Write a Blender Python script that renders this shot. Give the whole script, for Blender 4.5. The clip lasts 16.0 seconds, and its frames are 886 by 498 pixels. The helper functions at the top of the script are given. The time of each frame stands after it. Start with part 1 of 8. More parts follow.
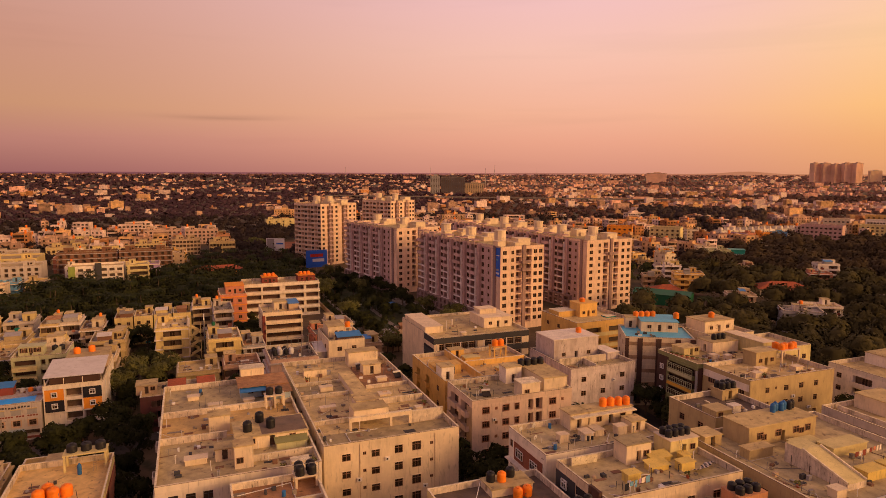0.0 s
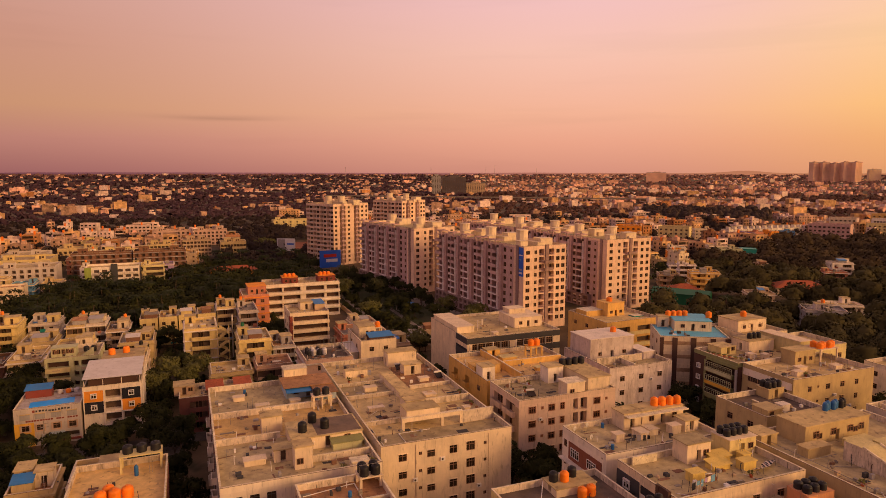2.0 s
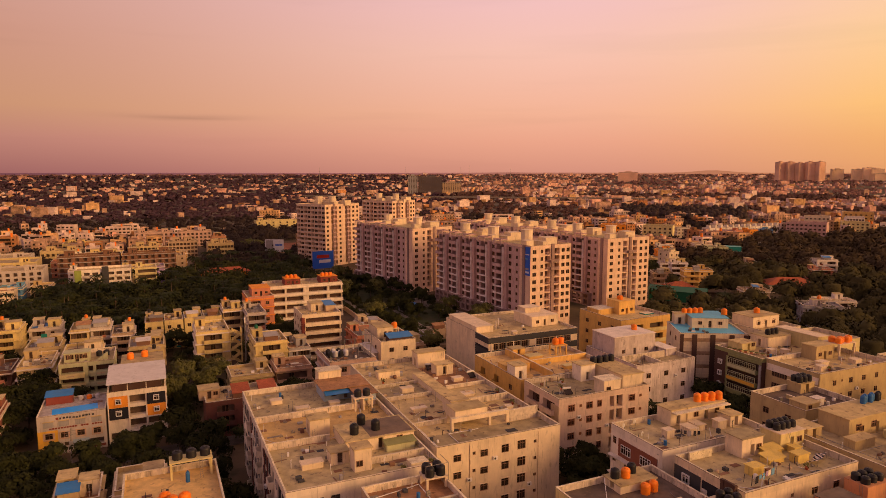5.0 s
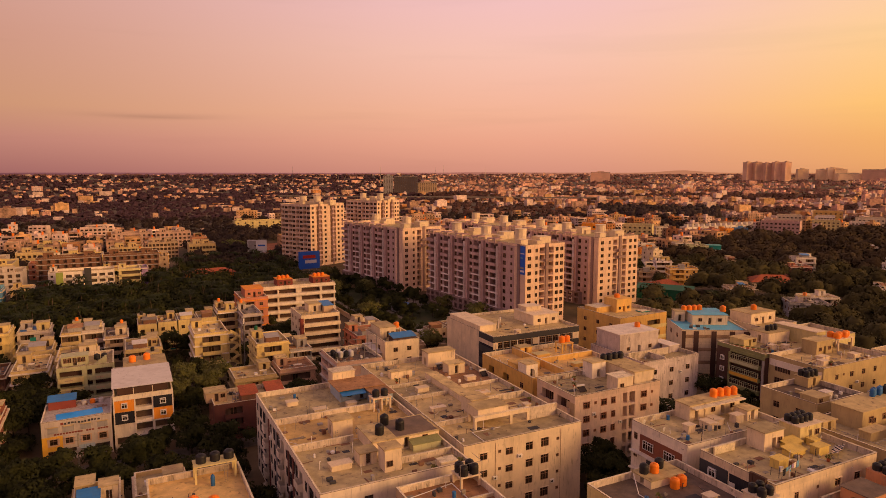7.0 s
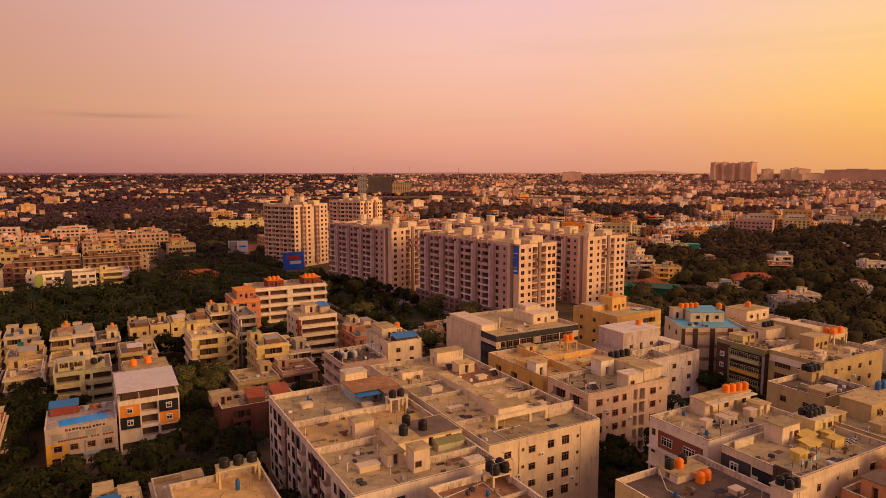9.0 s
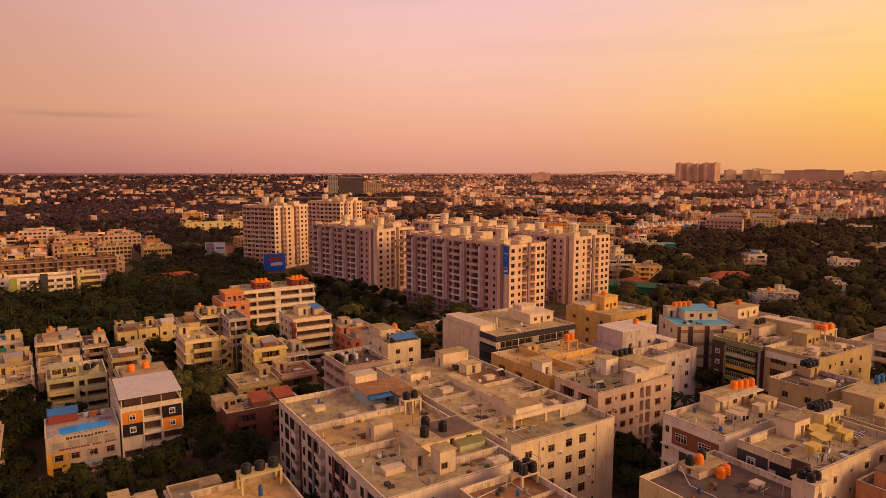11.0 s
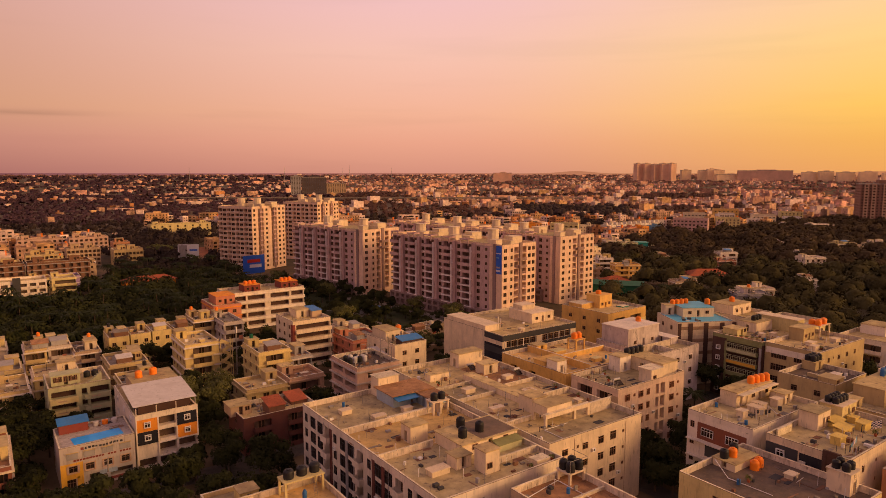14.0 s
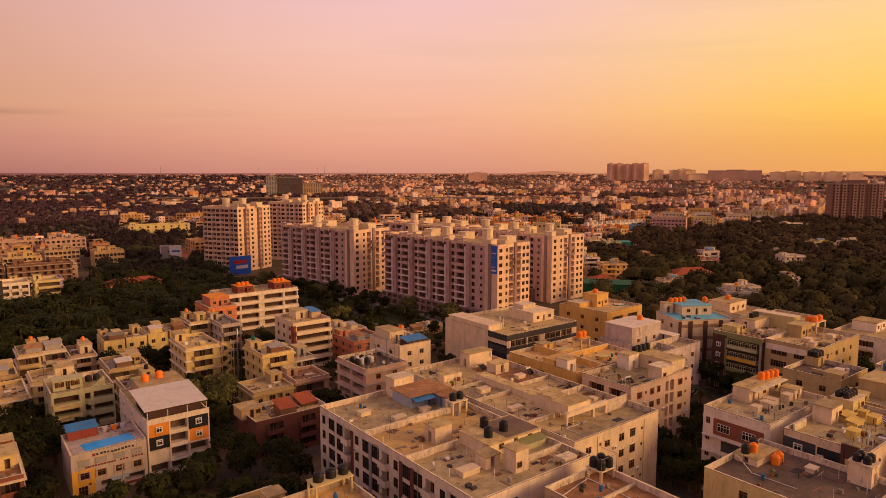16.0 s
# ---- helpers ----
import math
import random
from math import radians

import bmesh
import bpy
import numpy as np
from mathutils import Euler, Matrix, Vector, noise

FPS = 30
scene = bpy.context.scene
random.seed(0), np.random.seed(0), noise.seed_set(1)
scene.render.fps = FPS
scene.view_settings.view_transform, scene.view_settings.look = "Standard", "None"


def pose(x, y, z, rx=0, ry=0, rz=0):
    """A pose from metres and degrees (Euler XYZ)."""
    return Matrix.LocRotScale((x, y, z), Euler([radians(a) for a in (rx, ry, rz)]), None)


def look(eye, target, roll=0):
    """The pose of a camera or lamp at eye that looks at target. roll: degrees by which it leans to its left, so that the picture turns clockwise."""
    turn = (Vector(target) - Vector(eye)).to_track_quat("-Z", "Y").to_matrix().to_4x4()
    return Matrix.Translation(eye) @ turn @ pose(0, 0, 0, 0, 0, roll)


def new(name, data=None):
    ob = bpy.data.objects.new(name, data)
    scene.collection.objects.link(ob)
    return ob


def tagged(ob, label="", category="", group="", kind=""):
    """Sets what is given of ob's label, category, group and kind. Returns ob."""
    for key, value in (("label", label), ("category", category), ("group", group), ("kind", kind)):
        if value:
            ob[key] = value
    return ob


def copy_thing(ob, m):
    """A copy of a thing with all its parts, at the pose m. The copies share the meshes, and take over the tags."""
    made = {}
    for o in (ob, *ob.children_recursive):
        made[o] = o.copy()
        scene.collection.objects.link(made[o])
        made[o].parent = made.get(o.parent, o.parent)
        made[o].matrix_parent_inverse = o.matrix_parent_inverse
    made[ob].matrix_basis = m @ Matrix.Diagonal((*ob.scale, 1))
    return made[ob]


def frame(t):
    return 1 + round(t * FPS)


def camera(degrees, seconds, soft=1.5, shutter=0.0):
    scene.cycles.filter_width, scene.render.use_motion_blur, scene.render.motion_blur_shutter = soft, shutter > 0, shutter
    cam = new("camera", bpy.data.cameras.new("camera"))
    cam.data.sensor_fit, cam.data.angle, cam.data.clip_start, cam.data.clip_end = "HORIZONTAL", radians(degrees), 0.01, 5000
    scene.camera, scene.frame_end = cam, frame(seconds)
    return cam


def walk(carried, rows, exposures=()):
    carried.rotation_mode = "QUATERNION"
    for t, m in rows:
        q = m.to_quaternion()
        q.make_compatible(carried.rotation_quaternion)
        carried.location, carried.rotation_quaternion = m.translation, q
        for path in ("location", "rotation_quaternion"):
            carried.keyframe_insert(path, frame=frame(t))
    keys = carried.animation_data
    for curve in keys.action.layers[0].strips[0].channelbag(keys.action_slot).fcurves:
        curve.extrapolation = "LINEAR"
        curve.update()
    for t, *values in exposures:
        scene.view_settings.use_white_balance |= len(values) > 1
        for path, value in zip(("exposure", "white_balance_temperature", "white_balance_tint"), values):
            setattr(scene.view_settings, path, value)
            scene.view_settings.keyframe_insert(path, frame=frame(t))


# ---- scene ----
cam = camera(68.7, 16.0, soft=0.75)
METRES, EYE, TILT, LEAN, TURN = 73.0, 63.0, 0.0, 0.0, -21.5
ROWS = [
    (0.0, 0.0, 0.0, 0.0, 0.02, -6.79, -0.18),
    (0.5, -0.0345, -0.0003, 0.0002, 0.01, -6.79, -0.16),
    (1.0, -0.0691, -0.0003, 0.0002, 0.0, -6.79, -0.12),
    (1.5, -0.1032, -0.0, 0.0003, -0.03, -6.8, -0.08),
    (2.0, -0.1367, 0.0007, -0.0001, -0.19, -6.8, -0.05),
    (2.5, -0.1696, 0.0012, -0.0003, -0.44, -6.79, -0.02),
    (3.0, -0.2021, 0.0018, -0.0002, -0.73, -6.8, -0.01),
    (3.5, -0.2339, 0.0025, -0.0001, -1.12, -6.8, 0.02),
    (4.0, -0.2656, 0.0032, 0.0002, -1.61, -6.8, 0.03),
    (6.5, -0.4212, 0.0119, -0.0019, -4.55, -6.81, 0.02),
    (7.0, -0.4521, 0.0142, -0.0026, -5.16, -6.81, 0.01),
    (7.5, -0.4827, 0.0165, -0.0032, -5.77, -6.8, 0.01),
    (8.0, -0.5132, 0.0193, -0.0032, -6.38, -6.8, 0.01),
    (8.5, -0.5434, 0.0226, -0.0033, -7.01, -6.8, 0.0),
    (9.0, -0.5736, 0.0264, -0.0031, -7.69, -6.8, 0.0),
    (11.5, -0.725, 0.0515, -0.0009, -11.17, -6.76, -0.03),
    (12.0, -0.755, 0.057, -0.0002, -11.79, -6.76, -0.03),
    (12.5, -0.7845, 0.063, 0.0003, -12.37, -6.75, -0.03),
    (13.0, -0.8141, 0.0694, 0.0006, -12.93, -6.76, -0.04),
    (13.5, -0.8436, 0.0758, 0.0007, -13.51, -6.76, -0.03),
    (14.0, -0.8731, 0.0828, 0.0009, -14.07, -6.76, -0.03),
    (14.5, -0.9023, 0.0903, 0.0013, -14.65, -6.77, -0.04),
    (15.0, -0.9313, 0.0982, 0.0015, -15.22, -6.76, -0.04),
    (15.5, -0.9604, 0.1063, 0.0017, -15.8, -6.77, -0.04),
    (16.0, -0.9893, 0.1144, 0.0017, -16.38, -6.77, -0.05),
]
walk(cam, [(t, pose(0, 0, EYE, TILT, LEAN, TURN) @ pose(METRES * x, METRES * y, METRES * z, 90 + pitch, roll, yaw)) for t, x, y, z, yaw, pitch, roll in ROWS])

# ---- world, sun, exposure ----
SUN_AZ, SUN_EL = 142.0, 16.0     # degrees clockwise from +y, and above the horizon
world = bpy.data.worlds.new("dusk_sky")
scene.world = world
world.use_nodes = True
wn, wl = world.node_tree.nodes, world.node_tree.links
wn.clear()


def srgb(r, g, b):
    """Linear colour from 0-255 display values."""
    f = lambda c: c / 12.92 if c <= 0.04045 else ((c + 0.055) / 1.055) ** 2.4
    return (f(r / 255), f(g / 255), f(b / 255), 1.0)


def wmath(op, a, b=None):
    n = wn.new("ShaderNodeMath")
    n.operation = op
    for i, v in enumerate((a, b)):
        if v is None:
            continue
        if isinstance(v, (int, float)):
            n.inputs[i].default_value = v
        else:
            wl.new(v, n.inputs[i])
    return n.outputs[0]


def wramp(fac, stops):
    n = wn.new("ShaderNodeValToRGB")
    wl.new(fac, n.inputs[0])
    el = n.color_ramp.elements
    while len(el) < len(stops):
        el.new(0.5)
    for e, (p, c) in zip(el, stops):
        e.position, e.color = p, srgb(*c)
    return n.outputs[0]


def wmix(fac, a, b):
    n = wn.new("ShaderNodeMix")
    n.data_type = "RGBA"
    if isinstance(fac, (int, float)):
        n.inputs[0].default_value = fac
    else:
        wl.new(fac, n.inputs[0])
    wl.new(a, n.inputs[6])
    wl.new(b, n.inputs[7])
    return n.outputs[2]


coord = wn.new("ShaderNodeTexCoord")
sep = wn.new("ShaderNodeSeparateXYZ")
wl.new(coord.outputs["Generated"], sep.inputs[0])
azim = wmath("ARCTAN2", sep.outputs[0], sep.outputs[1])            # clockwise from +y
elev = wmath("MULTIPLY", wmath("ARCSINE", sep.outputs[2]), 180 / math.pi)
ef = wmath("DIVIDE", elev, 60.0)                                   # 0 at the horizon, 1 at 60 degrees
E2, E5, E10, E15 = 2.5 / 60, 5 / 60, 10 / 60, 15 / 60
west = wramp(ef, [(0.0, (144, 88, 88)), (E2, (172, 112, 101)), (E5, (186, 131, 97)), (E10, (188, 132, 110)), (E15, (193, 143, 128)), (0.6, (166, 132, 148)), (1.0, (158, 124, 122))])
mid = wramp(ef, [(0.0, (202, 136, 116)), (E2, (220, 152, 126)), (E5, (229, 167, 138)), (E10, (232, 181, 163)), (E15, (228, 180, 180)), (0.6, (196, 148, 140)), (1.0, (158, 124, 122))])
east = wramp(ef, [(0.0, (226, 156, 81)), (E2, (232, 168, 74)), (E5, (244, 189, 79)), (E10, (243, 199, 119)), (E15, (241, 195, 151)), (0.6, (204, 150, 122)), (1.0, (158, 124, 122))])
# from the dusky side to the side of the set sun, by the angle from the sun's own azimuth
away = wmath("ABSOLUTE", wmath("SUBTRACT", wmath("WRAP", wmath("SUBTRACT", azim, radians(80.0)), None), 0.0))
wrap = away.node.inputs[0].links[0].from_node.inputs[0].links[0].from_node
wrap.inputs[1].default_value, wrap.inputs[2].default_value = math.pi, -math.pi
deg = wmath("MULTIPLY", away, 180 / math.pi)


def span(v, lo, hi):
    n = wn.new("ShaderNodeMapRange")
    n.interpolation_type = "SMOOTHSTEP"
    wl.new(v, n.inputs[0])
    n.inputs[1].default_value, n.inputs[2].default_value = lo, hi
    return n.outputs[0]


glow = wmix(span(deg, 2.0, 46.0), east, mid)
dim = wn.new("ShaderNodeHueSaturation")
wl.new(west, dim.inputs["Color"])
dim.inputs["Value"].default_value = 1.15
dome = wmix(span(deg, 105.0, 150.0), wmix(span(deg, 44.0, 100.0), glow, west), dim.outputs[0])
# thin streaks of cloud
stretch = wn.new("ShaderNodeMapping")
stretch.inputs["Scale"].default_value = (1.0, 1.0, 14.0)
wl.new(coord.outputs["Generated"], stretch.inputs[0])
wisps = wn.new("ShaderNodeTexNoise")
wisps.inputs["Scale"].default_value, wisps.inputs["Detail"].default_value = 2.6, 5.0
wl.new(stretch.outputs[0], wisps.inputs["Vector"])
veil = wn.new("ShaderNodeHueSaturation")
wl.new(dome, veil.inputs["Color"])
veil.inputs["Value"].default_value = 0.88
thin = wmix(wmath("MULTIPLY", span(wisps.outputs[0], 0.5, 0.72), 0.35), dome, veil.outputs[0])
# one low bar of cloud over the dusky side
along = wmath("POWER", wmath("DIVIDE", wmath("SUBTRACT", azim, radians(3.0)), radians(4.2)), 2.0)
lift = wmath("SUBTRACT", elev, wmath("ADD", 4.55, wmath("MULTIPLY", wmath("SUBTRACT", wisps.outputs[0], 0.5), 1.2)))
bar = wmath("EXPONENT", wmath("MULTIPLY", wmath("ADD", along, wmath("POWER", wmath("DIVIDE", lift, 0.2), 2.0)), -1.0))
smoke = wn.new("ShaderNodeHueSaturation")
wl.new(thin, smoke.inputs["Color"])
smoke.inputs["Value"].default_value = 0.80
cloudy = wmix(bar, thin, smoke.outputs[0])
sky = wn.new("ShaderNodeTexSky")
sky.sky_type, sky.sun_disc = "NISHITA", False
sky.sun_elevation, sky.sun_rotation = radians(SUN_EL), radians(SUN_AZ)
back_sky = wn.new("ShaderNodeBackground")
wl.new(sky.outputs[0], back_sky.inputs[0])
back_sky.inputs[1].default_value = 0.004
back_dusk = wn.new("ShaderNodeBackground")
wl.new(cloudy, back_dusk.inputs[0])
back_dusk.inputs[1].default_value = 1.15
both = wn.new("ShaderNodeAddShader")
wl.new(back_sky.outputs[0], both.inputs[0])
wl.new(back_dusk.outputs[0], both.inputs[1])
wout = wn.new("ShaderNodeOutputWorld")
wl.new(both.outputs[0], wout.inputs[0])

sun = new("sun", bpy.data.lights.new("sun", "SUN"))
sun.data.energy, sun.data.angle, sun.data.color = 3.0, radians(28.0), (1.0, 0.52, 0.18)
a, e = radians(SUN_AZ), radians(SUN_EL)
sun.matrix_world = look((400 * math.sin(a), 400 * math.cos(a), 300), (0, 0, 300 - 400 * math.tan(e)))

# ---- materials ----
MATS = {}


def surface(name, base, rough=0.85, vary=0.10, grain=0.6, stain=None, amount=0.0, size=0.25, streak=False, bump=0.15, metal=0.0, island=False, edge=0.24, gloss=0.3):
    """A weathered surface: fine grain, broad stains (streaked downwards where streak), and a slight tone of its own for each object."""
    if name in MATS:
        return MATS[name]
    m = bpy.data.materials.new(name)
    m.use_nodes = True
    nt = m.node_tree
    nd, ln = nt.nodes, nt.links
    bsdf = nd["Principled BSDF"]
    bsdf.inputs["Roughness"].default_value, bsdf.inputs["Metallic"].default_value = rough, metal
    bsdf.inputs["Specular IOR Level"].default_value = gloss
    geo = nd.new("ShaderNodeNewGeometry")
    n1 = nd.new("ShaderNodeTexNoise")
    n1.inputs["Scale"].default_value, n1.inputs["Detail"].default_value = grain, 6.0
    n1.inputs["Roughness"].default_value = 0.65
    ln.new(geo.outputs["Position"], n1.inputs["Vector"])
    info = nd.new("ShaderNodeObjectInfo")
    r1 = nd.new("ShaderNodeMapRange")
    r1.inputs[1].default_value, r1.inputs[2].default_value = 0.3, 0.7
    r1.inputs[3].default_value, r1.inputs[4].default_value = 1 - vary * 1.6, 1 + vary
    ln.new(n1.outputs[0], r1.inputs[0])
    r2 = nd.new("ShaderNodeMapRange")
    r2.inputs[3].default_value, r2.inputs[4].default_value = 1 - vary, 1 + vary * 0.6
    ln.new(geo.outputs["Random Per Island"] if island else info.outputs["Random"], r2.inputs[0])
    mul = nd.new("ShaderNodeMath")
    mul.operation = "MULTIPLY"
    ln.new(r1.outputs[0], mul.inputs[0])
    ln.new(r2.outputs[0], mul.inputs[1])
    tone = nd.new("ShaderNodeVectorMath")
    tone.operation = "SCALE"
    tone.inputs[0].default_value = base[:3]
    ln.new(mul.outputs[0], tone.inputs["Scale"])
    out = tone.outputs[0]
    if amount:
        mp = nd.new("ShaderNodeMapping")
        mp.inputs["Scale"].default_value = (1, 1, 0.16) if streak else (1, 1, 1)
        ln.new(geo.outputs["Position"], mp.inputs[0])
        n2 = nd.new("ShaderNodeTexNoise")
        n2.inputs["Scale"].default_value, n2.inputs["Detail"].default_value = size, 9.0
        n2.inputs["Roughness"].default_value = 0.7
        ln.new(mp.outputs[0], n2.inputs["Vector"])
        r3 = nd.new("ShaderNodeMapRange")
        r3.inputs[1].default_value, r3.inputs[2].default_value = 0.48, 0.48 + edge
        r3.inputs[4].default_value = amount
        ln.new(n2.outputs[0], r3.inputs[0])
        mx = nd.new("ShaderNodeMix")
        mx.data_type = "RGBA"
        ln.new(r3.outputs[0], mx.inputs[0])
        ln.new(out, mx.inputs[6])
        mx.inputs[7].default_value = (*(stain or [c * 0.35 for c in base[:3]])[:3], 1)
        out = mx.outputs[2]
        # small dark spots of mould and splashes
        n3 = nd.new("ShaderNodeTexNoise")
        n3.inputs["Scale"].default_value, n3.inputs["Detail"].default_value = size * 7.0, 3.0
        ln.new(mp.outputs[0], n3.inputs["Vector"])
        r4 = nd.new("ShaderNodeMapRange")
        r4.inputs[1].default_value, r4.inputs[2].default_value = 0.60, 0.70
        r4.inputs[4].default_value = min(0.75, amount)
        ln.new(n3.outputs[0], r4.inputs[0])
        my = nd.new("ShaderNodeMix")
        my.data_type = "RGBA"
        ln.new(r4.outputs[0], my.inputs[0])
        ln.new(out, my.inputs[6])
        my.inputs[7].default_value = (*[c * 0.7 for c in (stain or [c * 0.35 for c in base[:3]])[:3]], 1)
        out = my.outputs[2]
    ln.new(out, bsdf.inputs["Base Color"])
    if bump:
        b = nd.new("ShaderNodeBump")
        b.inputs["Strength"].default_value, b.inputs["Distance"].default_value = bump, 0.05
        ln.new(n1.outputs[0], b.inputs["Height"])
        ln.new(b.outputs[0], bsdf.inputs["Normal"])
    MATS[name] = m
    return m


GRIME = (0.10, 0.085, 0.07)


def paint(name, base):
    return surface(name, base, vary=0.09, grain=0.35, stain=GRIME, amount=0.3, size=0.5, streak=True)


CREAM = paint("cream_paint", (0.75, 0.62, 0.43))
WHITE = paint("white_paint", (0.80, 0.715, 0.60))
PALEPINK = paint("pale_pink_paint", (0.76, 0.68, 0.63))
TAN = paint("tan_paint", (0.52, 0.38, 0.24))
OCHRE = paint("ochre_yellow_paint", (0.70, 0.44, 0.13))
LEMON = paint("pale_yellow_paint", (0.66, 0.56, 0.26))
ORANGE = paint("orange_paint", (0.80, 0.30, 0.03))
SALMON = paint("salmon_orange_paint", (0.60, 0.29, 0.14))
BRICKPINK = paint("brick_pink_paint", (0.55, 0.22, 0.13))
MAROON = paint("maroon_paint", (0.24, 0.055, 0.04))
GREENISH = paint("pale_green_paint", (0.48, 0.48, 0.28))
LEAFGREEN = paint("leaf_green_paint", (0.30, 0.38, 0.08))
GREY = paint("grey_paint", (0.36, 0.34, 0.33))
DARKGREY = paint("dark_grey_paint", (0.055, 0.055, 0.06))
NAVY = paint("dark_navy_paint", (0.016, 0.017, 0.026))
BROWN = paint("dark_brown_paint", (0.085, 0.045, 0.035))
SKYBLUE = paint("sky_blue_paint", (0.16, 0.36, 0.55))
LILAC = paint("lilac_paint", (0.40, 0.28, 0.50))
REDBROWN = paint("red_brown_paint", (0.24, 0.085, 0.05))
DEEPMAROON = paint("deep_maroon_paint", (0.15, 0.055, 0.042))
DARKTAN = paint("dark_tan_paint", (0.56, 0.37, 0.24))
DUSKBROWN = paint("dusky_brown_paint", (0.30, 0.165, 0.115))
BRICKBROWN = paint("brown_brick", (0.20, 0.10, 0.06))
OLIVE = paint("olive_green_paint", (0.25, 0.26, 0.11))
YELLOW = paint("bright_yellow_paint", (0.72, 0.40, 0.05))
ROSETAN = paint("rose_tan_paint", (0.60, 0.41, 0.31))
BLUSH = paint("blush_paint", (0.69, 0.525, 0.40))
LILACWHITE = surface("mould_streaked_white_paint", (0.62, 0.54, 0.51), vary=0.12, grain=0.5, stain=(0.20, 0.15, 0.13), amount=0.6, size=0.45, streak=True, edge=0.2)
LIDYELLOW = paint("dull_yellow_lid_paint", (0.70, 0.53, 0.15))
PALEBLUE = paint("pale_grey_blue_paint", (0.36, 0.44, 0.52))
OFFWHITE = paint("off_white_paint", (0.74, 0.65, 0.525))
DULLWHITE = paint("dull_white_paint", (0.54, 0.47, 0.41))
DULLCREAM = paint("weathered_cream_paint", (0.58, 0.44, 0.21))
PINK = paint("faded_pink_paint", (0.66, 0.42, 0.35))
GRIMEWALL = surface("mouldy_plaster", (0.68, 0.58, 0.45), vary=0.16, grain=1.0, stain=(0.11, 0.085, 0.065), amount=0.75, size=0.6, streak=True, edge=0.18)
BRONZE = surface("bronze_glazing", (0.44, 0.30, 0.19), rough=0.2, vary=0.25, grain=0.5, bump=0.0)
DULLYELLOW = paint("weathered_yellow_paint", (0.66, 0.52, 0.215))
AGEDYELLOW = paint("aged_yellow_paint", (0.50, 0.385, 0.19))
CONCRETE = surface("weathered_concrete", (0.30, 0.26, 0.21), vary=0.16, grain=0.8, stain=GRIME, amount=0.75, size=0.22)
ROOFTAN = surface("stained_roof_screed", (0.56, 0.435, 0.205), vary=0.20, grain=0.45, stain=(0.22, 0.145, 0.085), amount=0.7, size=0.13, edge=0.26)
ROOFGOLD = surface("golden_roof_screed", (0.68, 0.47, 0.18), vary=0.18, grain=0.5, stain=(0.34, 0.21, 0.10), amount=0.6, size=0.16, edge=0.26)
ROOFGREY = surface("grey_roof_screed", (0.46, 0.375, 0.20), vary=0.22, grain=0.45, stain=(0.17, 0.12, 0.085), amount=0.7, size=0.13, edge=0.26)
ROOFRUST = surface("rust_stained_roof", (0.42, 0.225, 0.105), vary=0.24, grain=0.6, stain=(0.14, 0.075, 0.042), amount=0.8, size=0.2)
ROOFDARK = surface("dark_roof_felt", (0.14, 0.105, 0.082), vary=0.22, grain=0.5, stain=(0.28, 0.19, 0.125), amount=0.6, size=0.2, edge=0.2)
COPING = surface("stained_coping", (0.78, 0.69, 0.49), vary=0.15, grain=0.9, stain=(0.20, 0.145, 0.095), amount=0.6, size=0.55)
BLUEROOF = surface("blue_roof_coating", (0.12, 0.46, 0.66), rough=0.6, vary=0.1, stain=(0.2, 0.3, 0.33), amount=0.5, size=0.3)
BLUESHEET = surface("blue_sheet", (0.03, 0.20, 0.52), rough=0.5, vary=0.12, stain=(0.12, 0.2, 0.3), amount=0.4, size=0.5)
TARP = surface("blue_tarpaulin", (0.004, 0.36, 1.0), rough=0.4, vary=0.1)
ROOFPALE = surface("pale_grey_roof_screed", (0.42, 0.37, 0.33), vary=0.2, grain=1.0, stain=(0.16, 0.13, 0.11), amount=0.6, size=0.3)
TINSHEET = surface("pale_tin_sheet", (0.62, 0.58, 0.54), rough=0.6, vary=0.06, stain=(0.35, 0.28, 0.22), amount=0.4, size=0.2)
TERRACOTTA = surface("terracotta_roof_tiles", (0.42, 0.11, 0.045), vary=0.16, grain=1.5, stain=(0.12, 0.05, 0.03), amount=0.5, size=0.4)
GREENSHEET = surface("green_shed_sheet", (0.010, 0.115, 0.055), rough=0.5, vary=0.1, stain=(0.03, 0.1, 0.06), amount=0.4, size=0.15)
TEALSHEET = surface("teal_shed_sheet", (0.02, 0.25, 0.22), rough=0.5, vary=0.1)
GLASS = surface("dark_window_glass", (0.038, 0.028, 0.022), rough=0.12, vary=0.3, grain=0.3, bump=0.0)
FRAMEWOOD = surface("brown_window_frame", (0.27, 0.15, 0.09), vary=0.15, bump=0.0)
FRAMEBROWN = surface("red_brown_window_surround", (0.30, 0.135, 0.075), vary=0.15, bump=0.0)
FRAMEWHITE = surface("white_window_frame", (0.75, 0.72, 0.68), vary=0.08, bump=0.0)
TANKORANGE = surface("orange_tank_plastic", (0.86, 0.23, 0.015), rough=0.5, vary=0.12, grain=1.2)
TANKBLACK = surface("black_tank_plastic", (0.018, 0.018, 0.021), rough=0.5, vary=0.2, grain=1.2)
TANKBLUE = surface("blue_tank_plastic", (0.03, 0.14, 0.36), rough=0.5, vary=0.15)
TANKWHITE = surface("white_tank_plastic", (0.6, 0.58, 0.55), rough=0.5, vary=0.1)
STEEL = surface("dull_steel", (0.30, 0.28, 0.26), rough=0.5, metal=0.6, vary=0.1, bump=0.0)
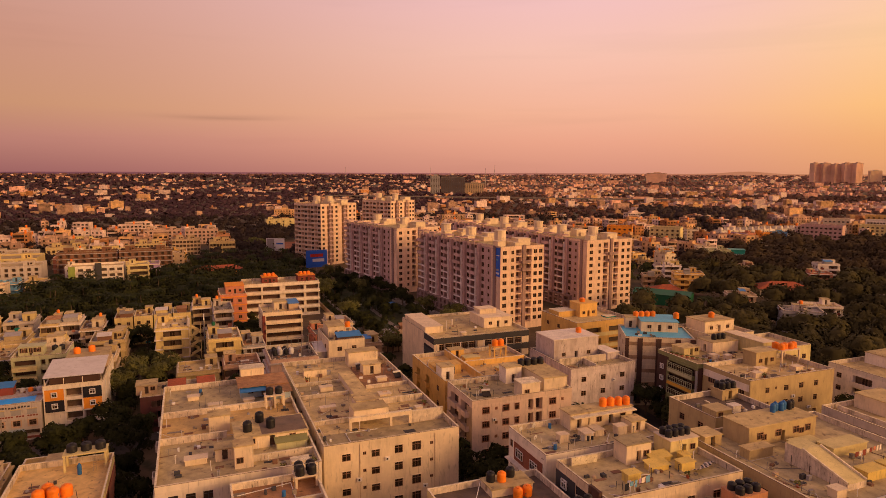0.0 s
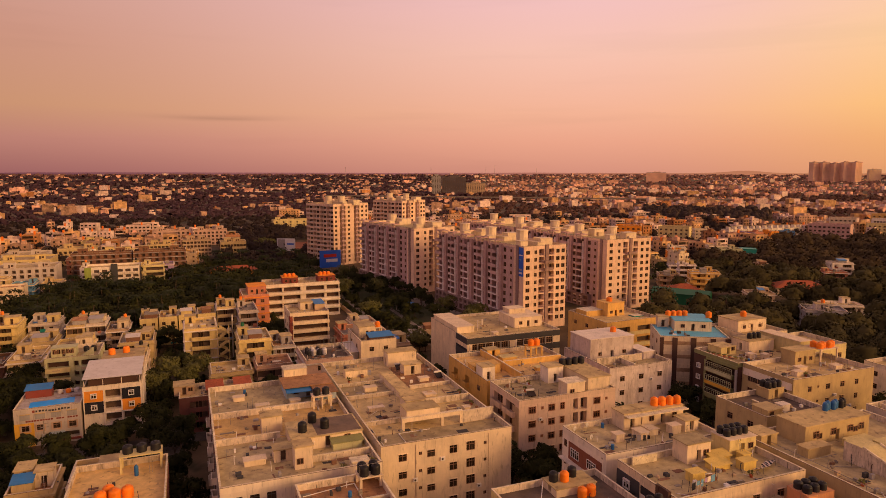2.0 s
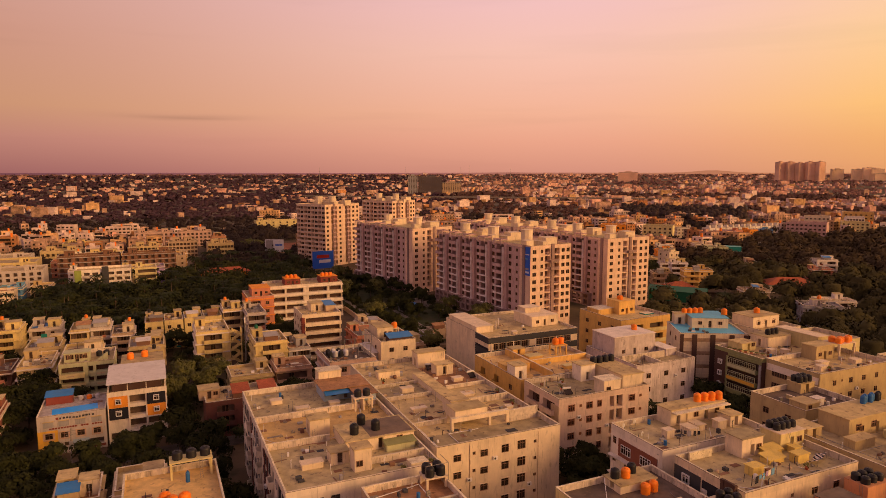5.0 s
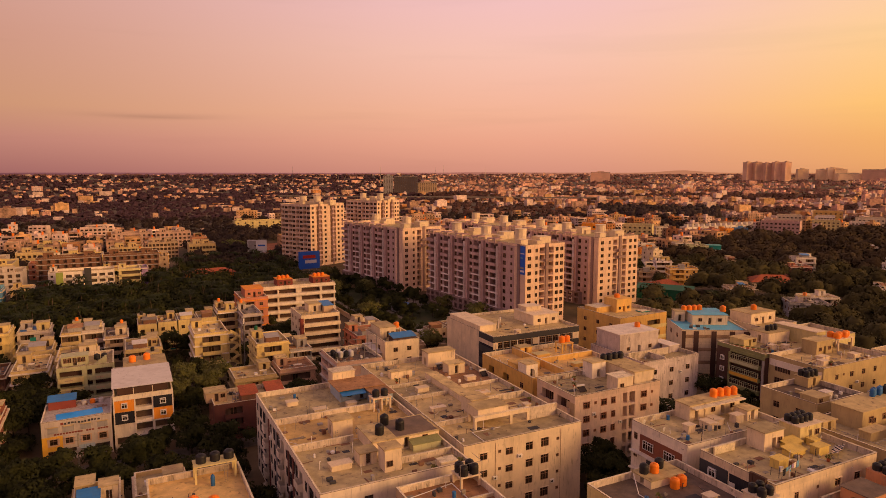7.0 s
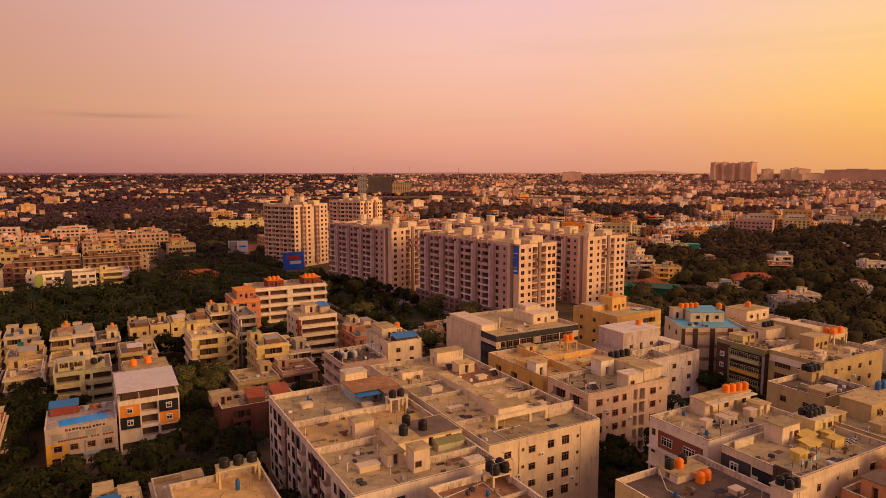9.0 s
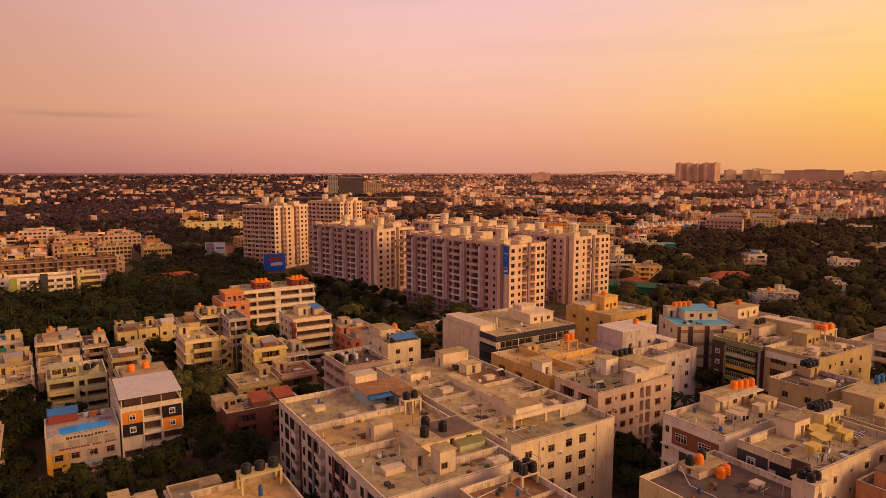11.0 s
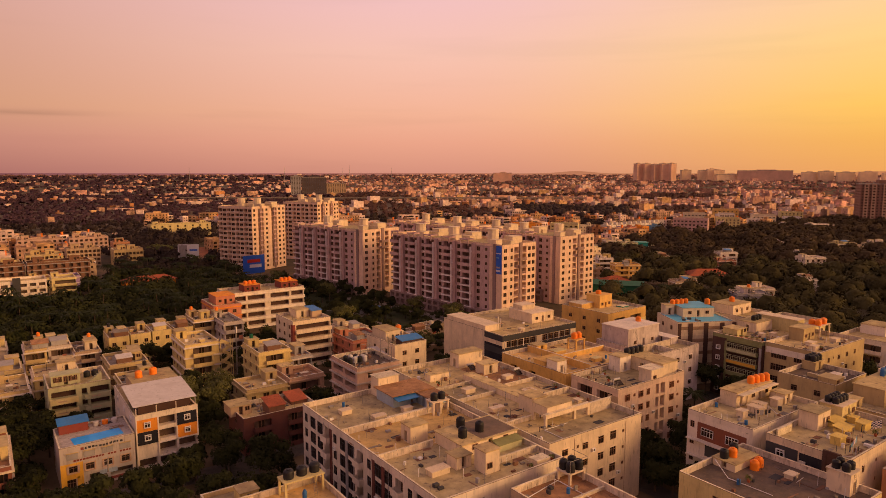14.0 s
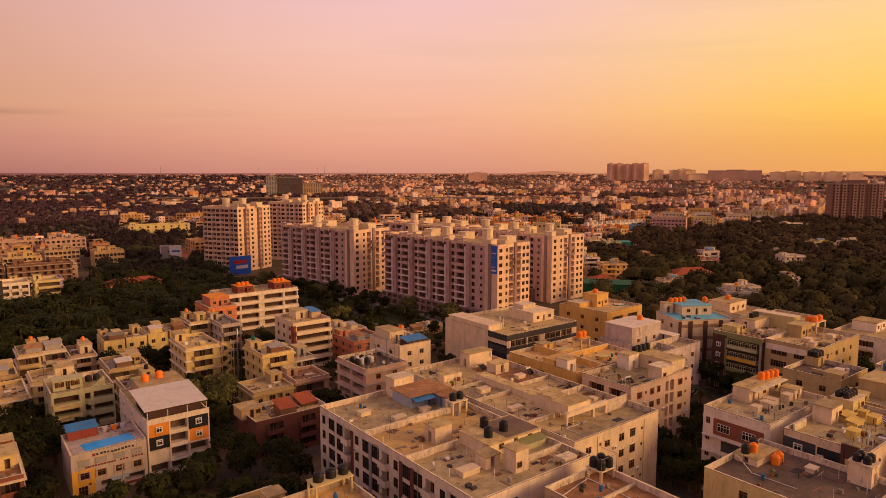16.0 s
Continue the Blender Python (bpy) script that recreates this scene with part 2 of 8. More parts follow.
LEAF = surface("dark_foliage", (0.042, 0.047, 0.015), vary=0.30, grain=0.13, bump=0.0, rough=0.8, gloss=0.08)
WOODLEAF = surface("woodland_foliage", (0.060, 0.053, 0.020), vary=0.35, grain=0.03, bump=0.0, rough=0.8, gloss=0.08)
# leaves farther off: brown, mauve and violet haze put into their colours
HAZEWOOD = surface("haze_tinted_woodland_foliage", (0.088, 0.064, 0.034), vary=0.3, grain=0.02, bump=0.0, rough=0.85, gloss=0.08)
HAZELEAF = surface("haze_tinted_far_foliage", (0.28, 0.15, 0.118), vary=0.25, grain=0.01, bump=0.0, rough=0.9, gloss=0.08)
# far walls paled and reddened in place of haze
HAZEWALL = surface("haze_tinted_far_walls", (0.68, 0.39, 0.295), vary=0.4, grain=0.1, bump=0.0, island=True)
MIDLEAF = surface("haze_tinted_foliage", (0.062, 0.046, 0.040), vary=0.3, grain=0.05, bump=0.0, rough=0.85, gloss=0.08)
FARLEAF = surface("haze_tinted_distant_foliage", (0.170, 0.094, 0.072), vary=0.35, grain=0.02, bump=0.0, rough=0.9, gloss=0.08)
VIOLETHAZELEAF = surface("violet_haze_foliage", (0.118, 0.067, 0.078), vary=0.35, grain=0.02, bump=0.0, rough=0.9, gloss=0.08)
# recess backs: doors and glass, darkened with the recess shade in the colour
BACKWALL = surface("shaded_recess_doors_and_glass", (0.12, 0.078, 0.056), rough=0.5, vary=0.3, grain=0.6, bump=0.0)
LEAFLIGHT = surface("light_foliage", (0.135, 0.135, 0.034), vary=0.25, grain=0.4, bump=0.0, rough=0.8)
PALMLEAF = surface("palm_fronds", (0.023, 0.030, 0.009), vary=0.3, grain=0.3, bump=0.0, rough=0.7, gloss=0.08)
BARK = surface("bark", (0.12, 0.085, 0.06), vary=0.2, grain=3.0)
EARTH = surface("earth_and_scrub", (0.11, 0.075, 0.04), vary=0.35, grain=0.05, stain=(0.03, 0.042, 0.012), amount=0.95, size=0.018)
REDEARTH = surface("bare_red_earth", (0.36, 0.13, 0.05), vary=0.25, grain=0.2, stain=(0.12, 0.06, 0.03), amount=0.5, size=0.1)
ASPHALT = surface("worn_asphalt", (0.075, 0.065, 0.058), vary=0.2, grain=0.7, stain=(0.16, 0.12, 0.085), amount=0.5, size=0.3)
LAWN = surface("patchy_lawn", (0.05, 0.065, 0.018), vary=0.3, grain=0.4, stain=(0.10, 0.07, 0.04), amount=0.6, size=0.12)
BILLBLUE = surface("blue_printed_vinyl", (0.03, 0.13, 0.62), rough=0.4, vary=0.05, bump=0.0)
BILLRED = surface("red_print", (0.5, 0.04, 0.02), rough=0.4, vary=0.05, bump=0.0)
BILLWHITE = surface("white_print", (0.7, 0.7, 0.72), rough=0.4, vary=0.05, bump=0.0)
# FARWALL, FARWHITE and FARYELLOW carry some reddish far haze in their colour
FARWALL = surface("far_painted_walls", (0.54, 0.345, 0.24), vary=0.45, grain=0.15, stain=(0.12, 0.07, 0.05), amount=0.5, size=0.12, bump=0.0, island=True)
FARWHITE = surface("far_white_walls", (0.78, 0.60, 0.52), vary=0.25, grain=0.15, stain=(0.2, 0.13, 0.09), amount=0.4, size=0.12, bump=0.0, island=True)
FARORANGE = surface("far_warm_walls", (0.52, 0.24, 0.09), vary=0.4, grain=0.15, stain=(0.12, 0.07, 0.05), amount=0.4, size=0.12, bump=0.0, island=True)
DRIP = surface("rain_stained_edge", (0.20, 0.13, 0.085), vary=0.3, grain=0.9, stain=(0.55, 0.44, 0.32), amount=0.7, size=0.35)
FARYELLOW = surface("far_yellow_walls", (0.68, 0.42, 0.20), vary=0.35, grain=0.15, stain=(0.15, 0.09, 0.05), amount=0.4, size=0.12, bump=0.0, island=True)

# ---- building tools ----
class Shape:
    """Collects the faces of one mesh."""

    def __init__(self):
        self.v, self.f, self.m = [], [], []

    def quad(self, a, b, c, d, mi=0):
        i = len(self.v)
        self.v += [a, b, c, d]
        self.f.append((i, i + 1, i + 2, i + 3))
        self.m.append(mi)

    def box(self, x0, x1, y0, y1, z0, z1, mi=0, top=None):
        i = len(self.v)
        self.v += [(x0, y0, z0), (x1, y0, z0), (x1, y1, z0), (x0, y1, z0), (x0, y0, z1), (x1, y0, z1), (x1, y1, z1), (x0, y1, z1)]
        for n, q in enumerate(((0, 3, 2, 1), (4, 5, 6, 7), (0, 1, 5, 4), (1, 2, 6, 5), (2, 3, 7, 6), (3, 0, 4, 7))):
            self.f.append(tuple(i + k for k in q))
            self.m.append(top if (n == 1 and top is not None) else mi)

    def lathe(self, x, y, rings, n=12, mi=0):
        i = len(self.v)
        for r, z in rings:
            self.v += [(x + r * math.cos(2 * math.pi * k / n), y + r * math.sin(2 * math.pi * k / n), z) for k in range(n)]
        for j in range(len(rings) - 1):
            for k in range(n):
                a, b = i + j * n + k, i + j * n + (k + 1) % n
                self.f.append((a, b, b + n, a + n))
                self.m.append(mi)
        self.f.append(tuple(i + (len(rings) - 1) * n + k for k in range(n)))
        self.m.append(mi)

    def rod(self, a, b, r, n=6, mi=0):
        a, b = Vector(a), Vector(b)
        d = (b - a).normalized()
        p = d.orthogonal().normalized()
        q = d.cross(p)
        i = len(self.v)
        for c in (a, b):
            self.v += [tuple(c + r * (math.cos(2 * math.pi * k / n) * p + math.sin(2 * math.pi * k / n) * q)) for k in range(n)]
        for k in range(n):
            self.f.append((i + k, i + (k + 1) % n, i + n + (k + 1) % n, i + n + k))
            self.m.append(mi)
        self.f.append(tuple(i + n + k for k in range(n)))
        self.m.append(mi)

    def mesh(self, name, mats, smooth=False, weld=True):
        me = bpy.data.meshes.new(name)
        seen, remap, pts = {}, [], []
        for p in self.v:
            key = (round(p[0], 3), round(p[1], 3), round(p[2], 3))
            if key not in seen:
                seen[key] = len(pts)
                pts.append(p)
            remap.append(seen[key])
        me.from_pydata(pts if weld else self.v, [], [tuple(remap[i] for i in f) for f in self.f] if weld else self.f)
        for m in (mats if isinstance(mats, (list, tuple)) else [mats]):
            me.materials.append(m)
        me.polygons.foreach_set("material_index", self.m)
        if smooth:
            me.polygons.foreach_set("use_smooth", [True] * len(self.f))
        me.update()
        return me


def part(name, shape, mats, parent, label="", at=None):
    """One mesh object under a thing or under a part; shape is a Shape or a ready mesh."""
    me = shape if isinstance(shape, bpy.types.Mesh) else shape.mesh(name, mats)
    ob = new(name, me)
    ob.parent = parent
    if at is not None:
        ob.matrix_local = at
    return tagged(ob, label)


def thing(name, label, category, m, group="", kind=""):
    ob = new(name)
    ob.matrix_world = m
    ob.empty_display_size = 0.5
    return tagged(ob, label, category, group, kind)


CACHE = {}
SIZES = {}


def cached(key, make):
    if key not in CACHE:
        CACHE[key] = make()
    return CACHE[key]


def plate(s, us, vs, glass, y_out, y_in, back, deep):
    """A welded plate: cells of the grid us x vs that are in glass are set back to y_in; it reaches back to y=back at its rim."""
    hole = lambda i, j: (i, j) in glass
    for i in range(len(us) - 1):
        for j in range(len(vs) - 1):
            u0, u1, v0, v1 = us[i], us[i + 1], vs[j], vs[j + 1]
            if hole(i, j):
                s.quad((u0, y_in, v0), (u1, y_in, v0), (u1, y_in, v1), (u0, y_in, v1), deep)
                s.quad((u0, y_out, v0), (u0, y_out, v1), (u0, y_in, v1), (u0, y_in, v0))
                s.quad((u1, y_out, v1), (u1, y_out, v0), (u1, y_in, v0), (u1, y_in, v1))
                s.quad((u0, y_out, v0), (u0, y_in, v0), (u1, y_in, v0), (u1, y_out, v0))
                s.quad((u0, y_out, v1), (u1, y_out, v1), (u1, y_in, v1), (u0, y_in, v1))
            else:
                s.quad((u0, y_out, v0), (u1, y_out, v0), (u1, y_out, v1), (u0, y_out, v1))
    a, b, c, d = us[0], us[-1], vs[0], vs[-1]
    s.quad((a, back, c), (a, y_out, c), (a, y_out, d), (a, back, d))
    s.quad((b, y_out, c), (b, back, c), (b, back, d), (b, y_out, d))
    s.quad((a, back, c), (b, back, c), (b, y_out, c), (a, y_out, c))
    s.quad((a, y_out, d), (b, y_out, d), (b, back, d), (a, back, d))


def ring(s, w, d, profile, mats):
    """Sweep a profile of (inset, z) round a rectangle, as one welded band."""
    for (o0, z0), (o1, z1), mi in zip(profile, profile[1:], mats):
        for sx, sy, tx, ty in ((-1, -1, 1, -1), (1, -1, 1, 1), (1, 1, -1, 1), (-1, 1, -1, -1)):
            p = lambda kx, ky, o, z: (kx * (w / 2 - o), ky * (d / 2 - o), z)
            s.quad(p(sx, sy, o0, z0), p(tx, ty, o0, z0), p(tx, ty, o1, z1), p(sx, sy, o1, z1), mi)


# windows: x along the wall, z up, outside towards -y, origin at the middle of the sill line on the wall's face
def frame_mesh(w, h, style):
    def make():
        s, t = Shape(), {"box": 0.16, "brown": 0.14, "green": 0.09}.get(style, 0.07)
        y_out = {"box": -0.12, "brown": -0.1}.get(style, 0.02)
        n = max(2, round(w / 0.65))
        us = [-w / 2]
        for k in range(n):
            us += [-w / 2 + t + k * (w - 2 * t) / n + (0.03 if k else 0), -w / 2 + t + (k + 1) * (w - 2 * t) / n - (0.03 if k < n - 1 else 0)]
        us.append(w / 2)
        vs = [0, t, h * 0.66, h * 0.66 + 0.06, h - t, h] if h > 1.0 else [0, t, h - t, h]
        glass = {(1 + 2 * k, j) for k in range(n) for j in ((1, 3) if h > 1.0 else (1,))}
        plate(s, us, vs, glass, y_out, 0.1, 0.15, 1)
        return s.mesh("window_frame", [FRAMEWHITE if style in ("box", "white") else GREENISH if style == "green" else FRAMEBROWN if style == "brown" else DARKGREY if style == "dark" else FRAMEWOOD, GLASS])
    return cached(("frame", round(w, 2), round(h, 2), style), make)


def plain_window_mesh(w, h):
    """Frame and glass in one, for what stays far off."""
    def make():
        s = Shape()
        plate(s, [-w / 2, -w / 2 + 0.08, -0.04, 0.04, w / 2 - 0.08, w / 2], [0, 0.08, h - 0.08, h], {(1, 1), (3, 1)}, 0.03, 0.1, 0.14, 1)
        return s.mesh("window", [FRAMEWOOD, GLASS])
    return cached(("plain", round(w, 2), round(h, 2)), make)


def shade_mesh(w, mat):
    def make():
        s = Shape()
        s.box(-w / 2 - 0.12, w / 2 + 0.12, -0.22, 0.0, 0.0, 0.07)
        return s.mesh("sunshade", mat)
    return cached(("shade", round(w, 2), mat.name), make)


def balcony_mesh(w, mat, out=0.9, rail=1.0, bars=False, trim=None):
    def make():
        s = Shape()
        a, t = w / 2, 0.12
        # a tray: floor slab and three low walls in one piece
        o = [(-a, 0), (-a, -out), (a, -out), (a, 0)]
        n = [(-a + t, 0), (-a + t, -out + t), (a - t, -out + t), (a - t, 0)]
        for k in range(3):
            (ax, ay), (bx, by), (cx, cy), (dx, dy) = o[k], o[k + 1], n[k + 1], n[k]
            s.quad((ax, ay, -0.14), (bx, by, -0.14), (bx, by, rail), (ax, ay, rail))
            s.quad((ax, ay, rail), (bx, by, rail), (cx, cy, rail), (dx, dy, rail), 1)
            s.quad((cx, cy, 0), (dx, dy, 0), (dx, dy, rail), (cx, cy, rail))
        s.quad(*[(x, y, 0) for x, y in n])
        s.quad(*[(x, y, -0.14) for x, y in o[::-1]])
        return s.mesh("balcony", [mat, trim or mat])
    return cached(("balcony", round(w, 2), mat.name, out, rail, trim.name if trim else ""), make)


TURNS = {"S": 0, "E": 90, "N": 180, "W": -90}


def face_frame(face, w, d):
    """Pose whose x runs along the face from its left end, -y points outwards."""
    ox, oy = {"S": (-w / 2, -d / 2), "E": (w / 2, -d / 2), "N": (w / 2, d / 2), "W": (-w / 2, d / 2)}[face]
    return pose(ox, oy, 0, 0, 0, TURNS[face])


def facade(s, face, w, d, z0, z1, holes, mi=0, inner=None, deep=1):
    """Wall face with real openings. holes: (u0, u1, v0, v1, depth, closed)."""
    m = face_frame(face, w, d)
    length = w if face in "SN" else d
    us = sorted({0.0, length, *[h[0] for h in holes], *[h[1] for h in holes]})
    vs = sorted({z0, z1, *[h[2] for h in holes], *[h[3] for h in holes]})
    put = lambda u, y, v: tuple(m @ Vector((u, y, v)))
    for i in range(len(us) - 1):
        run = None
        for j in range(len(vs) - 1):
            uc, vc = (us[i] + us[i + 1]) / 2, (vs[j] + vs[j + 1]) / 2
            if any(h[0] < uc < h[1] and h[2] < vc < h[3] for h in holes):
                if run is not None:
                    s.quad(put(us[i], 0, run), put(us[i + 1], 0, run), put(us[i + 1], 0, vs[j]), put(us[i], 0, vs[j]), mi)
                run = None
            elif run is None:
                run = vs[j]
        if run is not None:
            s.quad(put(us[i], 0, run), put(us[i + 1], 0, run), put(us[i + 1], 0, z1), put(us[i], 0, z1), mi)
    k = mi if inner is None else inner
    for u0, u1, v0, v1, dep, closed in holes:
        s.quad(put(u0, 0, v0), put(u0, 0, v1), put(u0, dep, v1), put(u0, dep, v0), k)
        s.quad(put(u1, 0, v1), put(u1, 0, v0), put(u1, dep, v0), put(u1, dep, v1), k)
        s.quad(put(u0, 0, v0), put(u0, dep, v0), put(u1, dep, v0), put(u1, 0, v0), k)
        s.quad(put(u0, 0, v1), put(u1, 0, v1), put(u1, dep, v1), put(u0, dep, v1), k)
        if closed:
            s.quad(put(u0, dep, v0), put(u0, dep, v1), put(u1, dep, v1), put(u1, dep, v0), deep)


def parapet_shape(w, d, z0, z1, t=0.2):
    s = Shape()
    ring(s, w, d, [(0, z0), (0, z1), (-0.05, z1), (-0.05, z1 + 0.09), (t + 0.05, z1 + 0.09), (t + 0.05, z1), (t, z1), (t, z0)], [0, 3, 3, 1, 1, 1, 2])
    return s


def building(label, x0, x1, y0, y1, top, floors, wall, faces, rot=0.0, parapet=1.0, roof=None, rail=None, fh=None, name="apartment_building", category="building",
             group="", fine=True, sunshade=True, frame_style="wood", bands=None, band_out=0.25, inner=None, out=0.9, trim=None, rail_h=1.0, recess=None, doors=False, side=None, depth=1.1):
    """A flat-roofed block. faces: for each side a list of (place along it 0..1, width, sill, height, kind) repeated on every floor.
    kinds: w window, v vent, b walled balcony, r railed balcony, o open recess, k plain dark glass band."""
    w, d = x1 - x0, y1 - y0
    root = thing(name, label, category, pose((x0 + x1) / 2, (y0 + y1) / 2, 0, 0, 0, rot), group)
    SIZES[root] = (w, d)
    zr = top - parapet
    fh = fh or zr / floors
    s = Shape()
    todo = []
    for face in "SWEN":
        length = w if face in "SN" else d
        holes = []
        for fl in range(floors):
            zf = zr - (floors - fl) * fh
            for u, ww, sill, hh, kind in faces.get(face, ()):
                if isinstance(kind, tuple):
                    kind, only = kind
                    if fl not in only:
                        continue
                uc = u * length
                ww = min(ww, length - 0.3)
                uc = min(max(uc, ww / 2 + 0.1), length - ww / 2 - 0.1)
                v0, v1 = zf + sill, min(zf + sill + hh, zf + fh - 0.12)
                if v0 < 0.05:
                    continue
                dep, closed = {"w": (0.16, False), "v": (0.16, False), "k": (0.16, False), "b": (depth, True), "r": (depth, True), "o": (max(depth, 1.5), True)}[kind]
                holes.append((uc - ww / 2, uc + ww / 2, v0, v1, dep, closed))
                todo.append((face, uc, ww, v0, v1 - v0, kind))
        # side: a wall colour of its own for the west face
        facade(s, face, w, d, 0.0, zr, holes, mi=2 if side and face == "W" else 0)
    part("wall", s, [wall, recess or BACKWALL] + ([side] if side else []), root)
    r = Shape()
    r.box(-w / 2 + 0.05, w / 2 - 0.05, -d / 2 + 0.05, d / 2 - 0.05, zr - 0.15, zr)
    part("roof", r, roof or ROOFTAN, root, "stained flat concrete roof")
    if parapet > 0.15:
        part("parapet", parapet_shape(w, d, zr, top), [wall if rail_h < 1 else rail or wall, COPING, inner or (GRIMEWALL if fine else wall), DRIP], root)
    for face, uc, ww, v0, hh, kind in todo:
        m = face_frame(face, w, d) @ pose(uc, 0, v0)
        if kind in "wvk":
            if fine:
                part("window", frame_mesh(ww, hh, frame_style), None, root, at=m)
                if sunshade and face == "S" and kind == "w" and frame_style != "box":
                    part("sunshade", shade_mesh(ww, wall), None, root, at=m @ pose(0, 0, 0, 0, 0, 0) @ pose(0, 0, hh + 0.06))
            else:
                part("window", plain_window_mesh(ww, hh), None, root, at=m)
        elif kind in "br":
            part("balcony", balcony_mesh(ww + 0.24, rail or wall, out, rail_h, trim=trim), None, root, at=m)
            if fine or doors:
                part("balcony_door", plain_window_mesh(min(1.6, ww * 0.6), min(2.1, hh - 0.1)), None, root, at=m @ pose(0, depth - 0.12, 0.02))
    if bands:
        for fl in range(1, floors + 1):
            zf = zr - (floors - fl) * fh
            b = cached(("band", round(w, 2), round(d, 2), bands.name, band_out), lambda: band_mesh(w, d, band_out, bands))
            part("floor_band", b, None, root, at=pose(0, 0, zf))
    return root


def band_mesh(w, d, o, mat):
    s = Shape()
    ring(s, w, d, [(-0.003, -0.3), (-o, -0.3), (-o, 0.05), (-0.003, 0.05)], [0, 0, 0])
    return s.mesh("floor_band", mat)


def at_roof(root, x, y):
    """World place to the building's own coordinates."""
    p = root.matrix_world.inverted() @ Vector((x, y, 0))
    return p.x, p.y


def roof_room(root, x0, x1, y0, y1, z0, z1, wall, roof=None, door="W", name="stair_room", eave=0.18, label=""):
    """A small room on a roof, in world metres, with a door and an overhanging slab, as a part of its building."""
    cx, cy = at_roof(root, (x0 + x1) / 2, (y0 + y1) / 2)
    w, d = x1 - x0, y1 - y0
    s = Shape()
    holes = {f: [] for f in "SWEN"}
    m0 = pose(cx, cy, 0)
    if door:
        length = w if door in "SN" else d
        holes[door].append((length * 0.5 - 0.45, length * 0.5 + 0.45, z0 + 0.05, min(z0 + 2.05, z1 - 0.25), 0.7, True))
    for f in "SWEN":
        facade(s, f, w, d, z0, z1 - 0.14, holes[f])
    room = part(name, s, [wall, BACKWALL], root, label, at=m0)
    if door == "S" and w > 4.4:
        for u in ((0.22, 0.78) if w > 6 else (0.8,)):
            part("window", plain_window_mesh(1.1, 1.0), None, room, at=pose(-w / 2 + u * w, -d / 2 - 0.13, z0 + 0.95))
    if not door and "near" in str(root.get("group")) and z1 - z0 > 2.1:
        part("window", plain_window_mesh(1.1, 1.0), None, room, at=pose(-w * 0.22, -d / 2 - 0.13, z0 + 0.9))
        if w > 4.4:
            part("door", plain_window_mesh(0.95, 1.9), None, room, "dark roof room door", at=pose(w * 0.2, -d / 2 - 0.13, z0 + 0.05))
        if d > 4.4:
            part("window", plain_window_mesh(1.1, 1.0), None, room, at=pose(-w / 2 - 0.13, d * 0.1, z0 + 0.9, 0, 0, -90))
    t = Shape()
    t.box(-w / 2 - eave, w / 2 + eave, -d / 2 - eave, d / 2 + eave, z1 - 0.14, z1)
    part("roof_slab", t, roof or ROOFTAN, room)
    return room


def roof_box(root, x0, x1, y0, y1, z0, z1, mat, name="roof_wall", top=None):
    """A low wall, ledge or hatch on a roof, in world metres."""
    cx, cy = at_roof(root, (x0 + x1) / 2, (y0 + y1) / 2)
    w, d = x1 - x0, y1 - y0
    if name == "roof_wall" and mat in (CREAM, OFFWHITE, WHITE):
        mat = GRIMEWALL
    s = Shape()
    s.box(-w / 2, w / 2, -d / 2, d / 2, z0, z1 - 0.06)
    o = 0.04
    s.box(-w / 2 - o, w / 2 + o, -d / 2 - o, d / 2 + o, z1 - 0.06, z1, 1)
    return part(name, s, [mat, top or COPING], root, at=pose(cx, cy, 0))


# water tanks
TANKS = {}


def tank_at(x, y, z, color="orange", r=0.55, h=1.25):
    key = (color, r, h)
    if key not in TANKS:
        mat = {"orange": TANKORANGE, "black": TANKBLACK, "blue": TANKBLUE, "white": TANKWHITE, "green": GREENSHEET}[color]
        root = thing("water_tank", {"orange": "bright orange ribbed plastic water tank on a roof", "black": "black ribbed plastic water tank on a roof", "blue": "blue plastic water drum on a roof",
                                    "white": "white plastic water tank on a roof", "green": "green plastic water tank on a roof"}[color], "water tank", pose(x, y, z), "rooftop water tanks")
        rings = [(r * 0.96, 0.0)]
        for k in range(5):
            zz = 0.06 + k * (h * 0.72) / 5
            rings += [(r * 0.975, zz), (r, zz + 0.04), (r, zz + h * 0.10), (r * 0.975, zz + h * 0.13)]
        rings += [(r * 0.97, h * 0.78), (r * 0.8, h * 0.9), (r * 0.42, h * 0.95)]
        s = Shape()
        s.lathe(0, 0, rings, 14)
        part("tank_body", s.mesh("tank_body", mat, True), None, root)
        lid = Shape()
        lid.lathe(0, 0, [(r * 0.42, h * 0.945), (r * 0.44, h * 0.96), (r * 0.44, h), (r * 0.3, h * 1.02)], 12)
        part("lid", lid, mat, root)
        TANKS[key] = root
        return root
    return copy_thing(TANKS[key], pose(x, y, z, 0, 0, random.uniform(0, 360)))


# ---- ground, roads, distance ----
def ground_height(r):
    t = min(max((r - 1500.0) / 3300.0, 0.0), 1.0)
    return 40.0 * t * t * (3 - 2 * t)


g = Shape()
radii = [0, 40, 80, 130, 200, 300, 450, 650, 900, 1200, 1600, 2000, 2400, 2800, 3200, 3600, 4000, 4400, 4880]
N = 96
g.v.append((0, 0, 0))
for r in radii[1:]:
    g.v += [(r * math.cos(2 * math.pi * k / N), r * math.sin(2 * math.pi * k / N), ground_height(r)) for k in range(N)]
for k in range(N):
    g.f.append((0, 1 + k, 1 + (k + 1) % N))
    g.m.append(0)
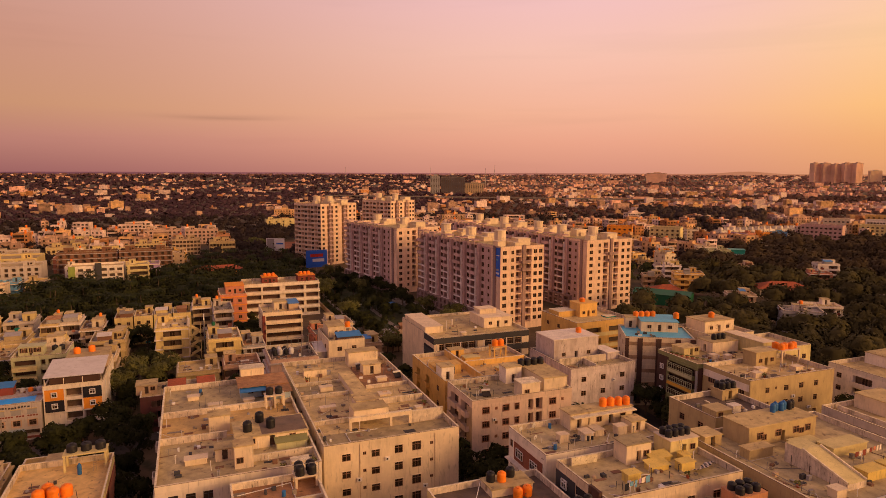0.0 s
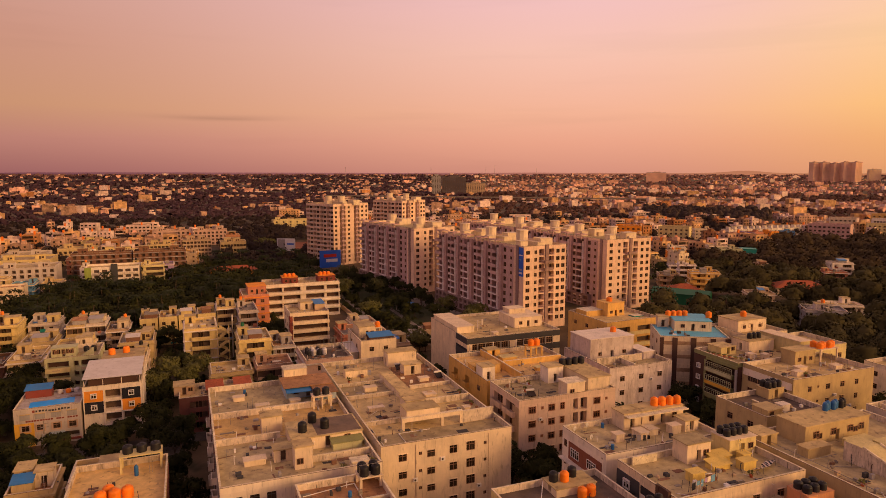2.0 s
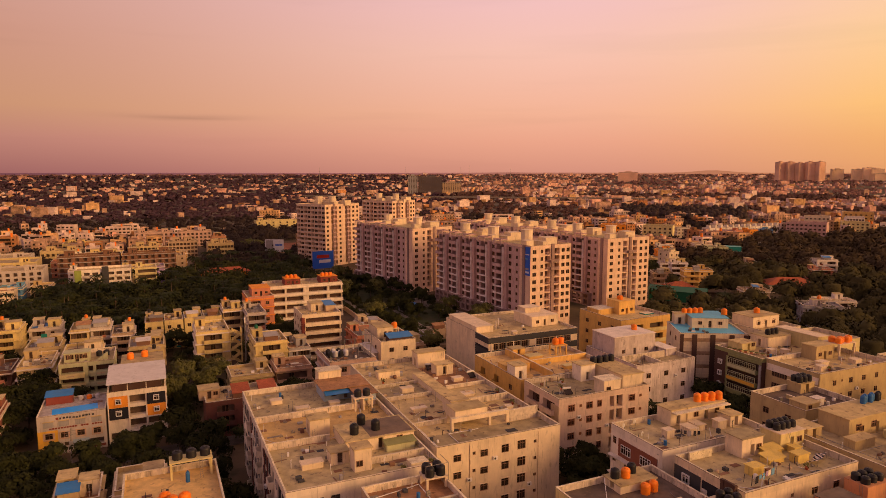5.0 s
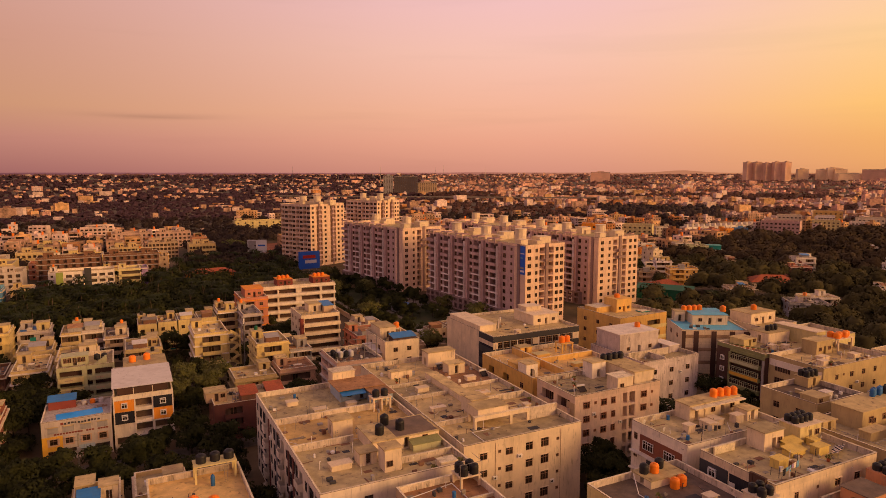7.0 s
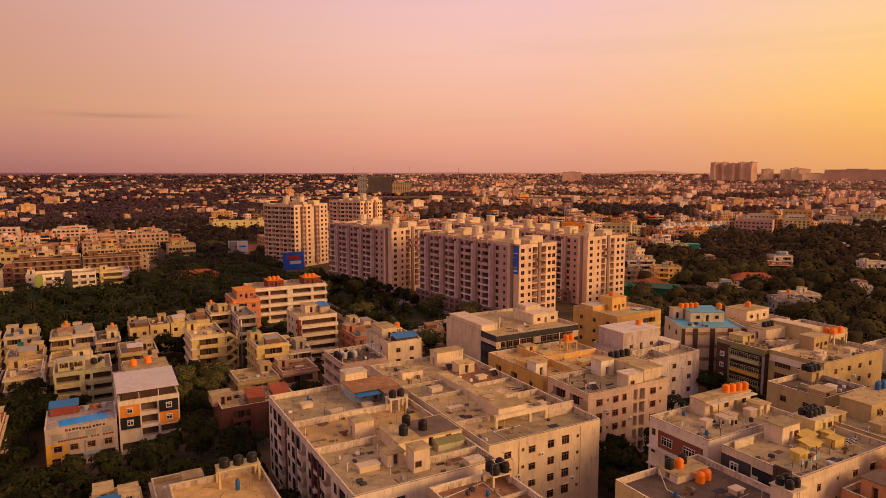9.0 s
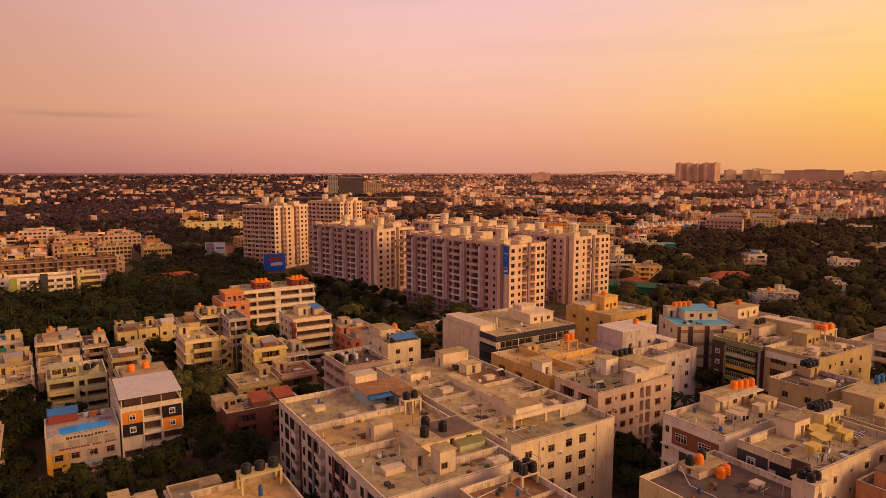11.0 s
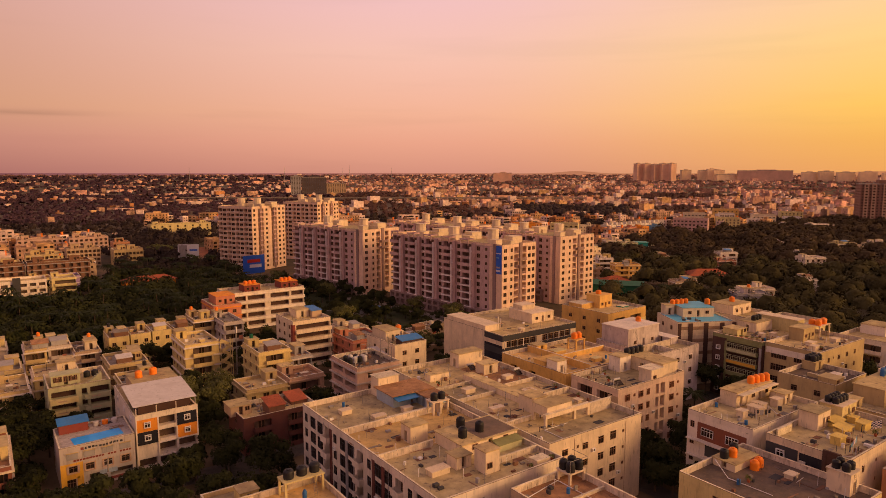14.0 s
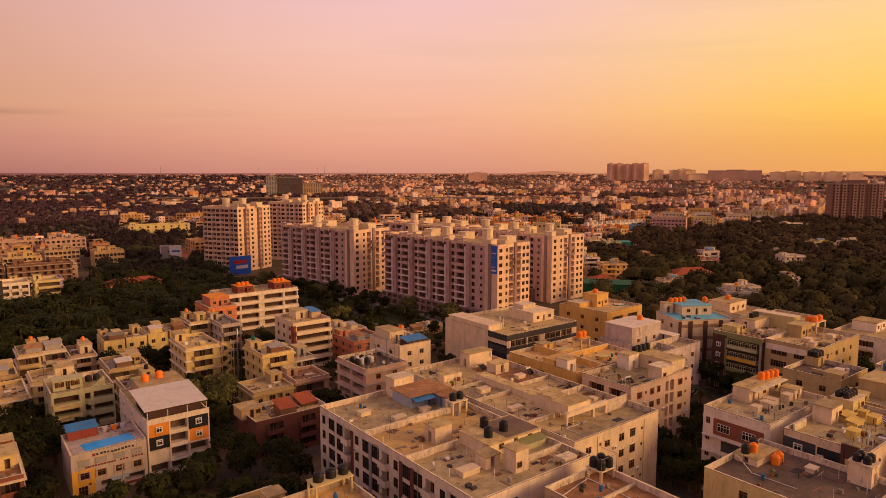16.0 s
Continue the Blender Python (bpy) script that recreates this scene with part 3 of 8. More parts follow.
for j in range(len(radii) - 2):
    for k in range(N):
        p, q = 1 + j * N + k, 1 + j * N + (k + 1) % N
        g.f.append((p, p + N, q + N, q))
        g.m.append(0)
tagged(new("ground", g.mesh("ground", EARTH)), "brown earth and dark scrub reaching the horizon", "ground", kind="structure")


def strip(name, label, x0, x1, y0, y1, z, mat, rot=0.0):
    s = Shape()
    w, d = x1 - x0, y1 - y0
    s.box(-w / 2, w / 2, -d / 2, d / 2, -0.3, z)
    ob = new(name, s.mesh(name, mat))
    ob.matrix_world = pose((x0 + x1) / 2, (y0 + y1) / 2, 0, 0, 0, rot)
    return tagged(ob, label, name, kind="structure")


strip("road", "narrow worn asphalt lane between apartment blocks", -19, -12, 60, 172, 0.04, ASPHALT)
strip("road", "narrow worn asphalt lane between apartment blocks", 46.2, 51.2, 60, 165, 0.04, ASPHALT)
strip("road", "narrow worn asphalt lane behind the apartment blocks", -58, 62, 160.5, 166.5, 0.036, ASPHALT)
strip("road", "asphalt lane beside shops", 105, 111, 60, 165, 0.04, ASPHALT)
strip("lawn", "patchy green lawn of the tower estate", 56, 96, 225, 345, 0.03, LAWN)
strip("road", "pale paved drive of the tower estate", 96, 104, 215, 320, 0.04, CONCRETE, 8)

# far ridge on the horizon, a backdrop that glows in haze colours
ridge = Shape()
M = 240
for k in range(M + 1):
    az = radians(-60 + 200 * k / M)
    hgt = 55.5 + 3.5 * noise.noise((k * 0.05, 0, 0)) + 3 * noise.noise((k * 0.21, 3, 0))
    bump = 17 * math.exp(-((math.degrees(az) - 46.4) / 1.7) ** 2) + 16 * math.exp(-((math.degrees(az) - 70.0) / 4.5) ** 2)
    ridge.v += [(4780 * math.sin(az), 4780 * math.cos(az), 20), (4780 * math.sin(az), 4780 * math.cos(az), hgt + bump)]
for k in range(M):
    ridge.f.append((2 * k, 2 * k + 1, 2 * k + 3, 2 * k + 2))
    ridge.m.append(0)
# emission stands for lit haze: mauve at low x, orange at high x
haze = bpy.data.materials.new("glowing_haze")
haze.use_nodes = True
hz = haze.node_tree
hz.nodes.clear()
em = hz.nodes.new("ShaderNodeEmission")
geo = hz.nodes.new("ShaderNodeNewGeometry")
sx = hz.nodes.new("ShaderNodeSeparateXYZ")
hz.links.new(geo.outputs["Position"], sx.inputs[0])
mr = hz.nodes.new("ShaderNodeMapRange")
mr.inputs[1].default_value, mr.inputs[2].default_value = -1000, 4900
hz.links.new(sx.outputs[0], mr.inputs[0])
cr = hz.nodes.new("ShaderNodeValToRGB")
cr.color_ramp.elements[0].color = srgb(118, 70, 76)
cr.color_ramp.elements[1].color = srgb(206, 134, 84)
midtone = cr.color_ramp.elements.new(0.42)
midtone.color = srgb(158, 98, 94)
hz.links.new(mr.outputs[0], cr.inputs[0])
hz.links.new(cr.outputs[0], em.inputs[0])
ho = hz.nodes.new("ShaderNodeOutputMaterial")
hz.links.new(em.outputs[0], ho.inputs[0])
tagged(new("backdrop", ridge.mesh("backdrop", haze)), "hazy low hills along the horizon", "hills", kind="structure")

# ---- nearest apartment blocks ----
W13 = lambda u, w=1.4, h=1.3: (u, w, 0.95, h, "w")
V05 = lambda u: (u, 0.6, 1.6, 0.6, "v")

# block_a: long cream block with a plain front
a = building("long cream apartment block with stained flat roof", 19.8, 44.6, 105.0, 157.0, 16.7, 5, CREAM,
             {"S": [W13(0.155, 1.5), V05(0.285), W13(0.365, 1.5), W13(0.535, 1.5, 1.5), W13(0.67, 1.7, 1.7), V05(0.785)],
              "W": [W13(0.1), W13(0.25), W13(0.4), W13(0.55), W13(0.7), W13(0.85)]}, group="near apartment blocks")
# block_b: three bays stepping forward, balconies on its lane side
b = building("wide cream apartment block with patched roof terraces", -6.3, 18.6, 100.6, 149.0, 16.3, 5, OFFWHITE,
             {"W": [((k + 0.5) / 15, 2.3, 0.15, 2.6, "b") if k in (3, 7, 11) else ((k + 0.5) / 15, 1.3, 0.8, 1.7, "w") if k % 4 == 0 else ((k + 0.5) / 15, 2.4, 0.45, 2.3, "w") for k in range(15)],
              "S": [W13(0.1), W13(0.2), W13(0.3)]}, group="near apartment blocks", sunshade=False, frame_style="dark")
l = building("low tan apartment block with rust-stained roof", 4.2, 17.0, 78.0, 97.3, 16.5, 5, TAN, {"S": [W13(0.2), W13(0.5), W13(0.8)], "W": [W13(0.3), W13(0.7)]}, roof=ROOFRUST, group="near apartment blocks")
m = building("pale yellow apartment block with dark stained roof", 32.2, 51.0, 66.0, 88.0, 15.0, 5, LEMON, {"S": [W13(0.2), W13(0.5), W13(0.8)], "W": [W13(0.3), W13(0.7)]}, roof=ROOFDARK, group="near apartment blocks")
e = building("white apartment block with red-brown front panel", 52.3, 76.5, 87.0, 100.0, 17.5, 5, WHITE,
             {"S": [W13(0.25), W13(0.6)], "W": [W13(0.08, 0.9)]}, roof=ROOFGREY, group="near apartment blocks")
f = building("cream apartment block with dark grey corner strips", 53.0, 77.7, 71.3, 84.9, 17.5, 5, CREAM,
             {"S": [W13(0.2, 1.0), V05(0.4), W13(0.6), W13(0.8)], "W": []}, roof=ROOFGREY, group="near apartment blocks")
h = building("cream apartment block with dark grey roof terrace", 90.0, 105.0, 89.5, 102.0, 17.5, 5, AGEDYELLOW, {"S": [W13(0.2), W13(0.6)], "W": [W13(0.3), W13(0.7)]}, roof=ROOFDARK, group="near apartment blocks")
n = building("wide cream apartment block with many roof rooms", 80.0, 111.0, 58.0, 86.0, 17.3, 5, AGEDYELLOW, {"S": [W13(0.2), W13(0.6)], "W": [W13(0.2), W13(0.4), W13(0.6), W13(0.8)]}, roof=ROOFGREY, group="near apartment blocks")
# recess=BROWN puts the shade of stair and balcony recesses into their backs
c = building("pinkish tan five-storey apartment block with brown-framed windows", 52.8, 76.6, 117.3, 131.0, 16.2, 5, BLUSH,
             {"S": [W13(0.13, 1.7, 1.5), V05(0.23), W13(0.325, 1.6, 1.5), W13(0.435, 1.1, 1.5), (0.575, 1.2, 0.4, 2.4, "o"), (0.66, 1.6, 0.2, 2.6, "o"), W13(0.80, 1.7, 1.5), V05(0.90)],
              "W": [(0.3, 4.4, 0.15, 2.5, "b"), (0.72, 4.4, 0.15, 2.5, "b")]}, group="near apartment blocks", recess=BROWN, frame_style="brown", roof=ROOFGREY)
y = building("ochre yellow house with stained roof terrace", 53.0, 80.0, 133.0, 156.0, 15.6, 4, OCHRE, {"S": [W13(0.2), W13(0.5)], "W": [(0.2, 2.5, 0.15, 2.4, "b"), (0.5, 2.5, 0.15, 2.4, "b"), W13(0.8)]}, roof=ROOFGOLD, group="near apartment blocks")
wb = building("white house with roof terrace and blocky stair room", 85.5, 104.5, 131.5, 152.0, 15.2, 4, LILACWHITE, {"S": [W13(0.5), W13(0.8), W13(0.2)], "W": [W13(0.2), W13(0.6)]}, roof=ROOFGREY, group="near apartment blocks")

g2 = building("salmon orange house with black roof tanks", 61.0, 79.0, 52.0, 69.6, 14.6, 4, SALMON, {"S": [W13(0.3), W13(0.7)], "W": [W13(0.3), W13(0.7)], "N": [W13(0.5)]}, roof=ROOFDARK, group="near apartment blocks")

# ---- second row ----
gb = building("beige office block with dark glazed front", 63.5, 94.0, 168.0, 197.0, 16.0, 4, CREAM, {"S": [(0.25, 12.0, 0.8, 1.8, "k"), (0.72, 12.0, 0.8, 1.8, "k")]}, roof=ROOFTAN, sunshade=False, parapet=0.7)
i_ = building("dark brown building with green railed balconies", 112.0, 138.0, 117.6, 132.0, 17.5, 5, BROWN, {"W": [(0.63, 8.6, 0.15, 2.5, "r")], "S": [W13(0.3)]}, rail=OLIVE, frame_style="white")
j_ = building("cream apartment block with roof rooms and orange tanks", 113.3, 139.2, 103.4, 117.4, 17.6, 5, AGEDYELLOW, {"S": [W13(0.2, 1.2), V05(0.3), W13(0.42), W13(0.6), W13(0.78, 1.2)], "W": [(0.27, 4.2, 0.5, 1.8, "w"), (0.72, 4.8, 0.5, 1.8, "w")]})
k_ = building("cream building with dark brown window strips and blue roof", 111.0, 129.0, 136.0, 150.0, 18.9, 5, CREAM, {"W": [W13(0.3), W13(0.7)]}, rot=-29, roof=BLUEROOF, sunshade=False, parapet=0.3)
y2 = building("ochre yellow office block with open top storey", 112.5, 134.0, 171.5, 192.0, 15.6, 4, OCHRE, {"W": [W13(0.2), W13(0.5), W13(0.8)], "S": [(0.3, 6.0, 0.6, 1.9, "o"), (0.72, 6.0, 0.6, 1.9, "o")]}, rot=3)
v_ = building("dull white apartment block beside dark trees", 123.6, 142.0, 78.0, 94.0, 14.0, 4, DULLWHITE, {"W": [W13(0.12, 1.2), (0.55, 8.0, 0.2, 2.4, "b")], "S": [(0.3, 4.0, 0.2, 2.5, "b")]})
v2 = building("white apartment block with balconies beside dark trees", 154.5, 178.0, 101.0, 116.5, 14.0, 4, WHITE, {"W": [W13(0.2), (0.6, 5.0, 0.2, 2.5, "b")], "S": [(0.2, 4.0, 0.2, 2.5, "b"), (0.6, 4.0, 0.2, 2.5, "b")]})
o_ = building("four-storey house with orange and black panels", -33.6, -21.0, 172.5, 198.0, 12.0, 4, OFFWHITE, {"S": [(0.5, 3.4, 0.6, 2.0, "o"), (0.18, 3.6, 0.6, 2.0, ("o", (0,))), (0.82, 3.6, 0.6, 2.0, ("o", (0, 1)))], "E": [W13(0.2), W13(0.5), W13(0.8)], "W": [W13(0.2), W13(0.5), W13(0.8)]}, parapet=0.6, frame_style="box")
s_ = building("white and yellow three-storey shop building", -47.6, -34.0, 171.6, 184.0, 9.0, 3, DULLWHITE, {"S": [(u, 1.5, 0.75, 1.3, ("w", (1,))) for u in (0.16, 0.38, 0.62, 0.86)] + [(u, 1.8, 0.5, 1.35, ("w", (2,))) for u in (0.16, 0.38, 0.62, 0.86)] + [(0.13, 1.7, 0.1, 2.2, ("w", (0,))), (0.66, 8.0, 1.2, 1.35, ("o", (0,)))]}, sunshade=False, parapet=0.3, roof=ROOFPALE)
# BROWN recess backs of q_, pw and r_ hold gallery shade in their colour
q_ = building("pale green house with stepped balconies", -46.8, -33.5, 204.0, 218.0, 12.0, 4, GREENISH, {"S": [(0.24, 5.2, 0.95, 1.7, "o"), (0.57, 1.2, 0.95, 1.6, "o"), (0.82, 4.2, 0.95, 1.7, "o")], "E": [W13(0.3), W13(0.7)], "W": [W13(0.4)]}, recess=BROWN)
p_ = building("orange apartment block among coconut palms", 10.4, 20.6, 268.0, 284.0, 14.2, 4, BRICKPINK, {"S": [(0.3, 4.0, 0.15, 2.4, "b"), W13(0.75)], "W": [W13(0.3), W13(0.7)]}, bands=ORANGE)
pw = building("long white apartment block with banded balconies", 20.9, 53.0, 284.6, 299.0, 15.0, 4, OFFWHITE, {"S": [(0.12, 6.6, 1.0, 1.85, "o"), (0.355, 7.2, 1.0, 1.85, "o"), (0.665, 8.0, 1.0, 1.85, "o"), (0.905, 5.4, 1.0, 1.85, "o")], "W": [W13(0.3), W13(0.7)]}, recess=BROWN, bands=WHITE, band_out=0.35)
r_ = building("cream five-storey block with red-brown recessed bands", 22.2, 35.4, 222.6, 237.0, 15.4, 5, CREAM, {"S": [(0.53, 11.8, 0.75, 1.75, "o")], "W": [W13(0.2), W13(0.5), W13(0.8)], "E": [W13(0.3), W13(0.7)]}, sunshade=False, recess=BROWN)
bh = building("cream house with blue awning and roof clutter", 36.6, 47.4, 183.5, 200.0, 14.0, 4, CREAM, {"S": [W13(0.3), W13(0.7)], "W": [W13(0.3), W13(0.7)]})
th = building("tan house with many roof tanks", 18.9, 31.6, 173.0, 188.0, 13.0, 4, ROSETAN, {"S": [W13(0.3), W13(0.7)], "W": [(0.27, 5.6, 0.95, 1.6, "o"), (0.73, 5.6, 0.95, 1.6, "o")]}, roof=ROOFDARK, bands=DULLWHITE, band_out=0.5)
br = building("dark maroon three-storey house with rust-stained roof", -12.6, 5.0, 167.2, 178.0, 8.6, 3, DEEPMAROON, {"S": [(0.25, 4.0, 0.15, 2.3, "b"), (0.7, 4.0, 0.15, 2.3, "b")], "W": [W13(0.5)]}, roof=ROOFTAN)
u_ = building("pale yellow house with roof tanks on a frame", -28.5, -14.0, 104.0, 124.5, 13.0, 4, LEMON, {"W": [W13(0.3), W13(0.7)], "E": [W13(0.3), W13(0.7)]}, roof=ROOFGOLD)

# ---- roof terraces of the nearest blocks ----
def panel(root, face, u0, u1, z0, z1, mat, name="panel", proud=0.06, label=""):
    """A flat coloured panel on a side of a building: u in 0..1 along the side."""
    w, d = SIZES[root]
    length = w if face in "SN" else d
    s = Shape()
    s.box(u0 * length, u1 * length, -proud, -0.003, z0, z1)
    return part(name, s, mat, root, label, at=face_frame(face, w, d))


def lean_shed(root, x0, x1, y0, y1, z0, z_low, z_high, wall, roof, name="roof_shed", over=0.25):
    """A small box with a gently sloping sheet, low towards -y."""
    cx, cy = at_roof(root, (x0 + x1) / 2, (y0 + y1) / 2)
    w, d = x1 - x0, y1 - y0
    s = Shape()
    s.box(-w / 2, w / 2, -d / 2, d / 2, z0, z_low - 0.03)
    ob = part(name, s, wall, root, at=pose(cx, cy, 0))
    t = Shape()
    o = over
    a, b = (-w / 2 - o, -d / 2 - o, z_low), (w / 2 + o, -d / 2 - o, z_low)
    c, e_ = (w / 2 + o, d / 2 + o, z_high), (-w / 2 - o, d / 2 + o, z_high)
    up = lambda p: (p[0], p[1], p[2] + 0.1)
    t.quad(up(a), up(b), up(c), up(e_))
    t.quad(e_, c, b, a)
    t.quad(a, b, up(b), up(a))
    t.quad(b, c, up(c), up(b))
    t.quad(c, e_, up(e_), up(c))
    t.quad(e_, a, up(a), up(e_))
    part("sheet_roof", t, roof, ob)
    return ob


def stair_head(root, x0, x1, y0, y1, z0, z_low, z_high, wall, roof, flat=1.6):
    """A stair room whose roof slopes down towards -y after a level stretch at its high end."""
    cx, cy = at_roof(root, (x0 + x1) / 2, (y0 + y1) / 2)
    w, d = x1 - x0, y1 - y0
    side = [(-d / 2, z0), (d / 2, z0), (d / 2, z_high), (d / 2 - flat, z_high), (-d / 2, z_low)]
    s = Shape()
    n = len(side)
    for k in range(n):
        (ya, za), (yb, zb) = side[k], side[(k + 1) % n]
        s.quad((-w / 2, ya, za), (w / 2, ya, za), (w / 2, yb, zb), (-w / 2, yb, zb), 1 if k in (2, 3) else 0)
    for x in (-w / 2, w / 2):
        i = len(s.v)
        s.v += [(x, ya, za) for ya, za in side]
        s.f.append(tuple(range(i, i + n)))
        s.m.append(0)
    ob = part("stair_head", s, [wall, roof], root, at=pose(cx, cy, 0))
    t = Shape()
    for x in (-w / 2 - 0.1, w / 2 - 0.15):
        t.quad((x, -d / 2, z_low + 0.3), (x + 0.25, -d / 2, z_low + 0.3), (x + 0.25, d / 2 - flat, z_high + 0.3), (x, d / 2 - flat, z_high + 0.3))
        for xx in (x, x + 0.25):
            t.quad((xx, -d / 2, z_low - 0.02), (xx, d / 2 - flat, z_high - 0.02), (xx, d / 2 - flat, z_high + 0.3), (xx, -d / 2, z_low + 0.3))
    part("sloping_kerb", t, COPING, ob)
    return ob


def hatch(root, x, y, z, w=1.6, d=1.3, h=1.0, mat=None, top=None):
    """A boxed vent with an overhanging lid."""
    cx, cy = at_roof(root, x, y)
    s = Shape()
    s.box(-w / 2, w / 2, -d / 2, d / 2, z, z + h - 0.12)
    ob = part("vent_box", s, mat or CREAM, root, at=pose(cx, cy, 0))
    t = Shape()
    t.box(-w / 2 - 0.15, w / 2 + 0.15, -d / 2 - 0.15, d / 2 + 0.15, z + h - 0.12, z + h)
    part("lid", t, top or CREAM, ob)
    return ob


def ladder(root, x, y, z0, z1, turn=0.0, lean=0.5):
    cx, cy = at_roof(root, x, y)
    s = Shape()
    for k in (-0.22, 0.22):
        s.rod((k, -lean, z0), (k, 0, z1), 0.03, 5)
    n = int((z1 - z0) / 0.32)
    for k in range(1, n):
        t = k / n
        s.rod((-0.22, -lean * (1 - t), z0 + (z1 - z0) * t), (0.22, -lean * (1 - t), z0 + (z1 - z0) * t), 0.02, 4)
    return part("ladder", s, STEEL, root, "thin steel ladder", at=pose(cx, cy, 0, 0, 0, turn))


def pipe(root, pts, r=0.05, mat=None):
    s = Shape()
    loc = [(*at_roof(root, p[0], p[1]), p[2]) for p in pts]
    for p, q in zip(loc, loc[1:]):
        s.rod(p, q, r, 6)
    return part("pipe", s, mat or FRAMEWHITE, root)


def tank_stand(root, x0, x1, y0, y1, z0, z1, mat, name="tank_stand"):
    """Four posts and a slab."""
    cx, cy = at_roof(root, (x0 + x1) / 2, (y0 + y1) / 2)
    w, d = x1 - x0, y1 - y0
    s = Shape()
    s.box(-w / 2 - 0.1, w / 2 + 0.1, -d / 2 - 0.1, d / 2 + 0.1, z1 - 0.2, z1)
    ob = part(name, s, mat, root, at=pose(cx, cy, 0))
    for a in (-1, 1):
        for b_ in (-1, 1):
            p = Shape()
            px, py = a * (w / 2 - 0.17), b_ * (d / 2 - 0.17)
            p.box(px - 0.17, px + 0.17, py - 0.17, py + 0.17, z0, z1 - 0.2)
            part("post", p, mat, ob)
    return ob


def antenna(x, y, z, h=2.6):
    root = thing("antenna", "thin rooftop aerial mast", "antenna", pose(x, y, z), "rooftop aerials")
    s = Shape()
    s.rod((0, 0, 0), (0, 0, h), 0.035, 5)
    part("mast", s, STEEL, root)
    q = Shape()
    for k in range(4):
        q.rod((-0.5 + 0.08 * k, 0, h - 0.15 - 0.22 * k), (0.5 - 0.08 * k, 0, h - 0.15 - 0.22 * k), 0.02, 4)
    part("crossbars", q, STEEL, root)
    return root


DISH = []


def dish(x, y, z, turn=0.0):
    if DISH:
        return copy_thing(DISH[0], pose(x, y, z, 0, 0, turn))
    root = thing("satellite_dish", "small pale satellite dish on a roof", "satellite dish", pose(x, y, z, 0, 0, turn), "satellite dishes")
    s = Shape()
    s.rod((0, 0, 0), (0, 0, 0.7), 0.035, 5)
    part("mast", s, STEEL, root)
    q = Shape()
    n = 12
    ringpts = [[(r_ * math.cos(2 * math.pi * k / n), -0.12 + 0.35 * r_ * r_ * -1.0, 0.8 + r_ * math.sin(2 * math.pi * k / n)) for k in range(n)] for r_ in (0.12, 0.3, 0.45)]
    for a_, b_ in zip(ringpts, ringpts[1:]):
        for k in range(n):
            q.quad(a_[k], a_[(k + 1) % n], b_[(k + 1) % n], b_[k])
    part("reflector", q, TANKWHITE, root)
    DISH.append(root)
    return root




def washing(x, y, z, length, turn, colours):
    """A drying line with hanging cloths."""
    root = thing("washing_line", "washing line with hanging coloured clothes on a roof", "washing line", pose(x, y, z, 0, 0, turn), "washing lines")
    for k in (0, 1):
        p = Shape()
        p.rod((k * length, 0, 0), (k * length, 0, 1.7), 0.03, 5)
        part("post", p, STEEL, root)
    c = Shape()
    c.rod((0, 0, 1.66), (length, 0, 1.66), 0.012, 4)
    part("cord", c, STEEL, root)
    q = random.Random(int(x * 7 + y))
    u = 0.3
    while u < length - 0.7:
        w, hh = q.uniform(0.45, 0.9), q.uniform(0.6, 1.1)
        p = Shape()
        p.box(u, u + w, -0.02, 0.02, 1.64 - hh, 1.65)
        part("cloth", p, q.choice(colours), root)
        u += w + q.uniform(0.1, 0.4)
    return root


CLOTHS = [WHITE, BRICKPINK, SKYBLUE, MAROON, LILAC, NAVY]

def screed(root, x0, x1, y0, y1, z, mat):
    """A separately laid stretch of roof finish."""
    cx, cy = at_roof(root, (x0 + x1) / 2, (y0 + y1) / 2)
    s = Shape()
    s.box(-(x1 - x0) / 2, (x1 - x0) / 2, -(y1 - y0) / 2, (y1 - y0) / 2, z - 0.1, z + 0.012)
    return part("screed", s, mat, root, at=pose(cx, cy, 0))


for x0, x1, y0, y1, mt in ((-6.0, 18.3, 133.3, 148.7, ROOFGREY), (-6.0, 18.3, 119.0, 131.7, ROOFGOLD), (-6.0, 18.3, 100.9, 118.5, ROOFGREY)):
    screed(b, x0, x1, y0, y1, 15.3, mt)
for x0, x1, y0, y1, mt in ((34.9, 44.2, 134.4, 150.6, ROOFRUST), (20.1, 30.4, 132.4, 140.4, ROOFGREY), (20.1, 44.2, 105.3, 112.0, ROOFGREY)):
    screed(a, x0, x1, y0, y1, 15.7, mt)
# long cream block: stair rooms, raised strip, portal
roof_room(a, 34.9, 42.2, 151.0, 154.6, 15.7, 19.3, CREAM, door="W")
roof_room(a, 36.6, 40.8, 143.4, 146.6, 15.7, 18.2, CREAM, door="S")
roof_box(a, 30.8, 33.6, 124.0, 144.0, 15.7, 17.0, CREAM, "raised_walkway", top=ROOFTAN)
roof_room(a, 28.9, 32.6, 118.6, 122.9, 15.7, 18.9, CREAM, door="S")
roof_box(a, 27.0, 33.6, 112.9, 117.0, 17.3, 19.2, CREAM, "raised_tank", top=ROOFTAN)
for x0 in (27.0, 33.1):
    roof_box(a, x0, x0 + 0.5, 116.5, 117.0, 15.7, 17.3, CREAM, "portal_post")
roof_box(a, 34.8, 44.3, 123.6, 123.9, 15.7, 17.0, CREAM)
roof_box(a, 20.1, 27.5, 116.8, 117.1, 15.7, 16.6, CREAM)
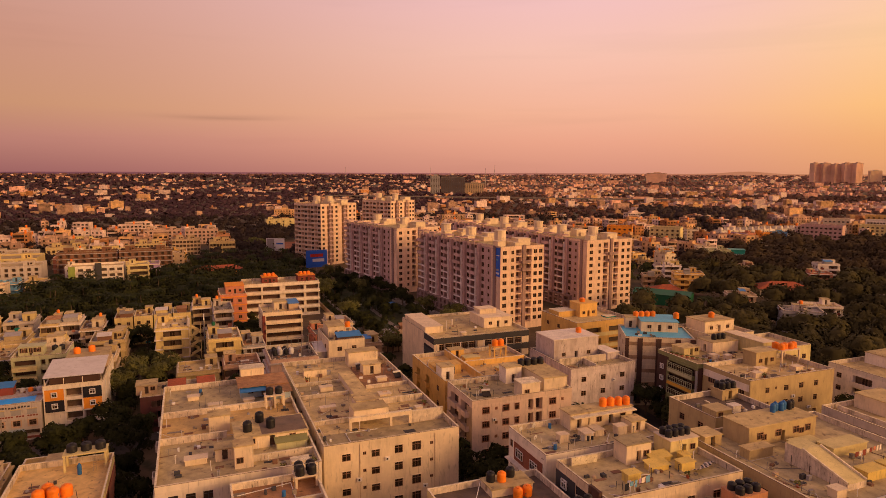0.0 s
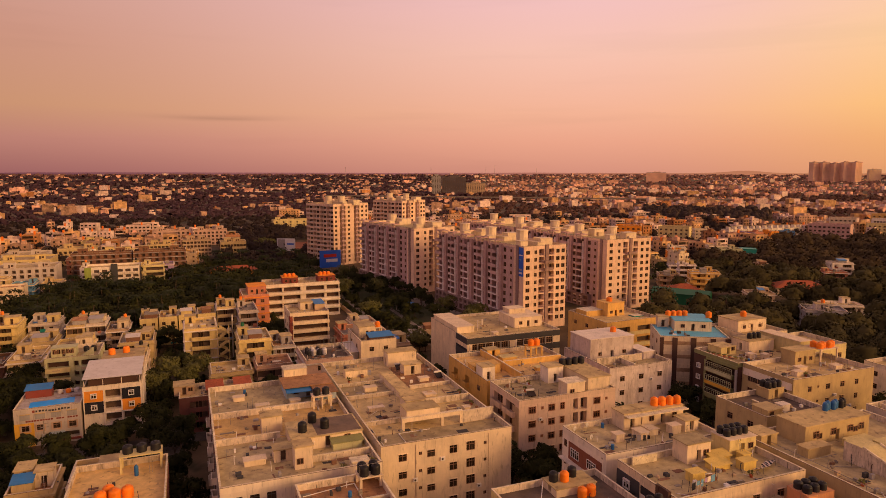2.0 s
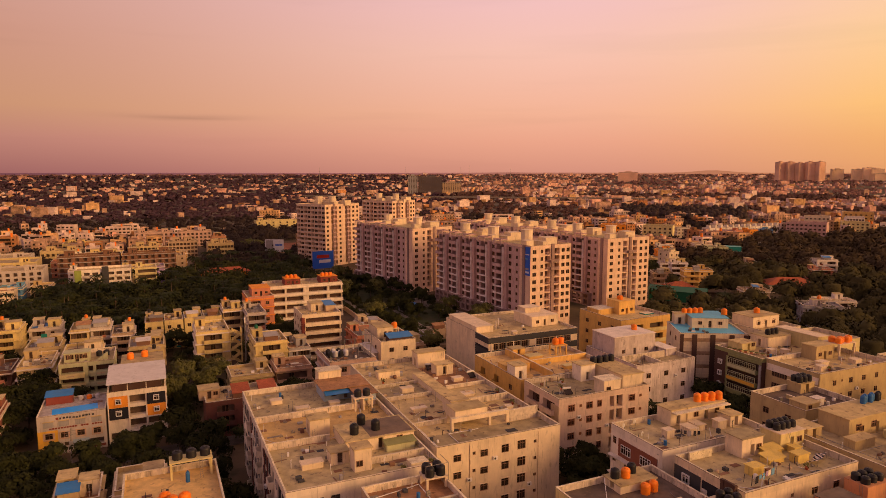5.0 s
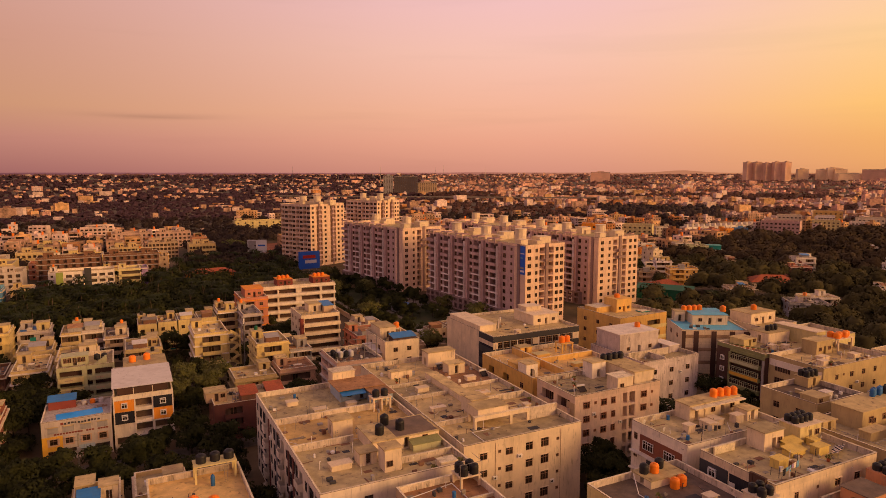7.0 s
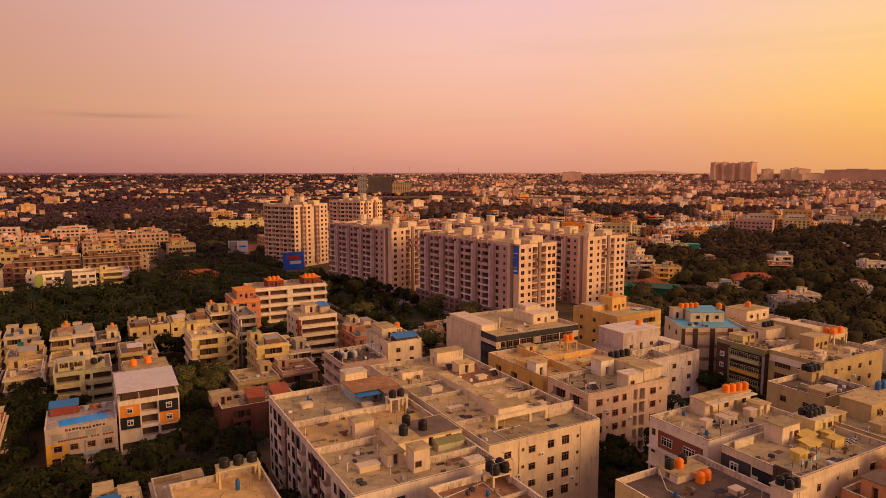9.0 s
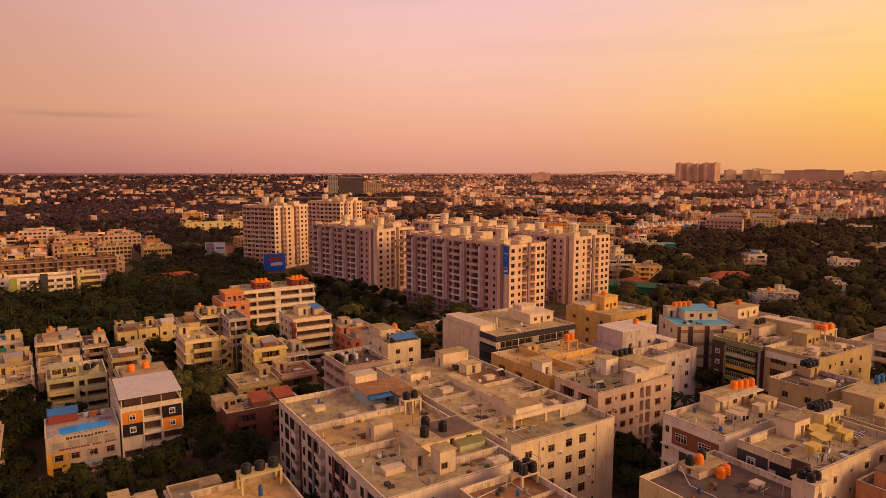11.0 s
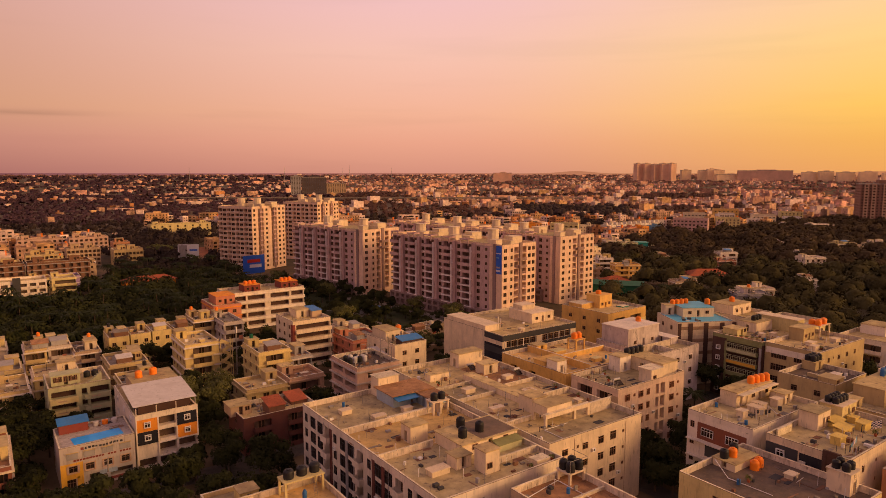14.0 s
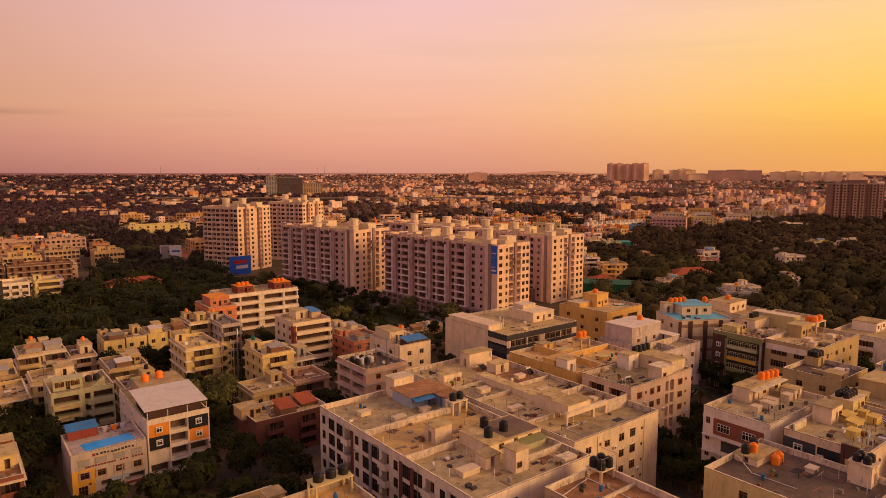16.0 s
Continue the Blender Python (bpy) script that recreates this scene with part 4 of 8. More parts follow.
for x0 in (25.9, 33.6, 37.4):
    roof_box(a, x0, x0 + 0.5, 112.2, 112.7, 15.7, 17.4, CREAM, "portal_post")
roof_box(a, 25.9, 37.9, 112.1, 112.8, 17.4, 18.2, CREAM, "portal_beam")
roof_box(a, 37.9, 44.3, 112.2, 112.6, 15.7, 18.0, CREAM)
roof_box(a, 20.1, 30.5, 132.0, 132.3, 15.7, 16.5, CREAM)
roof_box(a, 20.1, 30.5, 140.5, 140.8, 15.7, 16.4, CREAM)
roof_box(a, 34.8, 44.3, 134.0, 134.3, 15.7, 16.5, CREAM)
roof_box(a, 23.4, 28.6, 146.4, 148.6, 15.7, 17.3, CREAM, "low_roof_shed", top=ROOFTAN)
hatch(a, 26.4, 136.2, 15.7, 2.6, 1.6, 1.0)
hatch(a, 39.5, 138.4, 15.7, 2.2, 1.5, 0.9)
hatch(a, 24.4, 124.4, 15.7, 3.0, 1.2, 0.8)
hatch(a, 37.5, 129.0, 15.7, 2.4, 2.0, 0.5)
hatch(a, 41.5, 118.5, 15.7, 1.2, 1.2, 0.6)
for k, (px, py) in enumerate(((21.4, 128), (22.0, 121), (29.4, 127.5), (42.5, 127), (24.5, 153.4), (31, 149.8))):
    antenna(px, py, 15.7, 1.6 + 0.3 * (k % 3))
pipe(a, [(21.0, 107.0, 15.8), (21.0, 116.0, 15.8)], 0.06)
pipe(a, [(25.0, 106.0, 15.8), (25.0, 111.5, 15.8), (31.0, 111.5, 15.8)], 0.06)
pipe(a, [(20.6, 150, 15.85), (20.6, 134, 15.85)], 0.06)
ladder(a, 41.5, 150.8, 15.7, 19.3, 180, 0.4)
for px in (26.0, 39.9):
    pipe(a, [(px, 104.93, 0.5), (px, 104.93, 16.2)], 0.045, TAN)

# wide cream block: bays, rooms, tanks
roof_box(b, -6.1, 14.6, 131.8, 132.1, 15.3, 16.5, CREAM)
roof_box(b, -6.1, 4.9, 118.6, 118.9, 15.3, 16.5, CREAM)
roof_box(b, 4.0, 18.4, 132.9, 133.2, 15.3, 16.2, CREAM)
roof_room(b, 9.4, 14.4, 145.5, 148.8, 15.3, 19.6, CREAM, door="", roof=COPING)
roof_room(b, 8.8, 18.2, 138.4, 145.3, 15.3, 17.9, PALEBLUE, door="S", roof=ROOFRUST, eave=0.5)
lean_shed(b, 8.9, 13.6, 136.6, 138.2, 17.1, 17.2, 17.5, BLUESHEET, BLUESHEET, "awning")
roof_room(b, 14.4, 18.4, 133.3, 138.3, 15.3, 17.7, PALEBLUE, door="W", roof=ROOFRUST, eave=0.4)
roof_box(b, 14.75, 15.05, 130.3, 132.5, 15.3, 17.8, CREAM, "stand_wall")
tank_stand(b, 13.0, 16.8, 130.2, 132.6, 15.3, 18.0, CREAM)
tank_at(14.0, 131.4, 18.0, "black", 0.75, 1.5)
tank_at(15.8, 131.4, 18.0, "black", 0.75, 1.5)
roof_room(b, 2.0, 5.7, 121.4, 124.6, 15.3, 18.5, CREAM, door="W")
roof_room(b, 6.0, 18.3, 111.6, 119.6, 15.3, 17.6, CREAM, door="S", roof=ROOFTAN)
screed(b, 10.4, 18.2, 112.0, 119.4, 17.6, ROOFDARK)
for px, py in ((8.2, 114.4), (10.6, 118.2), (12.2, 114.8)):
    tank_at(px, py, 17.6, "black", 0.8, 1.9)
lean_shed(b, 12.6, 17.8, 109.8, 111.5, 15.3, 16.5, 16.9, GREENISH, OLIVE, "awning")
roof_room(b, 5.4, 8.3, 104.7, 107.6, 15.3, 19.1, CREAM, door="")
roof_room(b, 2.6, 5.6, 108.6, 111.4, 15.3, 17.5, CREAM, door="S")
roof_box(b, 8.4, 18.2, 106.5, 106.8, 15.3, 16.4, CREAM)
hatch(b, -0.4, 109.6, 15.3, 3.4, 1.8, 1.0)
hatch(b, -0.5, 141.5, 15.3, 2.2, 1.6, 0.9)
hatch(b, 3.6, 135.2, 15.3, 2.6, 1.6, 0.8)
hatch(b, 10.2, 135.6, 15.3, 2.0, 1.4, 0.9)
roof_box(b, 14.0, 17.0, 102.0, 104.0, 15.3, 16.3, CREAM, "low_roof_shed")
for k, mt in ((4, DEEPMAROON), (6, GREY), (9, DEEPMAROON), (10, DEEPMAROON), (13, DULLWHITE)):
    panel(b, "W", k / 15 - 0.009, k / 15 + 0.009, 0.3, 15.2, mt, "painted_strip", 0.14, "dark painted strip" if mt is DEEPMAROON else "")
ladder(b, 5.9, 113.0, 15.3, 17.6, 90)
ladder(b, 2.6, 121.2, 15.3, 16.8, 0)
for k, (px, py) in enumerate(((-4.6, 113.0), (-3.0, 128.4), (-4.8, 136.0), (6.8, 139.2), (7.4, 110.0), (2.8, 101.8))):
    antenna(px, py, 15.3, 1.7 + 0.25 * (k % 3))
for k in range(4):
    pipe(b, [(-6.4, 103 + 12 * k, 0.5), (-6.4, 103 + 12 * k, 15.6)], 0.055, GREY)

# tan block at the front
tank_stand(l, 13.4, 16.8, 94.2, 97.0, 15.5, 17.3, CREAM)
for px, py in ((14.2, 94.9), (16.0, 94.9), (14.2, 96.3), (16.0, 96.3)):
    tank_at(px, py, 17.3, "black", 0.72, 1.6)
roof_box(l, 4.4, 16.8, 90.4, 90.7, 15.5, 16.0, COPING)
pipe(l, [(5.0, 95.0, 15.6), (13.0, 96.4, 15.6), (13.0, 84.0, 15.6)], 0.07)
pipe(l, [(13.2, 94.0, 15.5), (13.2, 94.0, 19.4), (16.9, 94.0, 19.4), (16.9, 97.1, 19.4)], 0.04, STEEL)
pipe(l, [(16.9, 94.0, 15.5), (16.9, 94.0, 19.4)], 0.04, STEEL)

# pale yellow block with orange tanks
roof_room(m, 41.0, 48.0, 83.6, 87.6, 14.0, 15.4, CREAM, door="W")
for px, py, cl in ((42.0, 86.2, "black"), (43.6, 85.6, "orange"), (45.6, 86.6, "black")):
    tank_at(px, py, 15.4, cl, 0.72, 1.6)
for px, py in ((44.8, 82.4), (46.5, 82.6)):
    tank_at(px, py, 14.0, "orange", 0.75, 1.7)
hatch(m, 46.8, 77.4, 14.0, 1.8, 1.4, 0.8)
pipe(m, [(40.6, 87.0, 15.2), (38.0, 83.0, 14.2), (38.4, 76.0, 14.1)], 0.06)
ladder(m, 36.0, 72.0, 14.0, 15.8, 70)
roof_room(m, 47.5, 50.6, 69.0, 72.4, 14.0, 17.6, CREAM, door="S", roof=CREAM, name="tank_room")
for px, py in ((48.3, 70.0), (49.8, 70.0), (48.3, 71.5), (49.8, 71.5)):
    tank_at(px, py, 17.6, "black", 0.62, 1.3)
ladder(m, 48.6, 68.9, 14.0, 17.6, 0)

# white block with the red-brown panel
panel(e, "W", 0.17, 0.92, 12.4, 15.6, REDBROWN, "front_panel", 0.12, "red-brown front panel")
for u0 in (0.24, 0.62):
    p = part("window", frame_mesh(2.5, 1.6, "white"), None, e, at=face_frame("W", 24.2, 13.0) @ pose(u0 * 13 + 1.2, -0.3, 13.2))
for z0 in (12.1, 8.9, 5.7):
    roof_box(e, 51.3, 52.29, 87.4, 99.6, z0 - 0.12, z0 + 0.12, WHITE, "ledge", top=WHITE)
panel(e, "W", 0.3, 0.95, 9.4, 11.6, DARKGREY, "shop_glazing", 0.05)
panel(e, "W", 0.3, 0.95, 6.2, 8.4, TEALSHEET, "green_netting", 0.07)
roof_room(e, 62.8, 66.6, 96.3, 99.8, 16.5, 19.6, CREAM, door="S")
roof_room(e, 66.8, 76.2, 96.2, 99.8, 16.5, 19.6, CREAM, door="S")
roof_box(e, 62.8, 76.2, 94.8, 96.0, 19.1, 19.3, CREAM, "porch_slab")
for k in range(4):
    tank_at(70.8 + 1.55 * k, 97.9 - 0.25 * k, 19.6, "orange", 0.72, 1.6)
hatch(e, 59.0, 92.9, 16.5, 1.7, 1.4, 1.5)
hatch(e, 63.9, 93.0, 16.5, 1.8, 2.4, 1.2)
hatch(e, 66.4, 93.6, 16.5, 1.8, 2.4, 1.2)
hatch(e, 70.6, 92.3, 16.5, 2.0, 1.5, 1.6)
roof_room(e, 72.6, 75.6, 91.6, 94.6, 16.5, 18.6, CREAM, door="S")
washing(60.4, 91.0, 16.5, 4.0, -28, [NAVY, GREY, DARKGREY])
for px, py in ((54.0, 98.4), (57.0, 99.0), (54.6, 94.2)):
    dish(px, py, 16.5, 200)

# cream block with dark corner strips
panel(f, "W", 0.0, 0.40, 2.0, 16.2, DARKGREY, "dark_strip", 0.12, "dark grey corner strip")
panel(f, "W", 0.42, 0.70, 9.0, 16.0, NAVY, "glazed_strip", 0.05)
panel(f, "W", 0.42, 0.62, 12.0, 13.9, WHITE, "white_panel", 0.09)
panel(f, "W", 0.42, 0.50, 13.9, 14.7, WHITE, "white_panel", 0.09)
panel(f, "W", 0.70, 0.74, 8.0, 18.0, BROWN, "dark_post", 0.5)
panel(f, "W", 0.86, 0.90, 8.0, 18.0, BROWN, "dark_post", 0.5)
panel(f, "W", 0.74, 0.86, 15.6, 18.0, BROWN, "dark_board", 0.4)
panel(f, "W", 0.90, 1.0, 4.0, 15.2, DARKGREY, "dark_strip", 0.12, "dark grey corner strip")
for z0 in (14.0, 10.8, 7.6):
    part("window", frame_mesh(1.5, 1.5, "box"), None, f, at=face_frame("W", 24.7, 13.6) @ pose(2.6, -0.26, z0))
roof_room(f, 63.6, 68.4, 81.2, 84.6, 16.5, 19.8, CREAM, door="S", roof=ROOFGREY)
lean_shed(f, 65.6, 69.0, 77.6, 79.4, 16.5, 17.3, 17.7, LIDYELLOW, LIDYELLOW)
lean_shed(f, 67.6, 71.2, 79.8, 81.4, 16.5, 17.4, 17.8, LIDYELLOW, LIDYELLOW)
hatch(f, 61.0, 76.6, 16.5, 2.3, 1.6, 1.5, LIDYELLOW, LIDYELLOW)
hatch(f, 71.4, 76.8, 16.5, 2.6, 1.6, 1.5, LIDYELLOW, LIDYELLOW)
hatch(f, 73.6, 79.4, 16.5, 1.6, 1.4, 1.2, LIDYELLOW, LIDYELLOW)
washing(57.0, 73.2, 16.5, 6.5, 12, CLOTHS)
def checked_sheet(x, y, z, length, turn):
    """A sagging checked sheet spread to dry over a low cord."""
    root = thing("drying_sheet", "checked navy and white sheet drying on a roof", "bedsheet", pose(x, y, z, 0, 0, turn))
    s = Shape()
    cols, rows = 11, 5
    at = lambda i, j: (length * i / cols, 0.32 * j - 0.5, 1.0 - 0.15 * j + 0.10 * math.sin(i * 0.9) - 0.3 * math.sin(math.pi * i / cols))
    for i in range(cols):
        for j in range(rows):
            s.quad(at(i, j), at(i + 1, j), at(i + 1, j + 1), at(i, j + 1))
            s.m[-1] = (i + j) % 2
    part("cloth", s, [WHITE, NAVY], root)
    for u, v in ((0.0, -0.5), (length, -0.5), (0.0, 1.1), (length, 1.1)):
        p = Shape()
        p.rod((u, v, 0), (u, v, 1.02 if v < 0 else 0.4), 0.03, 5)
        part("post", p, STEEL, root)
    return root


checked_sheet(72.0, 74.6, 16.5, 4.6, 20)
roof_box(f, 55.2, 60.0, 84.0, 84.3, 16.5, 17.9, COPING)
roof_room(f, 71.8, 77.5, 80.6, 84.6, 16.5, 19.5, LEMON, door="S", roof=CREAM)
for k in range(8):
    tank_at(72.7 + 1.25 * (k % 4), 83.6 - 1.4 * (k // 4), 19.5, "black", 0.62, 1.25)
ladder(f, 73.6, 80.4, 16.5, 19.5, 0, 0.9)

# salmon house in front
roof_box(g2, 71.6, 76.8, 65.8, 69.4, 13.6, 17.0, SALMON, "tank_room", top=SALMON)
for k in range(6):
    tank_at(72.5 + 1.5 * (k % 3), 66.8 + 1.5 * (k // 3), 17.0, "black", 0.66, 1.15)
roof_room(g2, 63.4, 68.6, 64.0, 68.2, 13.6, 16.6, SALMON, door="W", roof=ROOFDARK)
ladder(g2, 71.2, 66.6, 13.6, 17.0, 90)
# block with the dark terrace
roof_room(h, 100.6, 104.8, 98.6, 101.8, 16.5, 18.6, AGEDYELLOW, door="S")
for k in range(6):
    tank_at(101.3 + 1.4 * (k % 3), 100.8 - 1.3 * (k // 3), 18.6, "black", 0.66, 1.4)
hatch(h, 98.0, 93.0, 16.5, 2.0, 1.6, 1.5, WHITE, WHITE)
roof_room(h, 90.4, 94.2, 89.8, 93.4, 16.5, 18.7, AGEDYELLOW, door="", roof=AGEDYELLOW)
dish(96.4, 92.0, 16.5, 190)
roof_box(h, 95.4, 95.7, 90.0, 98.0, 16.5, 17.4, AGEDYELLOW)

# wide block with many roof rooms
roof_room(n, 87.4, 103.2, 79.4, 85.2, 16.3, 19.9, AGEDYELLOW, door="S", roof=ROOFTAN)
for wx in (90.0, 94.2, 98.4, 101.2):
    part("window", frame_mesh(1.3, 1.2, "wood"), None, n, at=pose(*at_roof(n, wx, 79.27), 17.5))
for k in range(6):
    tank_at(97.4 + 1.0 * k, 83.6 + 0.35 * (k % 2), 19.9, "blue" if k < 4 else "black", 0.5, 1.6)
roof_room(n, 83.8, 89.0, 75.8, 77.8, 16.3, 18.0, AGEDYELLOW, door="")
roof_box(n, 94.0, 99.6, 74.8, 77.6, 16.3, 17.6, LEMON, "low_tank", top=LEMON)
stair_head(n, 89.0, 93.0, 62.6, 73.6, 16.3, 17.3, 19.5, GRIMEWALL, LEMON, 3.2)
roof_room(n, 97.4, 105.4, 71.4, 74.4, 16.3, 18.0, LEMON, door="", roof=LEMON)
hatch(n, 96.6, 64.6, 16.3, 4.2, 2.2, 1.6, LIDYELLOW, LIDYELLOW)
hatch(n, 101.4, 64.8, 16.3, 3.6, 2.2, 1.6, LIDYELLOW, LIDYELLOW)
hatch(n, 86.2, 62.2, 16.3, 2.0, 1.6, 1.4)
washing(99.0, 69.0, 16.3, 8.0, 6, [MAROON, BRICKPINK, WHITE])
pipe(n, [(82.0, 82.0, 17.2), (82.0, 60.0, 17.2)], 0.05, STEEL)
pipe(n, [(82.0, 74.0, 17.2), (88.0, 74.0, 17.2)], 0.05, STEEL)
roof_room(n, 80.3, 84.0, 82.0, 85.6, 16.3, 18.4, AGEDYELLOW, door="S")

# pinkish tan block
roof_room(c, 64.4, 68.8, 117.5, 121.0, 15.2, 18.5, CREAM, door="", roof=COPING)
roof_room(c, 65.6, 69.6, 127.4, 130.8, 15.2, 19.0, WHITE, door="S")
roof_room(c, 70.6, 76.4, 119.0, 130.8, 15.2, 18.5, CREAM, door="W", roof=ROOFTAN)
panel(c, "W", 0.8, 1.0, 0.5, 14.6, TAN, "tan_strip", 0.08)
for k in range(4):
    tank_at(70.4 + 1.7 * k, 129.2, 18.5, "black", 0.8, 1.6)
for k, (px, py) in enumerate(((55.0, 119.4), (57.6, 129.2), (63.6, 127.6))):
    antenna(px, py, 15.2, 2.0)

# ochre house
roof_room(y, 53.4, 56.6, 136.2, 139.8, 14.6, 17.9, WHITE, door="S")
roof_room(y, 53.2, 60.0, 140.2, 144.0, 14.6, 16.9, OCHRE, door="", roof=OCHRE)
tank_stand(y, 72.8, 76.4, 148.2, 151.4, 14.6, 17.6, OCHRE)
tank_at(73.8, 149.8, 17.6, "orange", 0.85, 1.7)
tank_at(75.5, 149.8, 17.6, "orange", 0.85, 1.7)
roof_box(y, 62.0, 79.6, 144.4, 144.7, 14.6, 16.0, OCHRE)
roof_box(y, 61.8, 62.1, 133.4, 155.6, 14.6, 16.4, OCHRE)
roof_room(y, 64.4, 68.4, 147.6, 150.0, 14.6, 15.9, OCHRE, door="", roof=LEMON)
roof_room(y, 62.4, 66.0, 152.4, 155.4, 14.6, 16.8, OCHRE, door="S")
hatch(y, 70.0, 138.6, 14.6, 2.4, 1.6, 1.0, OCHRE, LEMON)

# white house
roof_room(wb, 87.0, 100.6, 142.0, 151.4, 14.2, 19.8, LILACWHITE, door="S", roof=WHITE)
tank_at(97.6, 147.0, 19.8, "orange", 0.8, 1.4)
ladder(wb, 89.4, 141.6, 14.2, 19.8, 0, 1.4)
roof_room(wb, 100.8, 104.2, 138.0, 144.6, 14.2, 16.2, LILACWHITE, door="W", roof=WHITE)
roof_box(wb, 86.0, 100.0, 137.6, 137.9, 14.2, 16.0, WHITE)
roof_box(wb, 93.0, 93.3, 131.8, 137.5, 14.2, 15.6, WHITE)

# office block with dark glazing
for z0, z1 in ((14.2, 15.9), (10.35, 12.2), (6.5, 8.4), (2.7, 4.6)):
    panel(gb, "S", 0.0, 1.0, z0, z1, DARKGREY, "dark_band", 0.1, "dark cladding band")
    panel(gb, "W", 0.72, 1.0, z0, z1, DARKGREY, "dark_band", 0.1, "dark cladding band")
panel(gb, "W", 0.72, 1.0, 2.7, 12.9, NAVY, "dark_glazing", 0.05)
for z0 in (12.9, 9.1, 5.3):
    for k in range(12):
        u0 = 0.02 + k * 0.081
        panel(gb, "S", u0, u0 + 0.012, z0 - 1.0, z0 + 1.4, STEEL if k % 3 else WHITE, "mullion", 0.12)
roof_room(gb, 64.0, 69.6, 176.5, 195.8, 15.3, 17.3, CREAM, door="", roof=CREAM)
roof_room(gb, 83.2, 92.8, 176.6, 187.6, 15.3, 18.5, CREAM, door="S", roof=CREAM)
roof_room(gb, 84.4, 90.0, 182.4, 187.0, 18.5, 20.0, CREAM, door="", roof=CREAM)
pipe(gb, [(71.4, 178.0, 15.3), (71.4, 178.0, 18.4)], 0.12, WHITE)
pipe(gb, [(75.6, 184.0, 15.3), (75.6, 184.0, 17.2)], 0.2, WHITE)
hatch(gb, 74.0, 171.5, 15.3, 1.6, 1.4, 0.9)

# brown building with green railings
for z0 in (14.2, 11.2, 8.2, 5.2, 2.2):
    part("window", frame_mesh(1.3, 1.3, "box"), None, i_, at=face_frame("W", 26.0, 14.4) @ pose(1.9, -0.16, z0 - 1.2))
for k in range(5):
    part("balcony_glazing", frame_mesh(8.5, 1.4, "green"), None, i_, "greenish framed balcony glazing", at=face_frame("W", 26.0, 14.4) @ pose(0.63 * 14.4, -0.86, 1.15 + 3.3 * k))
    panel(i_, "W", 0.335, 0.925, 0.2 + 3.3 * k, 1.0 + 3.3 * k, (YELLOW if k == 3 else GREENISH if k == 4 else LEAFGREEN if k == 1 else OLIVE), "balcony_panel", 0.96)
panel(i_, "W", 0.3, 1.0, 15.9, 16.7, OLIVE, "grey_fascia", 0.15)
panel(i_, "W", 0.96, 1.0, 0.5, 15.8, GREY, "grey_column", 0.3)
panel(i_, "W", 0.27, 0.31, 0.5, 15.8, OLIVE, "grey_column", 0.3)
roof_room(i_, 124.4, 133.0, 126.0, 131.6, 16.5, 19.6, CREAM, door="W")
roof_room(i_, 116.0, 121.0, 127.0, 131.4, 16.5, 18.6, LEMON, door="S")
hatch(i_, 121.6, 122.8, 16.5, 1.8, 1.4, 1.2)
hatch(i_, 124.6, 121.2, 16.5, 1.6, 1.4, 1.2)
for k in range(9):
    hatch(i_, 114.4 + 0.5 * k, 129.6 - 1.3 * k, 16.5, 0.5, 0.5, 0.7, random.Random(k).choice([BRICKPINK, MAROON, TAN]), LEAFLIGHT)
roof_room(i_, 134.0, 137.8, 119.0, 131.6, 16.5, 20.4, LEMON, door="", roof=CREAM)
for k in range(3):
    tank_at(127.0 + 1.5 * k, 128.4, 19.6, "black", 0.7, 1.5)

# cream block with orange tanks
panel(j_, "W", 0.02, 0.98, 15.0, 16.6, WHITE, "white_fascia", 0.1)
roof_room(j_, 125.4, 132.0, 113.2, 117.2, 16.6, 20.2, AGEDYELLOW, door="S", roof=ROOFTAN)
tank_stand(j_, 132.6, 138.6, 112.2, 116.6, 16.6, 20.2, CREAM)
for k in range(5):
    tank_at(133.4 + 1.5 * (k % 4), 113.2 + 1.7 * (k // 4) + 0.5 * (k % 2), 20.2, "orange", 0.85, 1.5)
hatch(j_, 119.6, 107.6, 16.6, 2.2, 1.6, 1.2)
hatch(j_, 124.0, 110.6, 16.6, 2.6, 1.8, 0.9)
hatch(j_, 133.0, 108.4, 16.6, 2.4, 1.8, 1.0)
hatch(j_, 122.6, 105.6, 16.6, 3.6, 2.4, 0.4, CONCRETE, ROOFDARK)

# blue-roofed building
for u0 in (0.0, 0.2, 0.47, 0.75, 0.96):
    panel(k_, "S", u0 - 0.02 * (u0 > 0.1), u0 + 0.055, 0.5, 18.6, BROWN, "dark_strip", 0.15, "dark brown vertical strip")
for fl in range(5):
    panel(k_, "S", 0.055, 0.955, 1.8 + 3.7 * fl, 2.8 + 3.7 * fl, BRONZE, "glazing_band", 0.05, "bronze tinted window band")
    panel(k_, "S", 0.055, 0.955, 0.1 + 3.7 * fl, 0.35 + 3.7 * fl, CREAM, "sill_band", 0.07)
roof_room(k_, 119.0, 129.0, 142.5, 152.0, 18.6, 21.6, CREAM, door="S", roof=BLUEROOF)
roof_room(k_, 116.5, 119.5, 150.0, 153.0, 18.6, 21.8, CREAM, door="S")
for k in range(4):
    tank_at(119.6 + 1.6 * k, 151.0 - 0.5 * k, 21.6, "orange", 0.78, 1.5)
tank_at(128.6, 144.6, 21.6, "orange", 0.85, 1.8)
back = building("cream flats with roof rooms behind other blocks", 131.0, 146.0, 133.0, 147.0, 19.0, 5, CREAM, {"S": [W13(0.2), W13(0.5), W13(0.8)], "W": [W13(0.3), W13(0.7)]})
